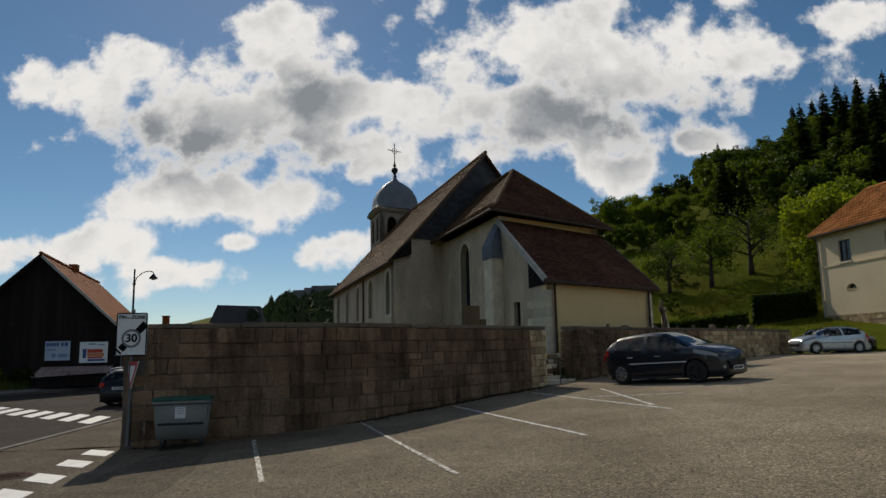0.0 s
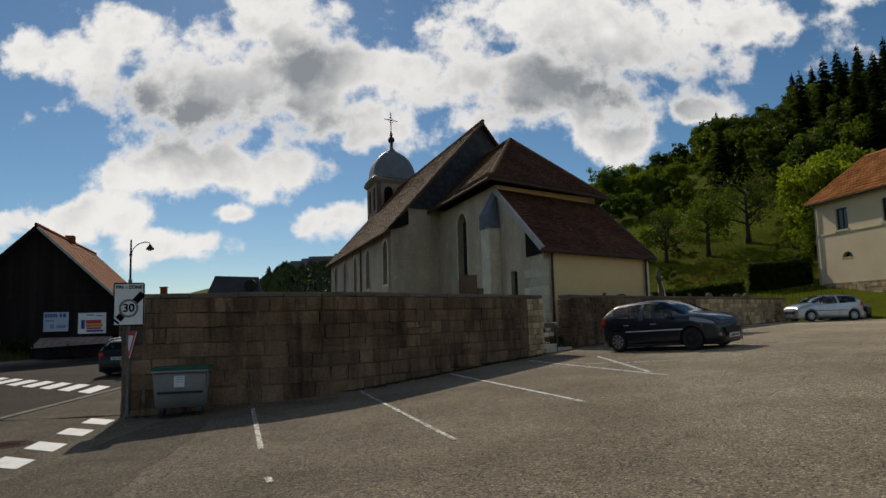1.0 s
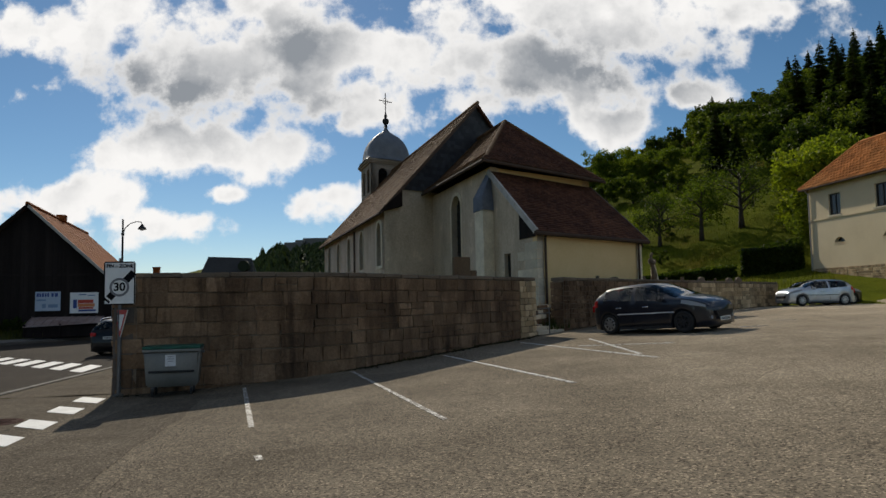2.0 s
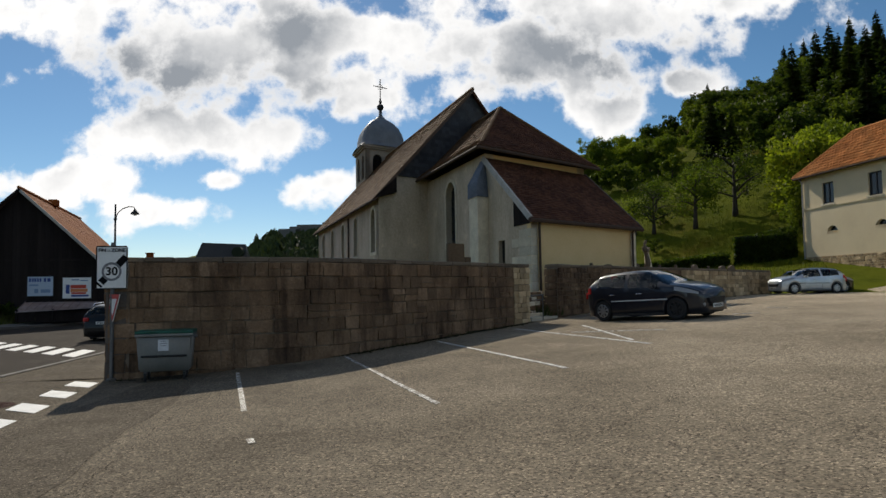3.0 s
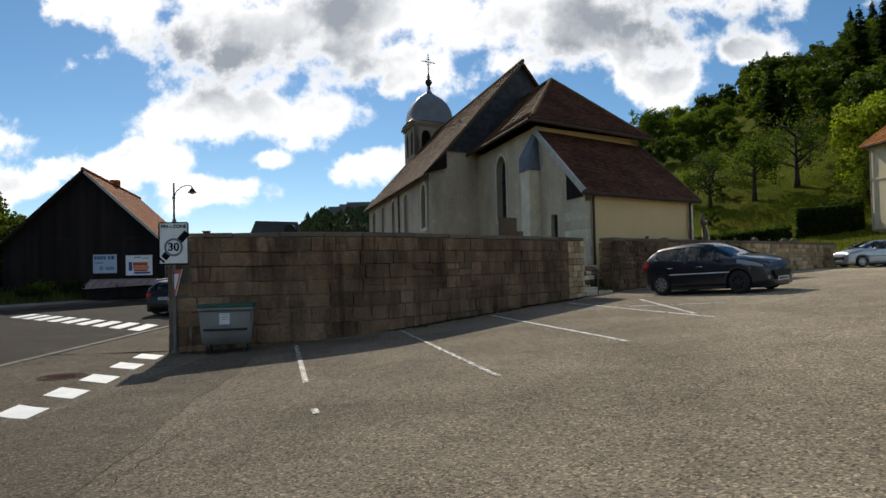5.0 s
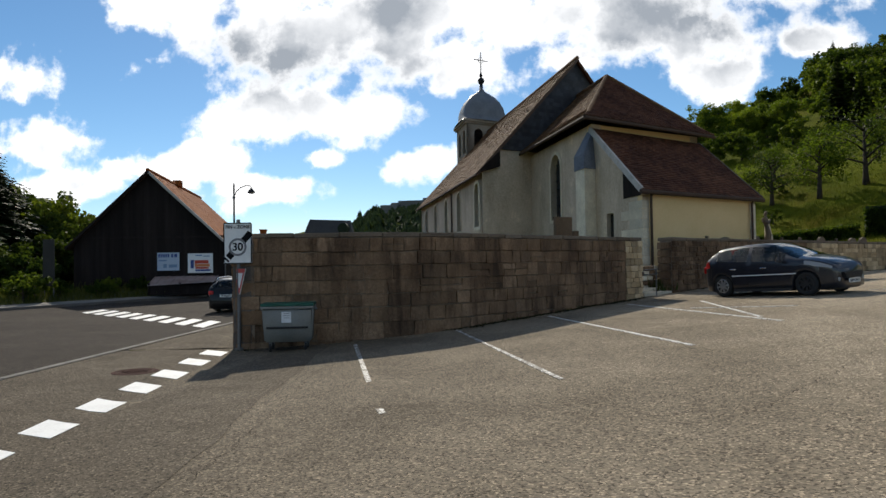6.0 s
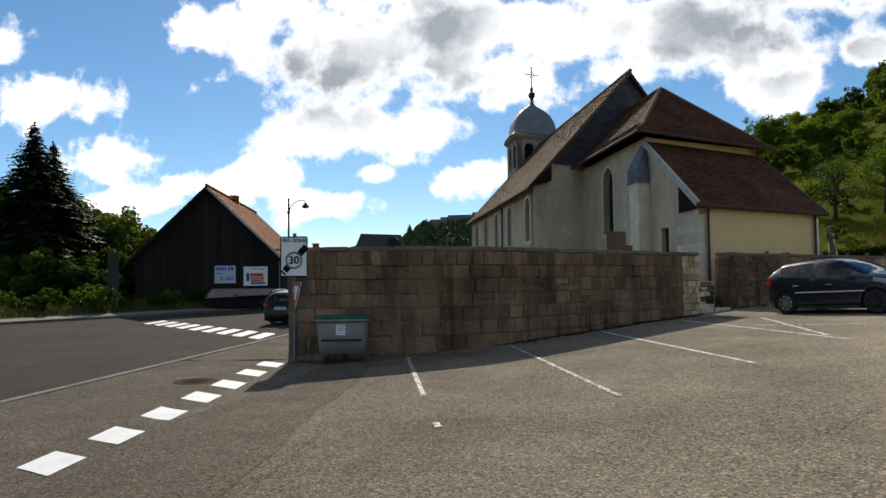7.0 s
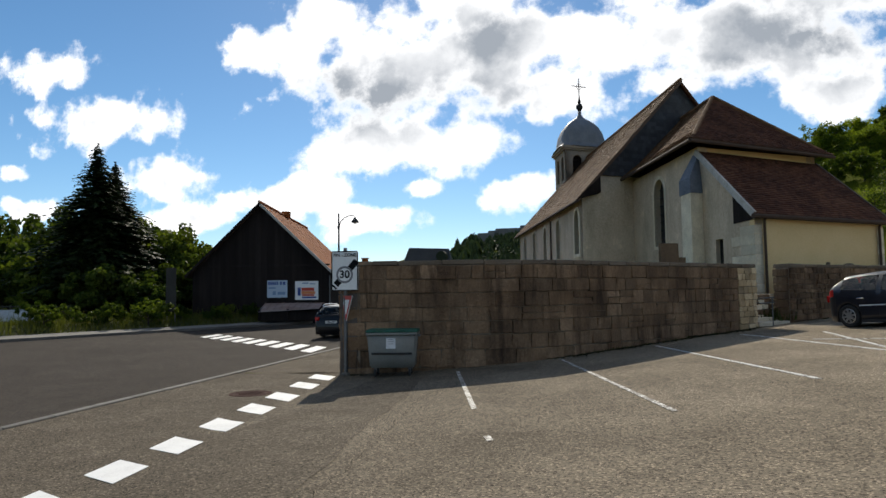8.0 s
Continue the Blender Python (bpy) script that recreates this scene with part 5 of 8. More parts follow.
def barn_posters():
    Q, n, o, e = barn_q
    nv = -Vector(n)

    def at(w, z, k):
        return Q(0, w, z) + nv * k

    def panel(bm, w0, w1, z0, z1, k, t=0.02):
        a = [at(w0, z0, k), at(w1, z0, k), at(w1, z1, k), at(w0, z1, k)]
        f = [bm.verts.new(p) for p in a]
        g = [bm.verts.new(p - nv * t) for p in a]
        bm.faces.new(f)
        bm.faces.new(g[::-1])
        for i in range(4):
            bm.faces.new((f[i], g[i], g[(i + 1) % 4], f[(i + 1) % 4]))
    for w0, w1, z0, z1, m, lb in ((0.5, 1.95, 1.80, 3.0, M_POSTER_BLUE, "pale blue advertising poster fixed to the barn boards"), (2.5, 4.15, 1.62, 2.92, M_WHITE, "white advertising poster with a red and blue picture")):
        c = at((w0 + w1) / 2, z0, 0.06)
        r = root("poster", c.x, c.y, c.z, lb, "poster", "posters on the barn")
        bm = bmesh.new()
        panel(bm, w0, w1, z0, z1, 0.07, 0.03)
        sh = part("sheet", bm, m, r)
        bm = bmesh.new()
        for a, b, c2, d in ((w0 - 0.03, w1 + 0.03, z1, z1 + 0.03), (w0 - 0.03, w1 + 0.03, z0 - 0.03, z0), (w0 - 0.03, w0, z0, z1), (w1, w1 + 0.03, z0, z1)):
            panel(bm, a, b, c2, d, 0.08, 0.04)
        part("frame", bm, M_GREY, r)
        if m is M_POSTER_BLUE:
            for k, (a, b) in enumerate(((0.08, 0.2), (0.24, 0.34), (0.38, 0.5), (0.54, 0.64), (0.68, 0.78), (0.92, 1.05), (1.12, 1.3))):
                bm = bmesh.new()
                panel(bm, w0 + a, w0 + b, z1 - 0.32, z1 - 0.1, 0.075, 0.003)
                sub_part("print_bar", bm, M_INK_BLUE, sh)
            for a, b, c2, d in ((0.1, 0.62, 0.62, 0.72), (0.4, 0.62, 0.18, 0.44), (0.75, 1.3, 0.2, 0.4)):
                bm = bmesh.new()
                panel(bm, w0 + a, w0 + b, z0 + c2, z0 + d, 0.075, 0.003)
                sub_part("print_patch", bm, M_INK_GREY, sh)
        else:
            for a, b, c2, d, mm in ((0.5, 0.95, 1.12, 1.2, M_INK_GREY), (1.02, 1.45, 1.08, 1.14, M_INK_GREY), (0.18, 0.4, 0.3, 0.86, M_INK_BLUE), (0.45, 1.36, 0.62, 0.84, M_INK_RED), (0.45, 1.44, 0.4, 0.6, M_INK_ORANGE), (0.5, 1.36, 0.26, 0.38, M_INK_RED), (0.5, 1.5, 0.1, 0.22, M_INK_BLUE)):
                bm = bmesh.new()
                panel(bm, w0 + a, w0 + b, z0 + c2, z0 + d, 0.075, 0.003)
                sub_part("print_patch", bm, mm, sh)
    # low lean-to against the gable
    c = Q(-1.0, 2.4, 0.6)
    r = root("lean_to", c.x, c.y, 0.5, "low lean-to shed with a rusty sheet roof beside the barn", "shed")
    for k in range(9):
        bm = bmesh.new()
        w0 = 0.4 + k * 0.46
        sheet(bm, (Q(-2.2, w0, 0.86 + 0.02 * k), Q(-2.2, w0 + 0.45, 0.88 + 0.02 * k), Q(-0.1, w0 + 0.45, 1.42), Q(-0.1, w0, 1.4)), 0.02)
        part("roof_sheet", bm, M_RUSTROOF, r)
        bm = bmesh.new()
        tube(bm, [Q(-2.2, w0, 0.88 + 0.02 * k), Q(-0.1, w0, 1.43)], 0.03, 5)
        part("seam", bm, M_RUSTROOF, r)
    for w in (0.45, 2.4, 4.4):
        bm = bmesh.new()
        q = Q(-2.1, w, 0)
        box(bm, (q.x, q.y, 0.65), (0.1, 0.1, 0.75))
        part("post", bm, M_DARKWOOD, r)
    for k in range(8):
        bm = bmesh.new()
        a, b = Q(-2.05, 0.45 + k * 0.5, 0.25), Q(-2.05, 0.93 + k * 0.5, 0.25)
        slab(bm, a, (b - a), rect(0, (b - a).length, 0.25, 0.84), t=0.025)
        part("board", bm, M_DARKWOOD, r)
    bm = bmesh.new()
    q = Q(-0.12, 4.98, 0)
    tube(bm, [(q.x, q.y, 0.5), (q.x, q.y, 3.3)], 0.05, 8)
    tagged(finish("rain_pipe", bm, M_GALV), "grey rain pipe at the barn corner", "pipe")


barn_posters()


# ---- by the far roadside ----
def roadside():
    x, y = -26.6, 35.7
    r = root("sign_back", x, y, gz(x, y), "tall grey sign board seen from behind on two posts", "sign", rz=20)
    r.matrix_basis = r.matrix_basis @ Matrix.Diagonal((1.15, 1.15, 1.15, 1))
    bm = bmesh.new()
    box(bm, (0, 0, 1.75), (0.52, 0.05, 2.3))
    bevel_all(bm, 0.01)
    local_part("board", bm, M_GREY, r)
    for a in (-0.2, 0.2):
        bm = bmesh.new()
        tube(bm, [(a, 0.05, 0), (a, 0.05, 2.9)], 0.035, 8)
        local_part("post", bm, M_GALV, r)
    x, y = -30.9, 38.6
    bm = bmesh.new()
    box(bm, (x, y, gz(x, y) + 0.3), (1.1, 0.6, 0.5), Matrix.Rotation(0.3, 3, "Z") @ Matrix.Rotation(0.12, 3, "Y"))
    bevel_all(bm, 0.05, 2)
    tagged(finish("stone_trough", bm, M_QUOIN), "weathered pale stone trough in the grass", "trough")
    # chain-link fence with posts
    fx = [Vector((-37.5 + k * 2.0, 30.8 + k * 0.75)) for k in range(4)]
    f = root("chain_link_fence", fx[0].x, fx[0].y, gz(*fx[0]), "grey chain-link fence on thin posts", "fence")
    for p in fx:
        bm = bmesh.new()
        tube(bm, [(p.x, p.y, gz(*p)), (p.x, p.y, gz(*p) + 1.1)], 0.035, 8)
        part("post", bm, M_IRON, f)
    bm = bmesh.new()
    a, b = fx[0], fx[-1]
    d = (b - a)
    n = int(d.length / 0.11)
    for k in range(n):
        for sgn in (0, 1):
            p0 = a + d * (k / n)
            p1 = a + d * (min(n, k + 9) / n)
            z0, z1 = (gz(*p0) + 0.05, gz(*p1) + 1.0) if sgn == 0 else (gz(*p0) + 1.0, gz(*p1) + 0.05)
            tube(bm, [(p0.x, p0.y, z0), (p1.x, p1.y, z1)], 0.006, 3, cap=False)
    for h in (0.06, 1.02):
        tube(bm, [(a.x, a.y, gz(*a) + h), (b.x, b.y, gz(*b) + h)], 0.012, 5)
    tagged(part("wire_mesh", bm, M_GALV, f), kind="stuff")
    bm = bmesh.new()
    box(bm, (-41.6, 35.2, 0.75), (9.0, 0.12, 1.0), Matrix.Rotation(0.23, 3, "Z"))
    bevel_all(bm, 0.02)
    sc = tagged(finish("panel_fence", bm, M_YARD), "low pale blue-white panel fence behind the wire", "fence")
    for k in range(5):
        bm = bmesh.new()
        c = Vector((-41.6, 35.2)) + Vector((math.cos(0.23), math.sin(0.23))) * (k - 2) * 2.1
        box(bm, (c.x, c.y - 0.09, 0.75), (0.1, 0.1, 1.08), Matrix.Rotation(0.23, 3, "Z"))
        part("post", bm, M_GALV, sc)


# weedy verge soil, its colour darkened to stand in for the tree shade
M_WEEDY_SHADED = rough_mat("shaded_weedy_ground", [(0.3, (0.03, 0.036, 0.014)), (0.5, (0.055, 0.062, 0.02)), (0.7, (0.09, 0.09, 0.035))], big=0.5, small=9, rough=0.95, bump_k=1.0, dist=0.08)
M_YARD = rough_mat("pale_yard_surface", [(0.3, (0.42, 0.46, 0.52)), (0.7, (0.6, 0.63, 0.68))], big=0.4, small=10, rough=0.7, bump_k=0.1)
strip("verge", lambda y: far_kerb_x(y) - 22, lambda y: far_kerb_x(y) - 1.85, 12, 66, 1.0, 18, 0.02, M_WEEDY_SHADED, "rough weedy ground, coloured dark for the shade under the trees", "ground")
roadside()


# ---- churchyard: ground, gate, graves, statue ----
def churchyard():
    bm = bmesh.new()
    pts = [(WALL_A.x + 0.5, WALL_A.y + 0.4), (WALL_B0.x, WALL_B0.y + 0.5), (WALL_B.x - 0.2, WALL_B.y + 0.5), (WALL_C.x - 0.2, WALL_C.y + 0.5), (WALL_E.x - 0.2, WALL_E.y + 0.5), (17, 62), (-7, 66)]
    bm.faces.new([bm.verts.new((x, y, 0)) for x, y in pts])
    bmesh.ops.triangulate(bm, faces=bm.faces[:])
    bmesh.ops.subdivide_edges(bm, edges=bm.edges[:], cuts=6, use_grid_fill=True)
    for v in bm.verts:
        v.co.z = gz(v.co.x, v.co.y) + 0.12
    tagged(finish("churchyard_ground", bm, M_GRASS), "grass of the churchyard behind the wall", "ground", kind="structure")
    # gate opening: threshold, step, handrail
    g = (WALL_C + WALL_D) / 2
    d = (WALL_D - WALL_C).normalized()
    n = Vector((-d.y, d.x))
    for k in range(2):
        bm = bmesh.new()
        c = g + n * (0.15 + 0.4 * k)
        box(bm, (c.x, c.y, gz(*c) + 0.06 + 0.14 * k), (1.75, 0.42, 0.14), Matrix.Rotation(math.atan2(d.y, d.x), 3, "Z"))
        bevel_all(bm, 0.015)
        tagged(finish("gate_step", bm, M_QUOIN), "worn pale stone step in the gateway", "step", "gateway steps")
    # rough side wall of the steps inside the gateway
    sw = root("step_wall", g.x, g.y, gz(*g), "low rough rubble wall beside the gateway steps", "wall")
    rs = random.Random(23)
    for row in range(5):
        s = 0.0
        while s < 1.5:
            w, h = rs.uniform(0.22, 0.4), 0.17
            bm = bmesh.new()
            c = WALL_D + n * (0.75 + 0.02 * rs.random()) - d * (s - 0.2 + w / 2)
            box(bm, (c.x, c.y, gz(*c) + 0.25 + row * h), (w - 0.02, 0.22, h - 0.015), Matrix.Rotation(math.atan2(d.y, d.x), 3, "Z"))
            bevel_all(bm, 0.02)
            part("stone", bm, M_QUOIN if rs.random() < 0.4 else M_STONE, sw)
            s += w
    r = root("handrail", g.x, g.y, gz(*g), "bent grey steel handrail in the gateway", "handrail")
    bm = bmesh.new()
    a = WALL_C + n * 0.6 + d * 0.15
    z = gz(*a)
    pts = [(a.x, a.y, z + 1.35), (a.x + 0.25, a.y - 0.1, z + 1.05), (a.x + 0.5, a.y - 0.3, z + 0.95), (a.x + 0.95, a.y - 0.25, z + 0.98)]
    tube(bm, pts, 0.022, 8)
    part("rail", bm, M_GALV, r)
    bm = bmesh.new()
    tube(bm, [(p[0] + 0.03, p[1] + 0.05, p[2] - 0.16) for p in pts], 0.018, 8)
    part("lower_rail", bm, M_GALV, r)
    bm = bmesh.new()
    tube(bm, [(pts[3][0] - 0.05, pts[3][1], z), (pts[3][0] - 0.05, pts[3][1], z + 0.97)], 0.02, 8)
    part("post", bm, M_GALV, r)
    # gravestones showing over the walls
    rnd = random.Random(17)
    spots = [(1.66, 27.4, 3.72, 0.8, 1), (2.2, 28.3, 3.2, 0.3, 1), (7.9, 30.2, 2.95, 0.4, 2), (9.0, 31.2, 2.92, 0.7, 0), (10.9, 33.0, 3.0, 0.6, 0), (14.0, 36.0, 2.98, 0.5, 2), (16.0, 38.2, 3.05, 0.6, 0), (17.6, 40.2, 3.0, 0.55, 2), (19.0, 41.3, 3.05, 0.5, 0), (20.2, 42.6, 3.1, 0.6, 0), (12.6, 34.6, 2.95, 0.5, 2)]
    for x, y, zt, w, kind in spots:
        z0 = gz(x, y) + 0.1
        s = root("gravestone", x, y, z0, "weathered grey gravestone with a low plinth" if kind != 2 else "small grave cross of pale stone", "gravestone", "churchyard gravestones", rz=rnd.uniform(20, 45))
        bm = bmesh.new()
        box(bm, (0, 0, 0.15), (w + 0.3, 0.45, 0.3))
        bevel_all(bm, 0.02)
        local_part("plinth", bm, M_CAP, s)
        h = zt - z0
        bm = bmesh.new()
        if kind == 2:
            box(bm, (0, 0, h / 2 + 0.1), (0.14, 0.12, h - 0.2))
            box(bm, (0, 0, h - 0.28), (w, 0.12, 0.14))
            bevel_all(bm, 0.02)
        else:
            slab(bm, (0, 0), (1, 0), rect(-w / 2, w / 2, 0.3, h) if kind == 1 else arch(-w / 2, w / 2, 0.3, h), t=0.16)
        local_part("headstone", bm, M_TOMB if kind == 1 else M_CAP, s)
    # statue on a pedestal
    x, y = 12.2, 35.4
    z0 = gz(x, y) + 0.1
    bm = bmesh.new()
    box(bm, (x, y, z0 + 0.75), (0.55, 0.55, 1.5))
    box(bm, (x, y, z0 + 1.56), (0.7, 0.7, 0.12))
    bevel_all(bm, 0.02)
    lo = [bm.verts.new((x + a, y + b, z0 + 1.6)) for a, b in ((0.0, 0.1), (0.36, 0.1), (0.36, 0.32), (0.0, 0.32))]
    hi = [bm.verts.new((x + a, y + b, z0 + 2.75)) for a, b in ((-0.02, 0.15), (0.14, 0.15), (0.14, 0.27), (-0.02, 0.27))]
    bm.faces.new(lo[::-1])
    bm.faces.new(hi)
    for k in range(4):
        bm.faces.new((lo[k], lo[(k + 1) % 4], hi[(k + 1) % 4], hi[k]))
    tagged(finish("pedestal", bm, M_QUOIN), "square stone pedestal with a tapered slab behind the statue", "pedestal")
    bm = bmesh.new()
    lathe(bm, (x, y, z0 + 1.62), ((0.0, 0.0), (0.17, 0.0), (0.15, 0.3), (0.11, 0.6), (0.1, 0.8), (0.15, 1.0), (0.14, 1.15), (0.05, 1.22), (0.08, 1.3), (0.09, 1.4), (0.06, 1.48), (0.0, 1.5)), 10)
    for v in bm.verts:
        v.co.x += 0.07 * math.sin((v.co.z - z0) * 4.0) + 0.03 * noise.noise(v.co * 7)
    tube(bm, [(x + 0.15, y, z0 + 2.7), (x + 0.05, y - 0.2, z0 + 2.5), (x - 0.1, y - 0.18, z0 + 2.55)], 0.05, 6)
    tagged(finish("statue", bm, M_CAP, smooth=True), "weathered grey stone statue on a pedestal", "statue")


M_TOMB = rough_mat("brown_tomb_stone", [(0.3, (0.08, 0.05, 0.03)), (0.7, (0.16, 0.105, 0.065))], big=1.5, small=14, rough=0.85, bump_k=0.3)
churchyard()


# ---- cars ----
def curve_at(keys, x):
    """A smooth curve through (x, value) pairs."""
    if x <= keys[0][0]:
        return keys[0][1]
    for i in range(len(keys) - 1):
        (x0, v0), (x1, v1) = keys[i], keys[i + 1]
        if x <= x1:
            t = (x - x0) / (x1 - x0)
            m0 = (v1 - keys[i - 1][1]) / (x1 - keys[i - 1][0]) if i else (v1 - v0) / (x1 - x0)
            m1 = (keys[i + 2][1] - v0) / (keys[i + 2][0] - x0) if i + 2 < len(keys) else (v1 - v0) / (x1 - x0)
            h = x1 - x0
            return (2 * t ** 3 - 3 * t * t + 1) * v0 + (t ** 3 - 2 * t * t + t) * h * m0 + (-2 * t ** 3 + 3 * t * t) * v1 + (t ** 3 - t * t) * h * m1
    return keys[-1][1]


def car_paint(name, color, metal=0.4, coat=1.0):
    m = mat(name, color, 0.32, metal, 0.5 * coat)
    b = m.node_tree.nodes["Principled BSDF"]
    b.inputs["Coat Weight"].default_value = coat
    b.inputs["Coat Roughness"].default_value = 0.06
    nt = m.node_tree
    n = noise_node(nt, 3.0, 5, 0.6)
    base(m, ramp(nt, n, [(0.3, tuple(c * 0.9 for c in color)), (0.7, tuple(min(1, c * 1.12 + 0.004) for c in color))]))
    return m


def glass_mat():
    m = bpy.data.materials.new("car_glass")
    m.use_nodes = True
    nt = m.node_tree
    nt.nodes.clear()
    out, mx, tr, gl = (nt.nodes.new(k) for k in ("ShaderNodeOutputMaterial", "ShaderNodeMixShader", "ShaderNodeBsdfTransparent", "ShaderNodeBsdfGlossy"))
    fr = nt.nodes.new("ShaderNodeFresnel")
    fr.inputs[0].default_value = 1.5
    tr.inputs[0].default_value = (0.6, 0.66, 0.66, 1)
    gl.inputs["Roughness"].default_value = 0.02
    nt.links.new(fr.outputs[0], mx.inputs[0])
    nt.links.new(tr.outputs[0], mx.inputs[1])
    nt.links.new(gl.outputs[0], mx.inputs[2])
    nt.links.new(mx.outputs[0], out.inputs[0])
    return m


M_CARGLASS = glass_mat()
M_TRIM = mat("black_trim", (0.016, 0.016, 0.017), 0.6)
M_CHROME = mat("chrome", (0.75, 0.75, 0.76), 0.14, 1.0)
M_ALLOY = mat("wheel_alloy", (0.42, 0.43, 0.44), 0.35, 0.8)
M_TYRE = mat("tyre_rubber", (0.013, 0.013, 0.013), 0.85)
M_MOULD = mat("pale_moulding", (0.6, 0.61, 0.62), 0.45)
# dark metal for grille bars, and for front rims coloured as if in shade
M_SHADED_RIM_BAR = mat("shaded_rim_and_bar", (0.02, 0.02, 0.021), 0.6, 0.3)
M_LAMP = mat("lamp_clear", (0.26, 0.275, 0.29), 0.3, 0.0)
M_TAIL = mat("tail_red", (0.4, 0.012, 0.012), 0.2)
M_SEAT = mat("seat_cloth", (0.03, 0.03, 0.032), 0.9)
M_PLATE = mat("plate_white", (0.68, 0.68, 0.64), 0.5)

HATCH = dict(
    L=4.03, axles=(1.22, -1.32), r=0.315,
    top=[(-2.02, 0.6), (-1.99, 0.86), (-1.93, 1.03), (-1.74, 1.25), (-1.52, 1.385), (-1.0, 1.455), (-0.4, 1.475), (0.02, 1.45), (0.36, 1.335), (0.7, 1.185), (1.02, 1.06), (1.3, 1.01), (1.6, 0.935), (1.82, 0.85), (1.95, 0.75), (2.02, 0.59)],
    belt=[(-2.02, 0.6), (-1.93, 0.99), (-1.6, 1.04), (-0.8, 1.0), (0.3, 0.96), (0.95, 0.95), (1.2, 0.94), (1.5, 0.885), (1.8, 0.78), (1.93, 0.69), (2.02, 0.55)],
    wide=[(-2.02, 0.62), (-1.9, 0.76), (-1.6, 0.84), (-1.0, 0.87), (0.0, 0.876), (0.9, 0.87), (1.4, 0.845), (1.7, 0.77), (1.88, 0.67), (1.97, 0.58), (2.02, 0.5)],
    side=(-1.5, 0.66), pillars=((-0.47, -0.36),), screen=(0.12, 1.04), rear=(-1.92, -1.5), head=(1.22, 1.86), tail=(-1.97, -1.74))
WAGON = dict(
    L=4.66, axles=(1.45, -1.2), r=0.32,
    top=[(-2.33, 0.6), (-2.28, 0.9), (-2.2, 1.06), (-2.02, 1.28), (-1.85, 1.40), (-1.3, 1.46), (-0.4, 1.475), (0.15, 1.43), (0.6, 1.29), (1.0, 1.1), (1.25, 0.99), (1.7, 0.92), (2.05, 0.83), (2.25, 0.7), (2.33, 0.55)],
    belt=[(-2.33, 0.6), (-2.2, 0.97), (-1.8, 0.99), (-0.8, 0.965), (0.4, 0.94), (1.05, 0.915), (1.4, 0.9), (1.8, 0.86), (2.2, 0.72), (2.33, 0.5)],
    wide=[(-2.33, 0.68), (-2.2, 0.8), (-1.8, 0.88), (-1.0, 0.905), (0.0, 0.91), (1.1, 0.9), (1.7, 0.87), (2.05, 0.79), (2.25, 0.62), (2.33, 0.48)],
    side=(-1.95, 0.85), pillars=((-0.3, -0.2), (-1.28, -1.2)), screen=(0.22, 1.2), rear=(-2.2, -1.9), head=(1.78, 2.16), tail=(-2.28, -2.02))


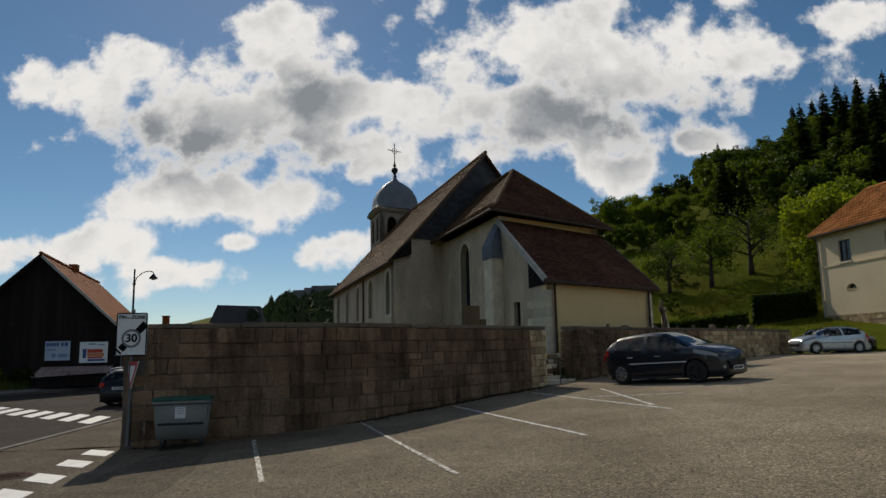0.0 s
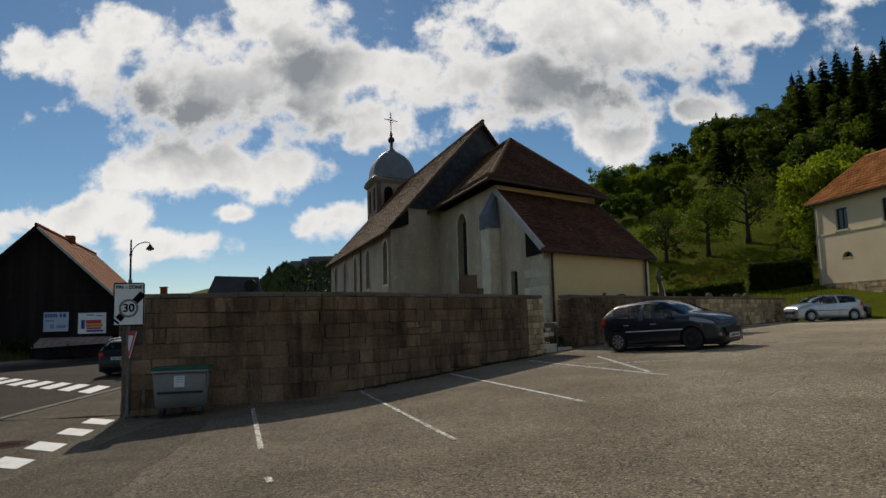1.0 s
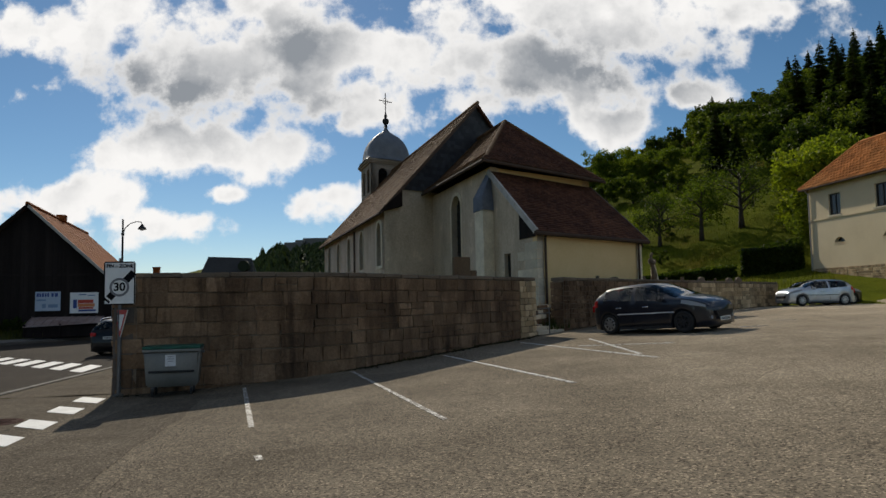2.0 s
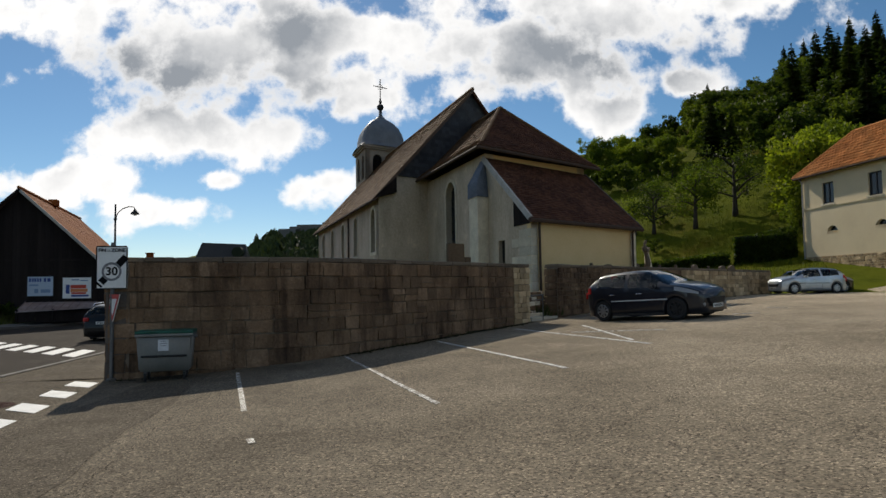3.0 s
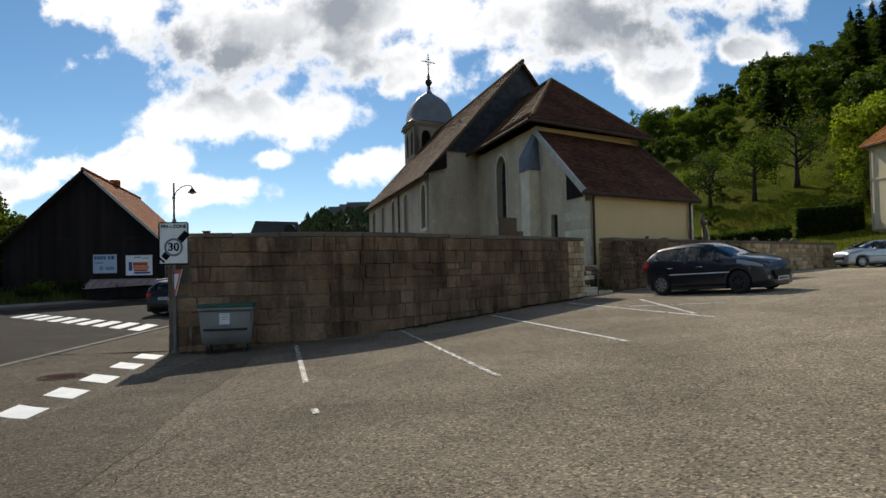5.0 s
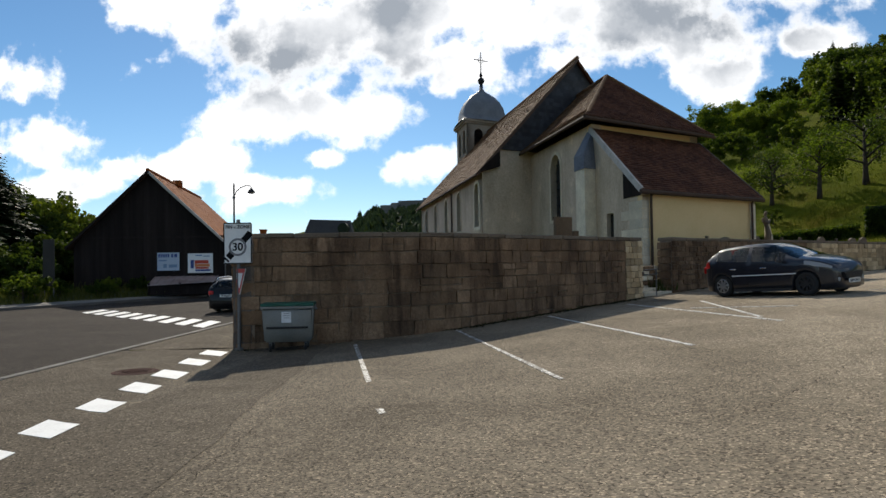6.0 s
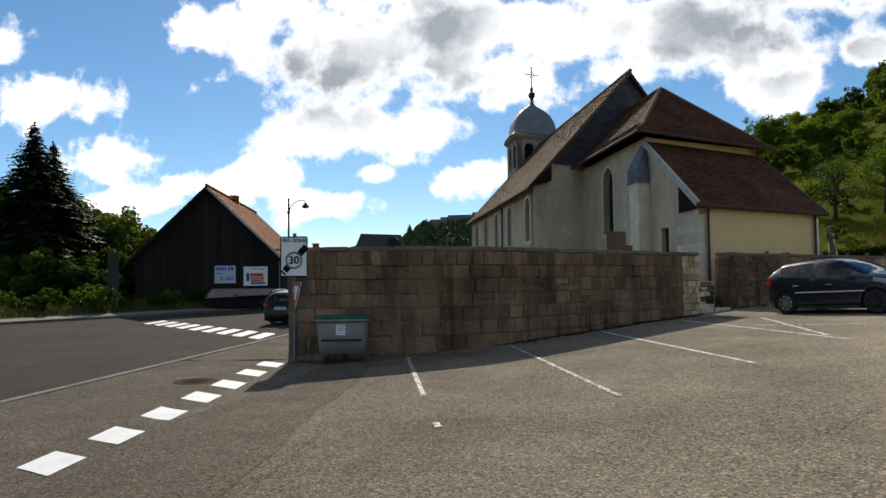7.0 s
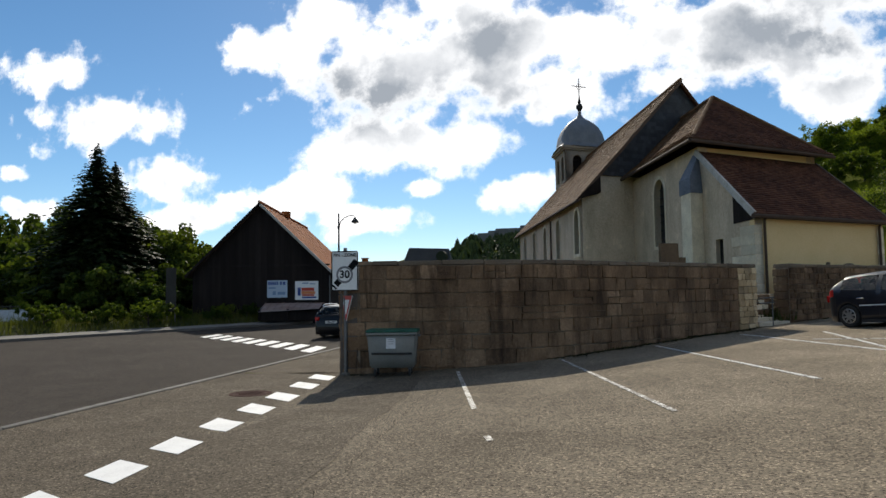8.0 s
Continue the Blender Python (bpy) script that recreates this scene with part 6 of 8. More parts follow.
def car(name, label, x, y, rz, spec, paint, group="", roof_rails=False, z=None, tilt=0.0):
    z = gz(x, y) if z is None else z
    c = root(name, x, y, z, label, "car", group)
    c.matrix_basis = pose(x, y, z, 0, 0, rz) @ pose(0, 0, 0, tilt[0], tilt[1], 0) if tilt else pose(x, y, z, 0, 0, rz)
    S = spec
    half = S["L"] / 2
    xs = set()
    k = -half
    while k <= half + 1e-6:
        xs.add(round(k, 3))
        k += 0.09
    for a in (*S["side"], *S["screen"], *S["rear"], *S["head"], *S["tail"], *(p for q in S["pillars"] for p in q)):
        xs.add(round(a, 3))
    for ax in S["axles"]:
        for q in (-0.37, -0.355, -0.3, -0.2, -0.1, 0, 0.1, 0.2, 0.3, 0.355, 0.37):
            xs.add(round(ax + q, 3))
    xs = sorted(v for v in xs if abs(v) <= half)
    ra = S["r"] + 0.045

    def sill(x):
        zb = 0.15 + 0.03 * smooth01((abs(x) - half + 0.5) / 0.5)
        for ax in S["axles"]:
            d = abs(x - ax)
            if d < ra:
                zb = max(zb, S["r"] + math.sqrt(ra * ra - d * d))
        return zb

    def section(x):
        top, belt, w = curve_at(S["top"], x), curve_at(S["belt"], x), curve_at(S["wide"], x)
        belt = min(belt, top - 0.015)
        g = max(0.0, min(1.0, (top - belt) / 0.42))
        wr = w * (1 - 0.26 * g) - 0.03
        zb = sill(x)
        flare = 0.012 if zb > 0.3 else 0.0
        z3 = max(zb + 0.03, min(0.62, belt - 0.08))
        return [(w * 0.6, min(0.2, zb)), (w * 0.965, zb), (w * 0.99 + flare, zb + (z3 - zb) * 0.4), (w + flare, z3), (w * 0.995, z3 + (belt - z3) * 0.55), (w * 0.968, belt),
                (wr + (w * 0.968 - wr) * 0.48, belt + (top - belt) * 0.47), (wr, top - 0.055 - 0.03 * g), (wr * 0.90, top - 0.018), (wr * 0.55, top - 0.002), (0.0, top + 0.008)]
    secs = [section(x) for x in xs]
    n = len(secs[0])
    bins = {}

    def kind(xm, j, sd):
        if S["screen"][0] < xm < S["screen"][1] and j >= 7:
            return ("windscreen", 0)
        if S["rear"][0] < xm < S["rear"][1] and j >= 7:
            return ("rear_window", 0)
        if S["side"][0] < xm < S["side"][1] and j in (5, 6):
            for a, b in S["pillars"]:
                if a < xm < b:
                    return ("body", 0)
            idx = sum(1 for a, b in S["pillars"] if xm < a)
            return ("side_window", sd * 10 + idx)
        if S["head"][0] < xm < S["head"][1] and j in (4,):
            return ("headlight", sd)
        if S["tail"][0] < xm < S["tail"][1] and j in (4,):
            return ("tail_light", sd)
        return ("body", 0)
    pts = {}
    for i, xv in enumerate(xs):
        for j, (yy, zz) in enumerate(secs[i]):
            pts[i, j, 1], pts[i, j, -1] = (xv, yy, zz), (xv, -yy, zz)
    for i in range(len(xs) - 1):
        xm = (xs[i] + xs[i + 1]) / 2
        for j in range(n - 1):
            for sd in (1, -1):
                key = kind(xm, j, sd)
                q = [(i, j, sd), (i + 1, j, sd), (i + 1, j + 1, sd), (i, j + 1, sd)]
                bins.setdefault(key, []).append(q)
    mats = {"body": paint, "windscreen": M_CARGLASS, "rear_window": M_CARGLASS, "side_window": M_CARGLASS, "headlight": M_LAMP, "tail_light": M_TAIL}
    for key, quads in bins.items():
        bm = bmesh.new()
        vs = {}

        def vert(k):
            p = tuple(round(a, 5) for a in pts[k])
            if p not in vs:
                vs[p] = bm.verts.new(p)
            return vs[p]
        for q in quads:
            f = []
            for k in q:
                v = vert(k)
                if v not in f:
                    f.append(v)
            if len(f) > 2:
                try:
                    bm.faces.new(f)
                except ValueError:
                    pass
        if key[0] == "body":
            for i in (0, len(xs) - 1):
                loop = []
                for k in [(i, j, 1) for j in range(n)] + [(i, j, -1) for j in range(n - 2, -1, -1)]:
                    v = vert(k)
                    if v not in loop:
                        loop.append(v)
                bm.faces.new(loop)
        local_part(key[0], bm, mats[key[0]], c, smooth=True)
    # underbody, lower trim, bumpers
    bm = bmesh.new()
    box(bm, (0, 0, 0.32), (S["L"] - 0.4, 1.3, 0.38))
    local_part("underbody", bm, M_TRIM, c)
    for sd in (1, -1):
        bm = bmesh.new()
        w = curve_at(S["wide"], 0) * 0.985
        box(bm, ((S["axles"][0] + S["axles"][1]) / 2, sd * w, 0.19), (S["axles"][0] - S["axles"][1] - 0.75, 0.03, 0.07))
        local_part("sill_trim", bm, M_TRIM, c)
        bm = bmesh.new()
        w = curve_at(S["wide"], 0) + 0.004
        box(bm, (0.02, sd * w, 0.6), (1.95, 0.012, 0.03))
        local_part("side_moulding", bm, M_MOULD if name == "parked_hatchback" else M_TRIM, c)
        for hx in (-0.92, 0.05):
            bm = bmesh.new()
            box(bm, (hx, sd * (curve_at(S["wide"], hx) + 0.002), 0.79), (0.19, 0.035, 0.03))
            bevel_all(bm, 0.008)
            local_part("door_handle", bm, paint if name == "black_hatchback" else M_CHROME, c)
        bm = bmesh.new()
        box(bm, (0.62, sd * (curve_at(S["wide"], 0.6) + 0.09), 0.98), (0.12, 0.2, 0.14))
        bmesh.ops.bevel(bm, geom=bm.edges[:], offset=0.045, segments=2, affect="EDGES")
        mi = local_part("wing_mirror", bm, paint, c, smooth=True)
        bm = bmesh.new()
        box(bm, (0.555, sd * (curve_at(S["wide"], 0.6) + 0.09), 0.98), (0.01, 0.15, 0.1))
        local_part("mirror_glass", bm, M_CHROME, mi)
        for hx in [p for q in S["pillars"] for p in q[:1]]:
            bm = bmesh.new()
            tube(bm, [(hx + 0.05, sd * (curve_at(S["wide"], hx) + 0.001), 0.26), (hx + 0.06, sd * (curve_at(S["wide"], hx) + 0.003), 0.62), (hx + 0.05, sd * (curve_at(S["wide"], hx) * 0.975), 0.93)], 0.004, 4)
            local_part("door_gap", bm, M_TRIM, c)
        if roof_rails:
            bm = bmesh.new()
            tube(bm, [(-1.75, sd * 0.6, 1.40), (-1.6, sd * 0.61, 1.49), (-0.6, sd * 0.62, 1.525), (0.1, sd * 0.61, 1.49), (0.25, sd * 0.6, 1.42)], 0.016, 6)
            local_part("roof_rail", bm, M_CHROME, c)
            bm = bmesh.new()
            pl = [(xx, sd * (curve_at(S["wide"], xx) * 0.97 + 0.004), curve_at(S["belt"], xx) + 0.004) for xx in (-1.9, -1.4, -0.9, -0.4, 0.1, 0.6, 0.85)]
            tube(bm, pl, 0.011, 5)
            local_part("window_trim", bm, M_CHROME, c)
    # grille, plates, fog lamps
    bm = bmesh.new()
    slab_pts = [(-0.36, 0.42), (0.36, 0.42), (0.44, 0.57), (-0.44, 0.57)]
    f = [bm.verts.new((half + 0.012, a, b)) for a, b in slab_pts]
    g = [bm.verts.new((half - 0.1, a, b)) for a, b in slab_pts]
    bm.faces.new(f)
    for i in range(4):
        bm.faces.new((f[i], g[i], g[(i + 1) % 4], f[(i + 1) % 4]))
    gr = local_part("grille", bm, M_TRIM, c, "dark lower grille")
    bm = bmesh.new()
    for k in range(3):
        box(bm, (half + 0.016, 0, 0.45 + k * 0.045), (0.012, 0.72, 0.01))
    local_part("grille_bar", bm, M_SHADED_RIM_BAR, gr)
    for sx, zz in ((half + 0.014, 0.34), (-half - 0.012, 0.72 if roof_rails else 0.45)):
        bm = bmesh.new()
        box(bm, (sx, 0, zz), (0.012, 0.52, 0.11))
        pl = local_part("number_plate", bm, M_PLATE, c)
        bm = bmesh.new()
        sgn = 1 if sx > 0 else -1
        for k in range(7):
            box(bm, (sx + sgn * 0.008, -0.19 + k * 0.063, zz), (0.003, 0.036, 0.066))
        local_part("plate_bars", bm, M_BLACK, pl)
    for sd in (1, -1):
        bm = bmesh.new()
        box(bm, (-half + 0.03, sd * (curve_at(S["wide"], -half) - 0.02), 0.86 if roof_rails else 0.8), (0.12, 0.2, 0.2 if not roof_rails else 0.15))
        bevel_all(bm, 0.03, 2)
        local_part("rear_lamp", bm, M_TAIL, c)
        bm = bmesh.new()
        lathe(bm, (half - 0.09, sd * 0.56, 0.40), ((0.0, 0.03), (0.05, 0.03), (0.06, 0.0)), 12, Matrix.Rotation(radians(90), 3, "Y"))
        local_part("fog_lamp", bm, M_LAMP, c)
    bm = bmesh.new()
    tube(bm, [(S["screen"][1] - 0.04, 0.55, 1.02), (S["screen"][1] - 0.22, 0.05, 1.09)], 0.01, 5)
    tube(bm, [(S["screen"][1] - 0.04, -0.1, 1.03), (S["screen"][1] - 0.22, -0.6, 1.07)], 0.01, 5)
    local_part("wiper", bm, M_TRIM, c)
    # inside: dashboard and seats
    bm = bmesh.new()
    box(bm, (0.8, 0, 0.82), (0.45, 1.35, 0.18))
    bevel_all(bm, 0.05, 2)
    local_part("dashboard", bm, M_SEAT, c)
    bm = bmesh.new()
    box(bm, (0, 0, 0.5), (S["L"] - 1.2, 1.5, 0.1))
    local_part("floor_pan", bm, M_SEAT, c)
    for sx in (0.05, -0.85):
        for sd in (0.36, -0.36):
            bm = bmesh.new()
            box(bm, (sx + 0.15, sd, 0.65), (0.5, 0.5, 0.2))
            box(bm, (sx - 0.15, sd, 0.9), (0.14, 0.48, 0.55), Matrix.Rotation(radians(-14), 3, "Y"))
            box(bm, (sx - 0.24, sd, 1.24), (0.09, 0.26, 0.17))
            bevel_all(bm, 0.03)
            local_part("seat", bm, M_SEAT, c)
    # wheels
    for ax in S["axles"]:
        for sd in (1, -1):
            w = curve_at(S["wide"], ax) - 0.1
            r = S["r"]
            rot = Matrix.Rotation(radians(-90 * sd), 3, "X")
            bm = bmesh.new()
            lathe(bm, (ax, sd * w, r), ((r - 0.11, -0.085), (r - 0.03, -0.095), (r, -0.07), (r, 0.06), (r - 0.03, 0.09), (r - 0.105, 0.085), (r - 0.12, 0.04)), 28, rot)
            ty = local_part("wheel", bm, M_TYRE, c, smooth=True)
            bm = bmesh.new()
            rr = r - 0.105
            lathe(bm, (ax, sd * w, r), ((rr + 0.005, 0.03), (rr, 0.085), (rr - 0.022, 0.08), (rr - 0.03, 0.035), (0.0, 0.02)), 28, rot)
            local_part("rim_well", bm, M_TRIM, ty)
            bm = bmesh.new()
            lathe(bm, (ax, sd * w, r), ((rr + 0.002, 0.078), (rr - 0.028, 0.088), (rr - 0.03, 0.06)), 28, rot)
            lathe(bm, (ax, sd * w, r), ((0.0, 0.092), (0.05, 0.09), (0.06, 0.05)), 14, rot)
            for k in range(8 if not roof_rails else 5):
                a = k * math.tau / (8 if not roof_rails else 5) + 0.2
                wd = 0.05 if not roof_rails else 0.06
                d = Vector((math.cos(a), 0, math.sin(a)))
                m3 = Matrix((d, Vector((0, 1, 0)), d.cross(Vector((0, 1, 0))))).transposed()
                box(bm, Vector((ax, sd * (w + 0.07), r)) + d * (rr * 0.5), (rr * 0.98, 0.03, wd), m3)
            # parked hatchback: shade on the front wheels put into the rim colour
            local_part("rim", bm, M_SHADED_RIM_BAR if name == "parked_hatchback" and ax > 0 else M_ALLOY, ty)
    return c


slope = math.degrees(math.atan(0.068))
car("parked_hatchback", "dark blue-grey five-door hatchback parked by the wall", 7.3, 20.3, -53, HATCH, car_paint("dark_blue_paint", (0.008, 0.01, 0.017), 0.0, 0.6), tilt=(slope * 0.65, -slope * 0.65))
car("silver_car", "silver five-door hatchback parked at the top", 22.45, 38.3, 184, HATCH, car_paint("silver_paint", (0.42, 0.46, 0.5), 0.6))
car("black_hatchback", "black hatchback parked behind the silver car", 24.75, 41.0, 2, HATCH, car_paint("black_paint", (0.01, 0.01, 0.012)))
car("estate_car", "black estate car with chrome roof rails on the road", -12.75, 30.1, 93, WAGON, car_paint("black_estate_paint", (0.004, 0.004, 0.005), 0.0, 0.35), roof_rails=True)


# ---- plants ----
def leaf_mat(name, dark, light, trans, rough=0.6):
    m = bpy.data.materials.new(name)
    m.use_nodes = True
    nt = m.node_tree
    b = nt.nodes["Principled BSDF"]
    b.inputs["Roughness"].default_value = rough
    b.inputs["Specular IOR Level"].default_value = 0.08
    g = nt.nodes.new("ShaderNodeNewGeometry").outputs["Random Per Island"]
    n = noise_node(nt, 0.5, 3, 0.5)
    s = nt.nodes.new("ShaderNodeMath")
    s.operation = "MULTIPLY_ADD"
    s.inputs[1].default_value = 0.5
    nt.links.new(g, s.inputs[0])
    k = nt.nodes.new("ShaderNodeMath")
    k.operation = "MULTIPLY"
    k.inputs[1].default_value = 0.5
    nt.links.new(n, k.inputs[0])
    nt.links.new(k.outputs[0], s.inputs[2])
    col = ramp(nt, s.outputs[0], [(0.2, dark), (0.8, light)])
    o = nt.nodes.new("ShaderNodeObjectInfo").outputs["Random"]
    col = mix(nt, 1.0, col, ramp(nt, o, [(0.0, (0.55, 0.62, 0.6)), (0.5, (0.95, 0.95, 0.85)), (1.0, (1.6, 1.45, 1.0))]), "MULTIPLY")
    nt.links.new(col, b.inputs["Base Color"])
    t, mx = nt.nodes.new("ShaderNodeBsdfTranslucent"), nt.nodes.new("ShaderNodeMixShader")
    nt.links.new(mix(nt, 1.0, col, (1.3, 1.35, 0.6), "MULTIPLY"), t.inputs[0])
    mx.inputs[0].default_value = trans
    nt.links.new(b.outputs[0], mx.inputs[1])
    nt.links.new(t.outputs[0], mx.inputs[2])
    nt.links.new(mx.outputs[0], nt.nodes["Material Output"].inputs[0])
    return m


M_LEAF = leaf_mat("green_leaf", (0.045, 0.075, 0.012), (0.12, 0.16, 0.025), 0.52)
M_LEAF_BRIGHT = leaf_mat("bright_leaf", (0.08, 0.12, 0.014), (0.17, 0.21, 0.03), 0.55)
M_LEAF_DARK = leaf_mat("dark_leaf", (0.028, 0.048, 0.01), (0.08, 0.11, 0.02), 0.5)
M_LEAF_DEEP = leaf_mat("deep_leaf", (0.032, 0.052, 0.012), (0.088, 0.118, 0.024), 0.42)
M_NEEDLE = leaf_mat("spruce_needle", (0.009, 0.016, 0.008), (0.024, 0.04, 0.016), 0.06)
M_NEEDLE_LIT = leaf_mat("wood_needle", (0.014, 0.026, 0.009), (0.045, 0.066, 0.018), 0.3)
# far woods: distance haze mixed into the leaf colour, bluer and lighter
M_FARWOOD_HAZED = leaf_mat("hazed_wood_leaf", (0.022, 0.036, 0.022), (0.06, 0.085, 0.04), 0.25)
M_BARK = rough_mat("tree_bark", [(0.3, (0.025, 0.02, 0.015)), (0.7, (0.08, 0.065, 0.05))], big=3, small=18, rough=0.95, bump_k=0.8, dist=0.02)
M_BLADE = leaf_mat("grass_blade", (0.06, 0.08, 0.01), (0.15, 0.165, 0.03), 0.4)

M_MOSS = leaf_mat("moss", (0.014, 0.014, 0.008), (0.045, 0.04, 0.018), 0.1)
M_BLADE_DULL = leaf_mat("verge_blade", (0.04, 0.052, 0.014), (0.1, 0.11, 0.035), 0.3)


def leaves_mesh(name, spots, size, rnd, material, flat=0.0, long=1.6):
    """Many small leaf faces, each turned by chance, at the given spots."""
    vs, fs = [], []
    for p in spots:
        a = Vector((rnd.gauss(0, 1), rnd.gauss(0, 1), rnd.gauss(0, 1) * (1 - flat))).normalized()
        b = a.cross(Vector((rnd.gauss(0, 1), rnd.gauss(0, 1), rnd.gauss(0, 1) + flat))).normalized()
        s = size * rnd.uniform(0.6, 1.3)
        a, b = a * s * long / 2, b * s / 2
        q = len(vs)
        vs += [tuple(p - a), tuple(p + b - a * 0.1), tuple(p + a), tuple(p - b - a * 0.1)]
        fs.append((q, q + 1, q + 2, q + 3))
    me = bpy.data.meshes.new(name)
    me.from_pydata(vs, [], fs)
    me.materials.append(material)
    return me


def broadleaf(seed, h, spread, trunk, count, size, material, name="tree", label="", group="", limbs=8):
    """A leafy tree: tapered trunk, forked limbs, and a crown of leaf clumps with gaps between them."""
    rnd = random.Random(seed)
    r = root(name, 0, 0, 0, label, "tree" if name != "bush" else "bush", group)
    bm = bmesh.new()
    lean = Vector((rnd.uniform(-0.06, 0.06), rnd.uniform(-0.06, 0.06), 1))
    tr = h * 0.028 + 0.03
    tube(bm, [lean * 0 - Vector((0, 0, 0.3)), lean * (h * trunk * 0.5), lean * (h * trunk), lean * (h * 0.72)], [tr * 1.35, tr, tr * 0.8, tr * 0.25], 8)
    clumps = [(lean * (h * 0.9), 0.13 * h)]
    for k in range(limbs):
        a = k * 2.4 + rnd.uniform(-0.4, 0.4)
        z0 = h * (trunk + (0.72 - trunk) * k / limbs)
        reach = spread * (0.55 + 0.5 * math.sin(math.pi * (0.2 + 0.7 * k / limbs))) * rnd.uniform(0.7, 1.1)
        p0 = lean * z0
        d = Vector((math.cos(a), math.sin(a), rnd.uniform(0.35, 0.8)))
        p1, p2 = p0 + d * reach * 0.5, p0 + Vector((d.x, d.y, d.z * 0.8)) * reach
        tube(bm, [p0, p1, p2], [tr * 0.45, tr * 0.3, tr * 0.1], 6)
        clumps += [(p1 + Vector((0, 0, 0.05 * h)), 0.1 * h), (p2, 0.13 * h)]
        for j in range(3):
            q = p1.lerp(p2, rnd.uniform(0.1, 0.9)) + Vector((rnd.gauss(0, 1), rnd.gauss(0, 1), rnd.gauss(0.3, 0.7))) * 0.13 * h
            tube(bm, [p1.lerp(p2, 0.3), q], [tr * 0.16, tr * 0.05], 5)
            clumps.append((q, rnd.uniform(0.07, 0.12) * h))
    local_part("trunk", bm, M_BARK, r, smooth=True)
    spots = []
    tot = sum(c[1] ** 2 for c in clumps)
    for c, rad in clumps:
        for _ in range(int(count * rad * rad / tot)):
            d = Vector((rnd.gauss(0, 1), rnd.gauss(0, 1), rnd.gauss(0, 0.8))).normalized() * rad * (0.35 + 0.75 * rnd.random() ** 0.6)
            spots.append(c + d)
    ob = new("crown", leaves_mesh("crown", spots, size, rnd, material))
    ob.parent = r
    return r


def spruce(seed, h, spread, whorls, arms, name="spruce", label="", group="", spray=0.5, material=None):
    """A spruce: straight trunk and tiers of drooping sprays, uneven at the edge."""
    rnd = random.Random(seed)
    r = root(name, 0, 0, 0, label, "tree", group)
    bm = bmesh.new()
    tube(bm, [(0, 0, -0.3), (0, 0, h * 0.5), (0, 0, h * 0.99)], [h * 0.02, h * 0.012, 0.02], 8)
    local_part("trunk", bm, M_BARK, r)
    vs, fs = [], []
    for i in range(whorls):
        t = i / (whorls - 1)
        z = h * (0.06 + 0.92 * t)
        R = spread * (1 - t) ** 0.9 * rnd.uniform(0.74, 1.12) + 0.06
        for k in range(arms):
            a = k * math.tau / arms + rnd.uniform(-0.35, 0.35) + i * 1.3
            ln = R * rnd.uniform(0.65, 1.15)
            za = z + rnd.uniform(-0.6, 0.6) * h / whorls
            d = Vector((math.cos(a), math.sin(a), 0))
            side = Vector((-d.y, d.x, 0))
            droop = rnd.uniform(0.15, 0.4)
            n = max(4, int(ln / spray * 3.0))
            for j in range(n):
                u = (j + 0.6) / n
                p = Vector((0, 0, za)) + d * ln * u + Vector((0, 0, -droop * ln * u * u + 0.08 * ln * u))
                s = spray * (1.1 - 0.5 * u) * rnd.uniform(0.7, 1.2) * (0.14 + 0.86 * (1 - t) ** 0.55)
                for sg in (-1, 1):
                    tip = p + d * s * 0.9 + side * sg * s * 0.9 + Vector((0, 0, -s * rnd.uniform(0.1, 0.6)))
                    m = (p + tip) / 2
                    q = len(vs)
                    w = (tip - p).cross(Vector((0, 0, 1)) + d * rnd.uniform(-0.6, 0.6)).normalized() * s * 0.44
                    vs += [tuple(p), tuple(m + w), tuple(tip), tuple(m - w)]
                    fs.append((q, q + 1, q + 2, q + 3))
    me = bpy.data.meshes.new("crown")
    me.from_pydata(vs, [], fs)
    me.materials.append(material or M_NEEDLE)
    ob = new("crown", me)
    ob.parent = r
    return r


def place(src, x, y, s, turn, sink=0.1, group="", label=""):
    return tagged(copy_thing(src, pose(x, y, gz(x, y) - sink, 0, 0, turn) @ Matrix.Diagonal((s, s, s * 1.0, 1))), label, "", group)


def move(src, x, y, s=1.0, turn=0.0, sink=0.1):
    src.matrix_basis = pose(x, y, gz(x, y) - sink, 0, 0, turn) @ Matrix.Diagonal((s, s, s, 1))


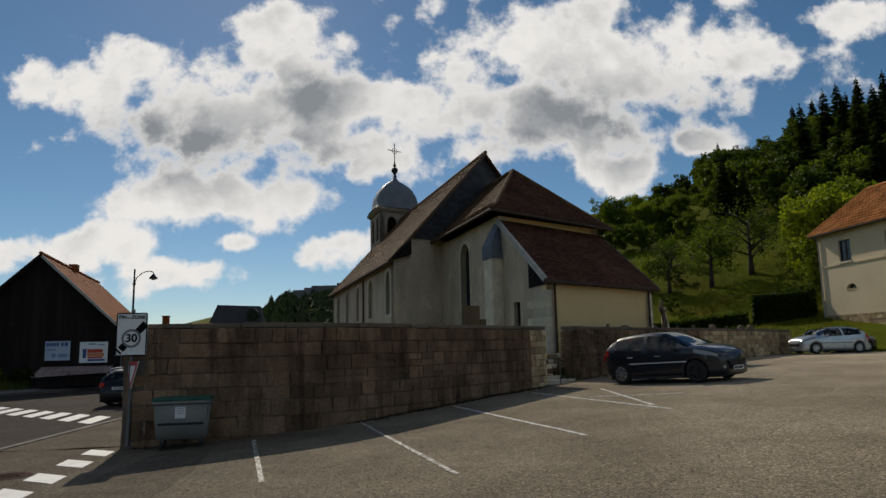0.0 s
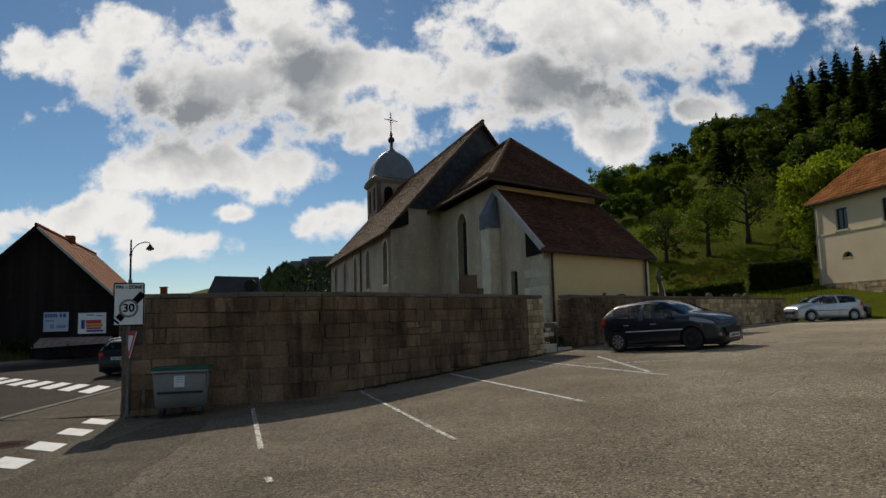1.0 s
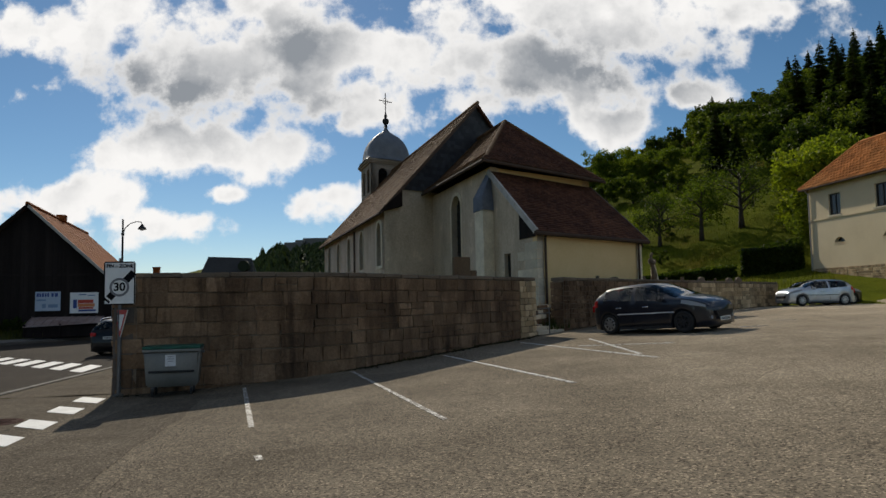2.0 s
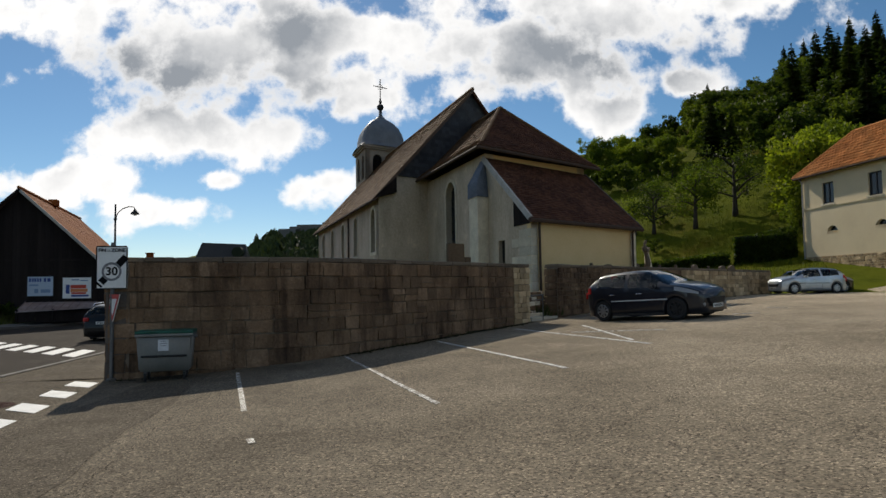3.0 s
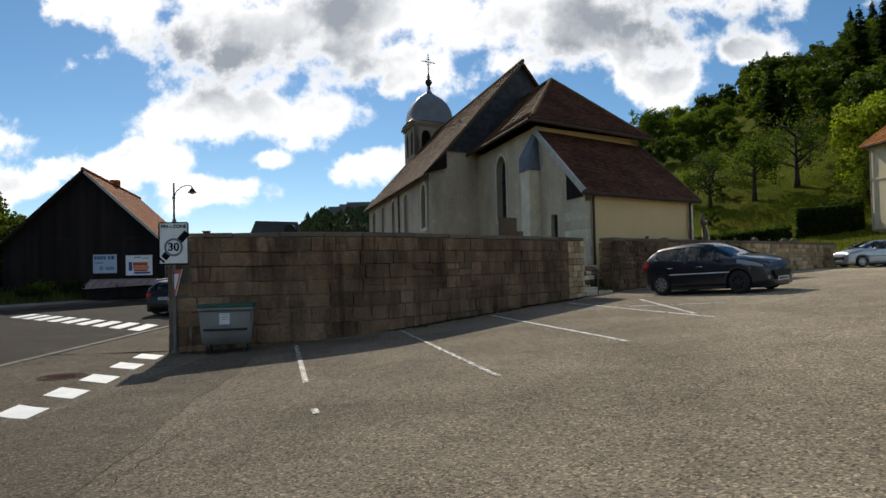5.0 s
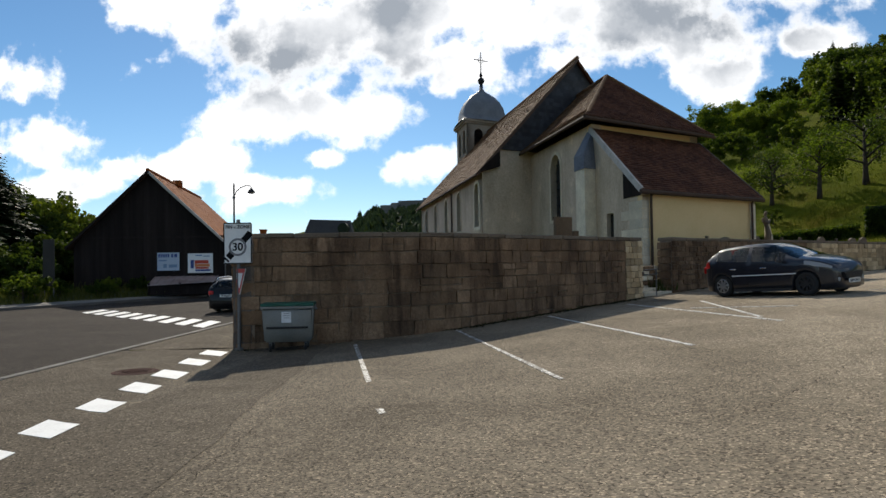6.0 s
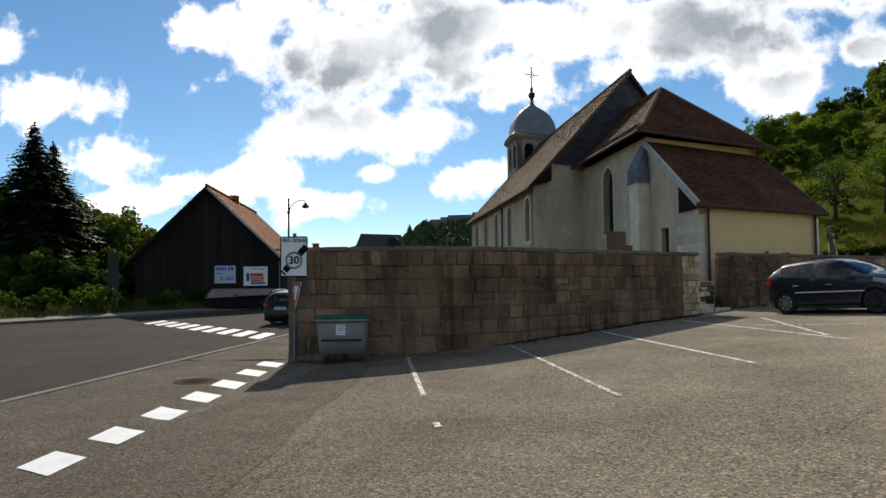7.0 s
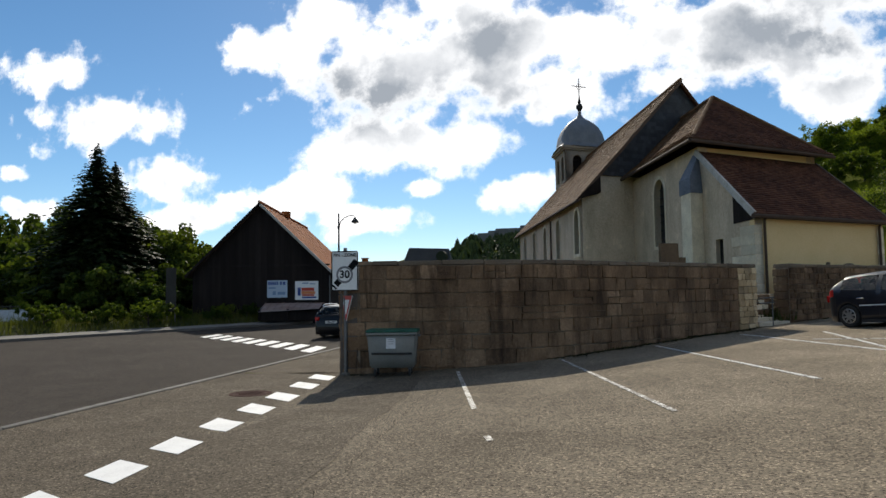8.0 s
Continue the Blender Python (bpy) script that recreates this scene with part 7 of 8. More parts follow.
def planting():
    rnd = random.Random(71)
    # tall spruces across the road
    a = spruce(1, 13.6, 6.6, 50, 20, label="tall dark spruce beyond the road", spray=0.62)
    move(a, -38.9, 43.4)
    place(a, -39.0, 45.4, 0.92, 140, label="slightly lower dark spruce beside the tallest")
    place(a, -41.2, 46.0, 0.8, 60, label="dark spruce behind the tallest")
    # bushes and trees beside them
    hedge_grp = "trees across the road"
    b1 = broadleaf(2, 7.4, 3.2, 0.12, 5200, 0.26, M_LEAF_DEEP, label="leafy green tree beside the spruces", group=hedge_grp)
    move(b1, -39.0, 54.0)
    for x, y, s, t in ((-36.0, 55.5, 0.78, 50), (-43.5, 56, 1.0, 120), (-33.8, 56.5, 0.62, 200), (-46.5, 50, 0.9, 300), (-52, 54, 1.2, 20), (-58, 50, 1.25, 80), (-63, 53, 1.4, 130), (-55, 58, 1.4, 220), (-49, 60, 1.3, 260), (-68, 56, 1.5, 5), (-33.2, 50.6, 0.55, 10)):
        place(b1, x, y, s, t)
    b4 = broadleaf(12, 7.0, 3.0, 0.08, 9000, 0.24, M_LEAF_DEEP, label="dense dark green tree between spruces and barn", group=hedge_grp, limbs=12)
    move(b4, -37.6, 50.0, 1.0, 40)
    for x, y, s, t in ((-35.4, 49.6, 0.84, 150), (-33.6, 49.2, 0.7, 260), (-32.0, 48.8, 0.52, 20), (-40.8, 51.0, 1.0, 300)):
        place(b4, x, y, s, t)
    b2 = broadleaf(3, 3.0, 1.7, 0.05, 3600, 0.17, M_LEAF_DEEP, "bush", "dark rounded bush in the rough grass", "bushes across the road", 9)
    move(b2, -42.0, 39.0, 1.15)
    for x, y, s, t in ((-45.0, 38.0, 1.3, 90), (-34.8, 42.0, 0.9, 180), (-32.2, 41.0, 0.8, 270), (-30.6, 40.4, 0.62, 30), (-36.5, 39.8, 0.75, 60), (-39.2, 38.2, 0.7, 10), (-48.5, 40.5, 1.5, 140), (-33.6, 44.5, 1.15, 200), (-31.0, 46.0, 1.2, 15), (-43.5, 42.5, 1.5, 33), (-40.5, 41.2, 1.35, 77), (-37.6, 40.9, 1.2, 99), (-35.2, 40.2, 1.1, 160), (-47.0, 44.5, 1.7, 70), (-52, 42, 1.6, 20)):
        place(b2, x, y, s, t)
    b3 = broadleaf(4, 1.25, 0.8, 0.03, 1100, 0.11, M_LEAF_DARK, "bush", "small wild shrub on the verge", "verge shrubs", 8)
    move(b3, -31.4, 32.6)
    for k in range(24):
        y = 29.0 + k * 0.85
        place(b3, far_kerb_x(y) - 2.8 - rnd.random() * 2.2, y, rnd.uniform(0.5, 1.15), rnd.uniform(0, 360))
    # hillside: orchard trees, wood, hedge
    grp = "hillside trees"
    o1 = broadleaf(5, 8.4, 2.8, 0.2, 2300, 0.16, M_LEAF_DEEP, label="old fruit tree with a dark trunk on the meadow", group=grp, limbs=11)
    move(o1, 33.4, 69.4, 1.0, 20)
    o2 = broadleaf(6, 7.2, 1.8, 0.3, 2900, 0.16, M_LEAF_BRIGHT, label="slim green tree on the meadow slope", group=grp, limbs=9)
    move(o2, 29.4, 70.1, 1.0)
    o3 = broadleaf(7, 6.6, 2.3, 0.1, 9000, 0.18, M_LEAF_BRIGHT, label="bright green leafy tree on the hillside", group=grp, limbs=13)
    move(o3, 36.2, 60.5, 1.32, 0)
    place(o1, 26.0, 73.1, 0.76, 200)
    place(o2, 24.6, 75.0, 0.62, 90)
    for x, y, s, t, src in ((34.6, 58.4, 0.55, 80, o3), (36.5, 57.5, 0.6, 210, o3), (40.8, 64.5, 0.9, 45, o3), (38.0, 76.0, 0.62, 220, o2), (29.5, 82.0, 0.6, 300, o2), (22.8, 80.0, 0.5, 150, o1)):
        place(src, x, y, s, t)
    shrub = broadleaf(19, 2.2, 1.3, 0.04, 900, 0.16, M_LEAF_DARK, "bush", "wild shrub on the steep meadow", "hillside shrubs", 8)
    move(shrub, 27.6, 75.5, 0.8)
    # the wood: dark spruces, leafy edge, small trees thinning out along the ridge
    wood = "wood on the hill"
    far_wood = spruce(8, 12.0, 3.0, 22, 10, label="dark spruce in the hillside wood", group=wood, spray=0.9, material=M_NEEDLE_LIT)
    move(far_wood, 68.0, 92.0)
    leafy = broadleaf(9, 7.0, 2.6, 0.1, 2600, 0.34, M_LEAF_DARK, label="dark leafy tree at the wood's edge", group=wood, limbs=10)
    move(leafy, 52.0, 92.0)
    leafy2 = broadleaf(29, 6.2, 2.4, 0.12, 2600, 0.3, M_LEAF, label="leafy green tree on the ridge", group=wood, limbs=9)
    move(leafy2, 38.0, 110.0, 0.7)

    place(far_wood, 43.2, 96.3, 0.8, 30, label="lone dark spruce standing above the leafy trees")

    def clear(x, y, gap):
        for a, b in taken:
            if abs(a - x) < gap and abs(b - y) < gap:
                return False
        taken.append((x, y))
        return True
    taken = []
    for k in range(16):
        ratio = 0.19 + 0.0125 * k
        far = (47 + rnd.uniform(-3, 5) + 46) / (0.75 * ratio + 0.66)
        place((leafy2, leafy, leafy2, o3)[k % 4], far * ratio, far, rnd.uniform(0.5, 0.85), rnd.uniform(0, 360))
        taken.append((far * ratio, far))
    for _ in range(4200):
        x, y = rnd.uniform(20, 120), rnd.uniform(58, 165)
        ratio, u = x / y, 0.75 * x + 0.66 * y - 46
        if not 14 < u < 108 or not 0.17 < ratio < 0.95:
            continue
        c, turn_by = rnd.random(), rnd.uniform(0, 360)
        if ratio > 0.56:
            if u > 40 and clear(x, y, 3.1):
                if c < (0.5 if ratio > 0.64 else 0.16):
                    place(far_wood, x, y, rnd.uniform(0.75, 1.15), turn_by)
                else:
                    place(leafy, x, y, rnd.uniform(0.75, 1.15), turn_by)
        elif ratio > 0.42:
            if u > 52 - 60 * (ratio - 0.42) and clear(x, y, 3.0):
                if c < 0.07:
                    place(far_wood, x, y, rnd.uniform(0.4, 0.75), turn_by)
                else:
                    place(leafy if c < 0.6 else leafy2, x, y, rnd.uniform(0.6, 1.0), turn_by)
        else:
            edge = 31 + 45 * (ratio - 0.17)
            if u > edge and clear(x, y, 3.4 if c > 0.35 else 5.0):
                if c < 0.06:
                    place(far_wood, x, y, rnd.uniform(0.3, 0.5), turn_by)
                elif c < 0.24:
                    place(o3, x, y, rnd.uniform(0.4, 0.6), turn_by)
                else:
                    place(leafy2 if c < 0.6 else leafy, x, y, rnd.uniform(0.35, 0.72), turn_by)
            elif 14 < u <= edge and c < 0.1 and clear(x, y, 5.0):
                place(shrub, x, y, rnd.uniform(0.4, 1.2), turn_by)
    # clipped hedges
    def hedge(x0, y0, x1, y1, w, h, count, label):
        d = Vector((x1 - x0, y1 - y0))
        ln = d.length
        d.normalize()
        nn = Vector((-d.y, d.x))
        spots = []
        for _ in range(count):
            s, t, z = rnd.uniform(0, ln), rnd.uniform(-w / 2, w / 2), rnd.uniform(0, h)
            f = rnd.randrange(4)
            t, z = ((-w / 2, z), (w / 2, z), (t, h), (-w / 2, z))[f]
            p = Vector((x0, y0)) + d * s + nn * (t + rnd.gauss(0, 0.06))
            spots.append(Vector((p.x, p.y, gz(p.x, p.y) + z + rnd.gauss(0, 0.06))))
        r = root("hedge", x0, y0, gz(x0, y0), label, "hedge", "clipped hedges")
        ob = new("foliage", leaves_mesh("foliage", spots, 0.2, rnd, M_LEAF_DARK))
        ob.parent = r
        ob.matrix_basis = r.matrix_basis.inverted()
        bm = bmesh.new()
        m = (Vector((x0, y0)) + Vector((x1, y1))) / 2
        box(bm, (m.x, m.y, (gz(x0, y0) + gz(x1, y1)) / 2 + h / 2 - 0.1), (ln - 0.1, w - 0.12, h - 0.1), Matrix.Rotation(math.atan2(d.y, d.x), 3, "Z"))
        part("core", bm, M_HEDGECORE, r)
    hedge(27.2, 57.0, 31.6, 55.2, 1.4, 2.1, 5200, "tall clipped dark green box hedge below the meadow")
    hedge(17.5, 59.5, 26.8, 57.2, 1.0, 0.9, 4200, "low clipped dark green hedge behind the graves")
    # rough grass on the verge and at the foot of walls
    vs, fs = [], []

    def blade(x, y, z, h):
        a = rnd.uniform(0, math.tau)
        d, w = Vector((math.cos(a), math.sin(a), 0)), 0.012 + h * 0.02
        s = Vector((-d.y, d.x, 0)) * w
        p, q = Vector((x, y, z)), Vector((x, y, z)) + d * h * rnd.uniform(0.1, 0.5) + Vector((0, 0, h))
        i = len(vs)
        vs.extend([tuple(p - s), tuple(p + s), tuple(q)])
        fs.append((i, i + 1, i + 2))
    for _ in range(15000):
        y = rnd.uniform(22, 62)
        x = far_kerb_x(y) - 2.0 - abs(rnd.gauss(0, 3.0))
        blade(x, y, gz(x, y) - 0.02, rnd.uniform(0.15, 0.55) * (1.5 if rnd.random() < 0.15 else 1))
    me = bpy.data.meshes.new("verge_grass")
    me.from_pydata(vs, [], fs)
    me.materials.append(M_BLADE_DULL)
    tagged(new("verge_grass", me), "long rough grass and weeds on the verge", "grass", kind="stuff")
    vs, fs = [], []
    for a, b, k in ((WALL_A, WALL_B, 700), (WALL_B, WALL_C, 1300), (WALL_D, WALL_E, 500)):
        d = (b - a)
        nn = Vector((d.y, -d.x)).normalized()
        for _ in range(k):
            s = rnd.random()
            p = a + d * s + nn * abs(rnd.gauss(0.03, 0.05))
            if noise.noise((p.x * 1.3, p.y * 1.3, 7)) > -0.1:
                blade(p.x, p.y, gz(p.x, p.y), rnd.uniform(0.02, 0.1))
    g = (WALL_C + WALL_D) / 2
    for _ in range(300):
        x, y = g.x + rnd.gauss(0.25, 0.3), g.y + 0.9 + rnd.gauss(0, 0.25)
        blade(x, y, gz(x, y) + 0.1, rnd.uniform(0.1, 0.5))
    me = bpy.data.meshes.new("wall_weeds")
    me.from_pydata(vs, [], fs)
    me.materials.append(M_BLADE_DULL)
    tagged(new("wall_weeds", me), "thin weeds along the foot of the walls", "weeds", kind="stuff")
    # dark moss and leaf litter in the angle between wall and asphalt
    spots = []
    for a, b, k in ((WALL_A, WALL_B, 1500), (WALL_B, WALL_C, 2600), (WALL_D, WALL_E, 1600)):
        d = b - a
        nn = Vector((d.y, -d.x)).normalized()
        for _ in range(k):
            p = a + d * rnd.random()
            w = 0.08 + 0.14 * max(0.0, noise.noise((p.x * 0.9, p.y * 0.9, 3)) + 0.3)
            t = abs(rnd.gauss(0, w))
            p = p + nn * (t + 0.02)
            spots.append(Vector((p.x, p.y, gz(p.x, p.y) + 0.012 + max(0.0, 0.07 - t) * rnd.random())))
    me = leaves_mesh("wall_moss", spots, 0.035, rnd, M_MOSS, flat=0.7)
    tagged(new("wall_moss", me), "dark moss and litter along the foot of the walls", "moss", kind="stuff")
    # meadow tussocks
    vs, fs = [], []
    for _ in range(26000):
        y = rnd.uniform(48, 100)
        x = y * rnd.uniform(0.26, 0.62)
        if 0.75 * x + 0.66 * y - 46 > 4:
            blade(x, y, gz(x, y) - 0.06, rnd.uniform(0.15, 0.45))
    me = bpy.data.meshes.new("meadow_tussocks")
    me.from_pydata(vs, [], fs)
    me.materials.append(M_BLADE)
    tagged(new("meadow_tussocks", me), "uneven meadow grass on the slope", "grass", kind="stuff")


M_HEDGECORE = mat("hedge_core", (0.012, 0.02, 0.008), 0.95)
planting()


# ---- distance ----
def distance():
    rnd = random.Random(91)
    vs, fs = [], []

    def cone(x, y, z, h, r, leafy):
        n = 6
        tiers = 6 if y > 200 else 13
        for t in range(tiers):
            z0 = z + h * (0.05 + 0.9 * t / tiers)
            for k in range(n):
                a = k * math.tau / n + rnd.uniform(-0.4, 0.4) + t
                rr = r * ((1 - t / tiers) ** (0.9 if not leafy else 0.4)) * rnd.uniform(0.7, 1.15)
                d = Vector((math.cos(a), math.sin(a), 0))
                s = Vector((-d.y, d.x, 0)) * rr * 0.45
                i = len(vs)
                p = Vector((x, y, z0))
                vs.extend([tuple(p + Vector((0, 0, h * 1.3 / tiers))), tuple(p + d * rr + s - Vector((0, 0, 0.2 * h / tiers))), tuple(p + d * rr * 1.15 - Vector((0, 0, 0.6 * h / tiers))), tuple(p + d * rr - s)])
                fs.append((i, i + 1, i + 2, i + 3))
    for _ in range(2600):
        y = rnd.uniform(240, 400)
        x = y * rnd.uniform(-0.5, -0.06)
        if noise.noise((x * 0.012, y * 0.012, 5)) < -0.3 or (-135 < x < -95 and y > 350):
            continue
        cone(x, y, gz(x, y) - 0.5, rnd.uniform(5, 11) * (0.45 if x / y > -0.205 else 1), rnd.uniform(2.2, 4.2) * (0.6 if x / y > -0.205 else 1), rnd.random() < 0.65)
    for _ in range(1000):
        y = rnd.uniform(95, 190)
        x = y * rnd.uniform(-1.35, -0.78)
        cone(x, y, gz(x, y) - 0.5, rnd.uniform(9, 17), rnd.uniform(1.8, 3.0), rnd.random() < 0.3)
    me = bpy.data.meshes.new("far_woods")
    me.from_pydata(vs, [], fs)
    me.materials.append(M_FARWOOD_HAZED)
    tagged(new("far_woods", me), "distant dark conifer woods on the valley slopes", "woods", kind="stuff")
    # fort on its hill
    f = root("fort", -68, 417, 32, "grey stone fort on the distant hilltop", "fort")
    M_FORT = rough_mat("fort_stone", [(0.3, (0.1, 0.1, 0.1)), (0.7, (0.2, 0.195, 0.19))], big=0.1, small=1.0, rough=0.95, bump_k=0.2)
    for nm, c, s in (("bastion", (-78, 414, 34.5), (11, 10, 9)), ("curtain_wall", (-65, 417, 35.5), (16, 8, 12.6)), ("keep", (-52, 421, 37), (12, 10, 13)), ("parapet", (-74, 414, 39.4), (6, 8, 2.0))):
        bm = bmesh.new()
        box(bm, c, s)
        bevel_all(bm, 0.4)
        part(nm, bm, M_FORT, f)
    # slate-roofed house beyond the churchyard, with a round opening in its roof
    h = root("distant_house", -34, 117, 0, "distant house with a steep dark roof and round opening", "house")
    bm = bmesh.new()
    box(bm, (-33.4, 120.5, 2.4), (7.4, 6, 4.8))
    part("wall", bm, M_PLASTER, h)
    bm = bmesh.new()
    v = [bm.verts.new(p) for p in ((-38.6, 115, 4.6), (-29.2, 118, 4.6), (-29.4, 125, 4.6), (-38.6, 124, 4.6), (-37.2, 118.5, 10.4), (-30.3, 121, 10.2))]
    for q in ((0, 1, 5, 4), (1, 2, 5), (2, 3, 4, 5), (3, 0, 4), (3, 2, 1, 0)):
        bm.faces.new([v[i] for i in q])
    part("roof", bm, M_LEADROOF, h, "dark slate roof")
    bm = bmesh.new()
    lathe(bm, (-31.2, 118.6, 8.7), ((0.0, 0.0), (0.95, 0.0), (0.95, -2.2)), 20, Matrix.Rotation(radians(90), 3, "X"))
    part("round_opening", bm, M_HEDGECORE, h)
    # cottage whose chimney shows over the wall
    c = root("cottage", -28, 73, 0, "low cottage with a brick chimney behind the wall", "house")
    bm = bmesh.new()
    box(bm, (-27.5, 74, 2.2), (7, 6, 4.4))
    part("wall", bm, M_PLASTER, c)
    bm = bmesh.new()
    v = [bm.verts.new(p) for p in ((-31.3, 70.6, 4.3), (-23.7, 70.6, 4.3), (-23.7, 77.4, 4.3), (-31.3, 77.4, 4.3), (-31.3, 74, 5.3), (-23.7, 74, 5.3))]
    for q in ((0, 1, 5, 4), (1, 2, 5), (2, 3, 4, 5), (3, 0, 4), (3, 2, 1, 0)):
        bm.faces.new([v[i] for i in q])
    part("roof", bm, M_TILE_BARN, c)
    bm = bmesh.new()
    box(bm, (-28.6, 73.6, 5.5), (0.6, 0.5, 1.2))
    box(bm, (-28.6, 73.6, 6.12), (0.75, 0.65, 0.1))
    part("chimney", bm, M_TILE_BARN, c, "brick chimney")


M_LEADROOF = rough_mat("grey_roof", [(0.3, (0.03, 0.03, 0.032)), (0.7, (0.055, 0.055, 0.058))], big=0.5, small=4, rough=0.7, bump_k=0.1)
distance()


# ---- stones of the walls ----
def stone_meshes(n, seed, material):
    out = []
    rnd = random.Random(seed)
    for k in range(n):
        bm = bmesh.new()
        box(bm, (0, 0, 0), (1, 1, 1))
        for v in bm.verts:
            v.co += Vector((rnd.uniform(-0.03, 0.03), rnd.uniform(-0.12, 0.12), rnd.uniform(-0.045, 0.045)))
        bmesh.ops.bevel(bm, geom=[e for e in bm.edges if abs(e.verts[0].co.y + e.verts[1].co.y) < 1.2 or e.verts[0].co.y < 0], offset=0.03, segments=1, affect="EDGES")
        me = bpy.data.meshes.new("stone")
        bm.to_mesh(me)
        bm.free()
        me.materials.append(material)
        out.append(me)
    return out


def along(line, s):
    """The point at a distance s along a bent line."""
    for a, b in zip(line, line[1:]):
        ln = (b - a).length
        if s <= ln or b is line[-1]:
            return a + (b - a) * (s / ln)
        s -= ln


def span(line):
    return sum((b - a).length for a, b in zip(line, line[1:]))


def lay_stones(parent, line, top, seed, sizes, meshes, s0=0.0, s1=None, name="stone"):
    """Courses of single stones on the face of a bent wall, from its top down to the ground."""
    rnd, lev = random.Random(seed), random.Random(seed // 10)
    s1 = span(line) if s1 is None else s1
    inv = parent.matrix_basis.inverted()
    z = top
    lo = min(gz(*along(line, s0)), gz(*along(line, s1)))
    while z > lo - 0.05:
        h = lev.uniform(*sizes[1])
        s = s0
        while s < s1 - 0.03:
            w = rnd.uniform(*sizes[0])
            if rnd.random() < 0.18:
                w *= 0.6
            if s1 - (s + w) < sizes[0][0] * 0.7:
                w = s1 - s
            p0, p1 = along(line, s), along(line, s + w)
            d = (p1 - p0).normalized()
            c, n = (p0 + p1) / 2, Vector((-d.y, d.x))
            if z > gz(*c) - 0.02:
                hs = h
                split = rnd.random() < 0.12 and h > 0.24
                for part_h, drop in (((h * 0.5, 0.0), (h * 0.5, h * 0.5)) if split else ((hs, 0.0),)):
                    q = new(name, rnd.choice(meshes))
                    q.parent = parent
                    p = c + n * (-0.008 + rnd.uniform(-0.012, 0.014))
                    q.matrix_basis = inv @ pose(p.x, p.y, z - drop - part_h / 2, 0, 0, math.degrees(math.atan2(d.y, d.x))) @ Matrix.Diagonal((rnd.choice((1, -1)) * (w - 0.018), 0.15, rnd.choice((1, -1)) * (part_h - 0.018), 1))
            s += w
        z -= h


M_STONE2 = stained(rough_mat("pale_wall_stone", [(0.28, (0.25, 0.185, 0.11)), (0.5, (0.42, 0.32, 0.195)), (0.72, (0.62, 0.49, 0.32))], big=1.6, small=22, rough=0.92, bump_k=0.6, dist=0.015, vary=0.45), (0.5, 0.47, 0.45), 0.5, 0.66)
STONES = stone_meshes(7, 31, M_STONE)
STONES_PALE = stone_meshes(5, 32, M_STONE2)
leg, leg2, turn = WALL_C - WALL_B, WALL_E - WALL_D, WALL_A - WALL_BACK
FRONT = [WALL_A, WALL_B0, WALL_B1, WALL_B, WALL_C]
front = span(FRONT)
lay_stones(wall1, FRONT, 2.58, 41, ((0.36, 0.82), (0.31, 0.42)), STONES, 0.0, front - 1.0)
lay_stones(wall1, FRONT, 2.58, 53, ((0.2, 0.46), (0.14, 0.22)), STONES_PALE, front - 1.0, front)
lay_stones(wall1, [WALL_BACK, WALL_A], 2.58, 44, ((0.4, 0.8), (0.32, 0.42)), STONES, turn.length - 2.2, turn.length)
lay_stones(wall2, [WALL_D, WALL_E], 2.62, 65, ((0.2, 0.55), (0.13, 0.22)), STONES, 0.0, 11.0)
lay_stones(wall2, [WALL_D, WALL_E], 2.62, 76, ((0.4, 0.8), (0.2, 0.3)), STONES_PALE, 11.0, leg2.length)


def ends():
    """The narrow ends of the walls at the gateway."""
    for wall, p, d, m in ((wall1, WALL_C, leg.normalized(), STONES_PALE), (wall2, WALL_D, -leg2.normalized(), STONES)):
        n = Vector((-leg.normalized().y, leg.normalized().x))
        z, k = 2.58, 0
        inv = wall.matrix_basis.inverted()
        while z > gz(*p):
            q = new("stone", m[k % len(m)])
            q.parent = wall
            c = p + n * 0.25 + d * 0.01
            q.matrix_basis = inv @ pose(c.x, c.y, z - 0.13, 0, 0, math.degrees(math.atan2(n.y, n.x)) + (0 if d.dot(leg) > 0 else 180)) @ Matrix.Diagonal((0.5, 0.1, 0.24, 1))
            z -= 0.26
            k += 1


ends()


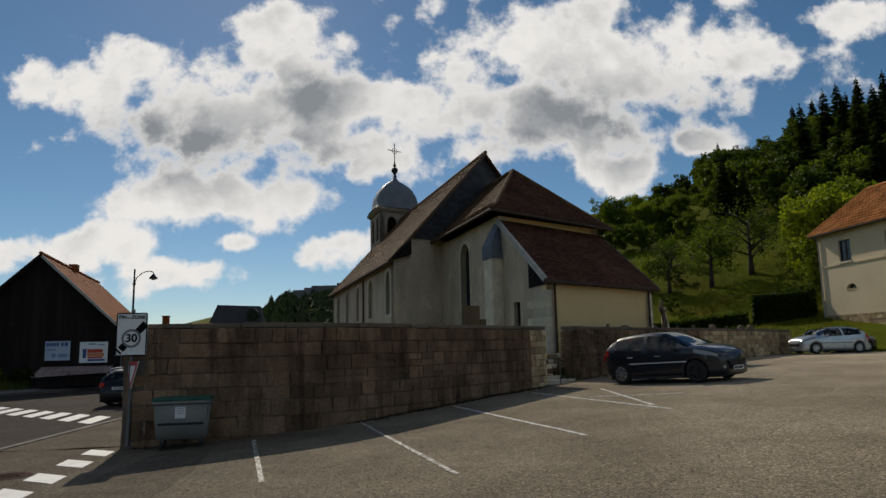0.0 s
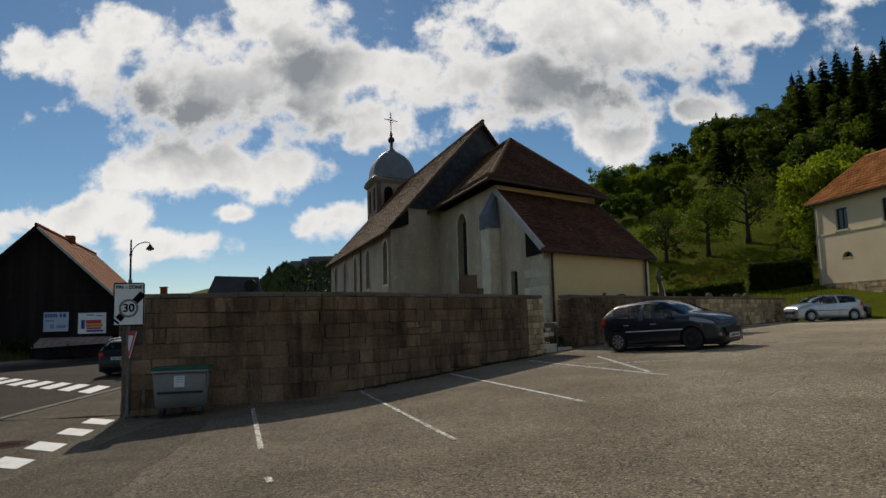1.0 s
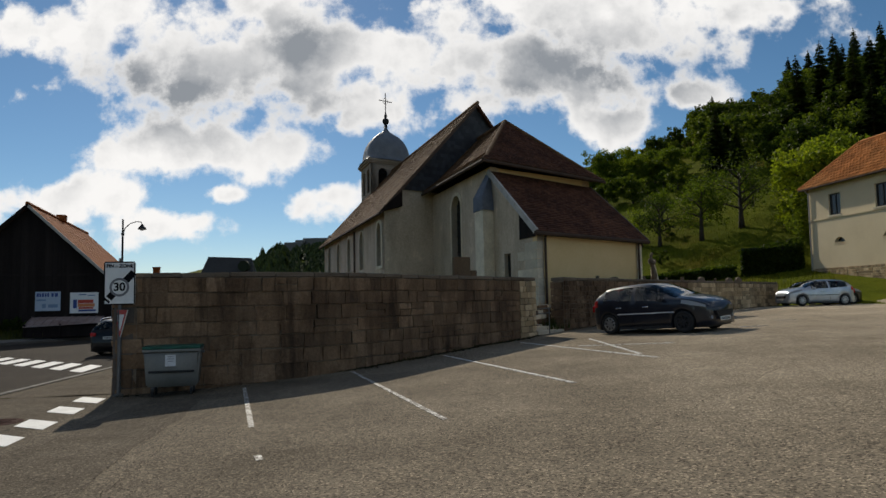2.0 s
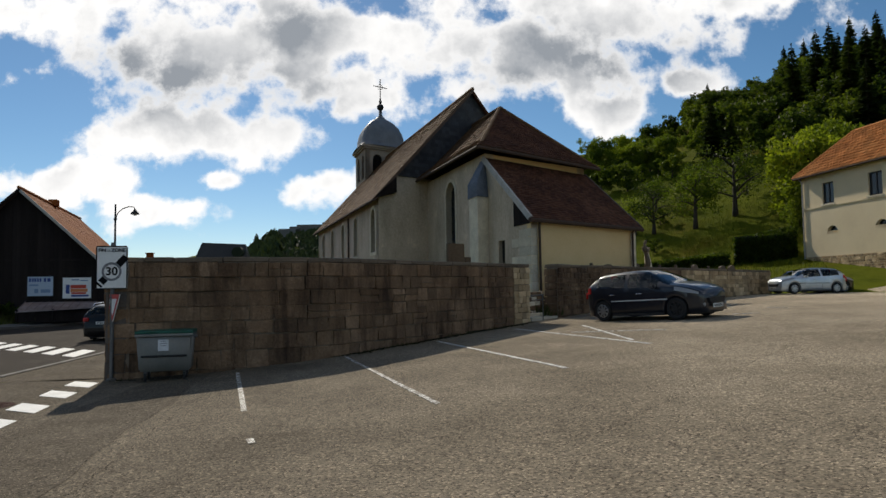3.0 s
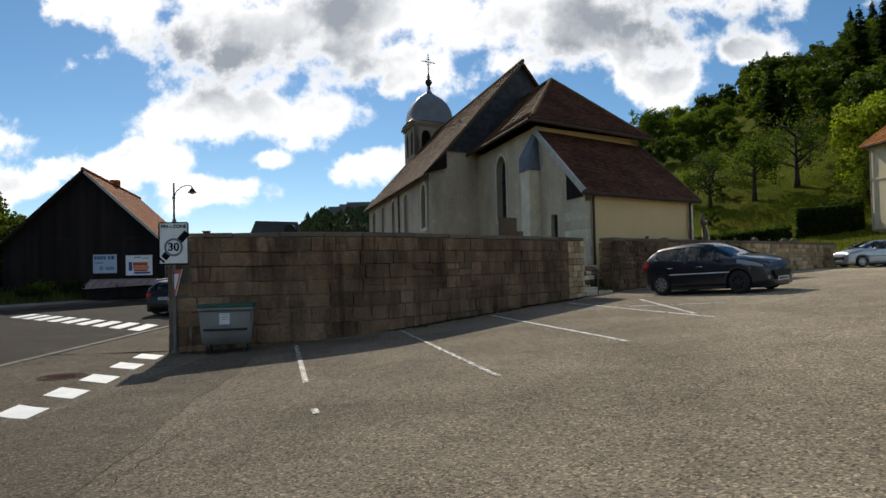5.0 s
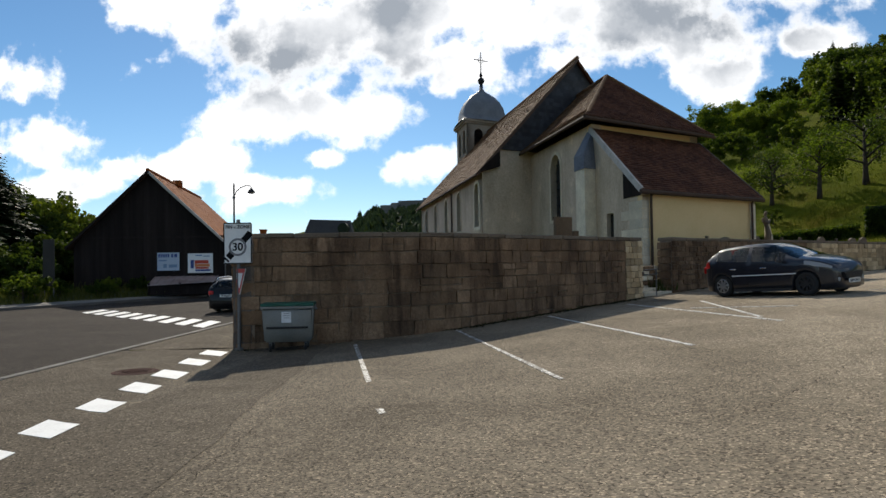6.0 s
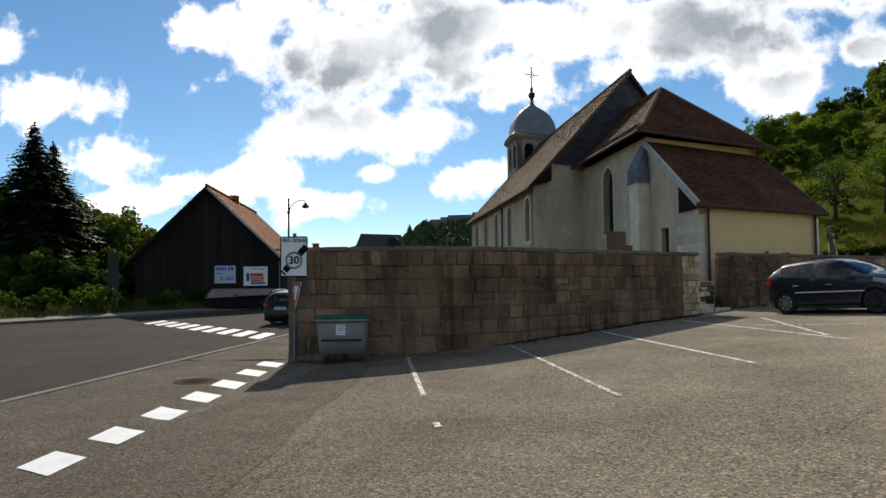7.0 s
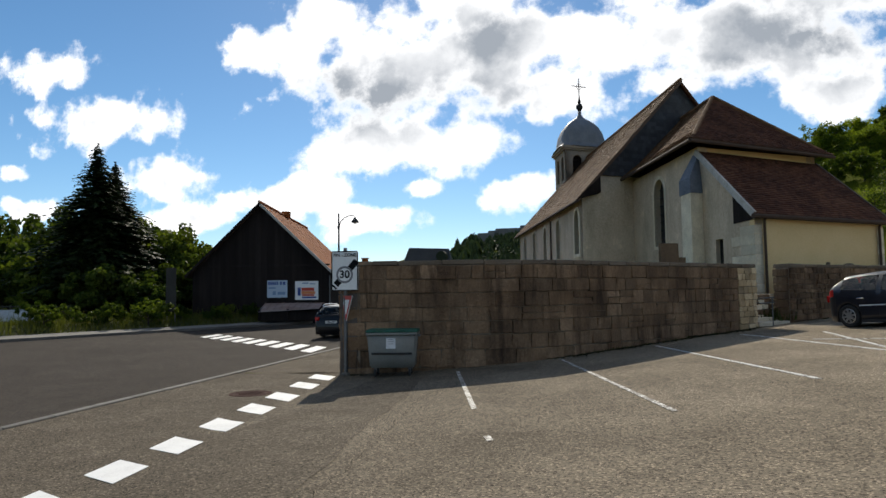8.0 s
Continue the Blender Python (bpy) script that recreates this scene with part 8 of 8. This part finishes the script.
def coping(wall, line, top, seed):
    rnd = random.Random(seed)
    ln = span(line)
    inv = wall.matrix_basis.inverted()
    s = 0.0
    while s < ln - 0.01:
        w = min(rnd.uniform(0.6, 1.15), ln - s)
        if ln - s - w < 0.3:
            w = ln - s
        bm = bmesh.new()
        box(bm, (0, 0, 0), (w - 0.010, 0.6, rnd.uniform(0.1, 0.125)))
        for v in bm.verts:
            v.co += Vector((0, rnd.uniform(-0.02, 0.02), rnd.uniform(-0.01, 0.01)))
        bmesh.ops.bevel(bm, geom=bm.edges[:], offset=0.018, segments=1, affect="EDGES")
        ob = finish("coping_stone", bm, M_CAP, wall)
        p0, p1 = along(line, s), along(line, s + w)
        d = (p1 - p0).normalized()
        c = (p0 + p1) / 2 + Vector((-d.y, d.x)) * 0.24
        ob.matrix_basis = inv @ pose(c.x, c.y, top + 0.055, 0, 0, math.degrees(math.atan2(d.y, d.x)))
        s += w


coping(wall1, FRONT, 2.585, 51)
coping(wall2, [WALL_D, WALL_E], 2.625, 53)


def house_base():
    """Rubble stonework at the foot of the house."""
    rnd = random.Random(61)
    inv = house_root.matrix_basis.inverted()
    n2 = Vector((house_n[0], house_n[1]))
    z = 3.95
    while z > 1.5:
        s, h = 0.3, rnd.uniform(0.15, 0.24)
        while s < 13:
            w = rnd.uniform(0.25, 0.55)
            c = house_o + house_d * (s + w / 2) - n2 * 0.02
            if z > gz(c.x, c.y) - 0.1:
                q = new("stone", rnd.choice(STONES_PALE))
                q.parent = house_root
                q.matrix_basis = inv @ pose(c.x, c.y, z - h / 2, 0, 0, math.degrees(math.atan2(house_d.y, house_d.x))) @ Matrix.Diagonal((w - 0.03, 0.1, h - 0.03, 1))
            s += w
        z -= h


house_base()


def wall_pier():
    """Larger smooth blocks that close the end of the churchyard wall by the road."""
    rnd = random.Random(77)
    d = (WALL_B0 - WALL_A).normalized()
    n = Vector((-d.y, d.x))
    z = -0.05
    while z < 2.5:
        h = min(rnd.uniform(0.34, 0.5), 2.56 - z)
        bm = bmesh.new()
        c = WALL_A + d * (0.17 + rnd.uniform(-0.01, 0.01)) + n * 0.2
        box(bm, (c.x, c.y, z + h / 2), (0.42, 0.56, h - 0.012), Matrix.Rotation(math.atan2(d.y, d.x), 3, "Z"))
        bevel_all(bm, 0.015)
        part("pier_stone", bm, M_PIER, wall1)
        z += h


M_PIER = rough_mat("smooth_pier_stone", [(0.3, (0.07, 0.058, 0.05)), (0.7, (0.15, 0.125, 0.105))], big=1.2, small=20, rough=0.9, bump_k=0.4, vary=0.15)
wall_pier()
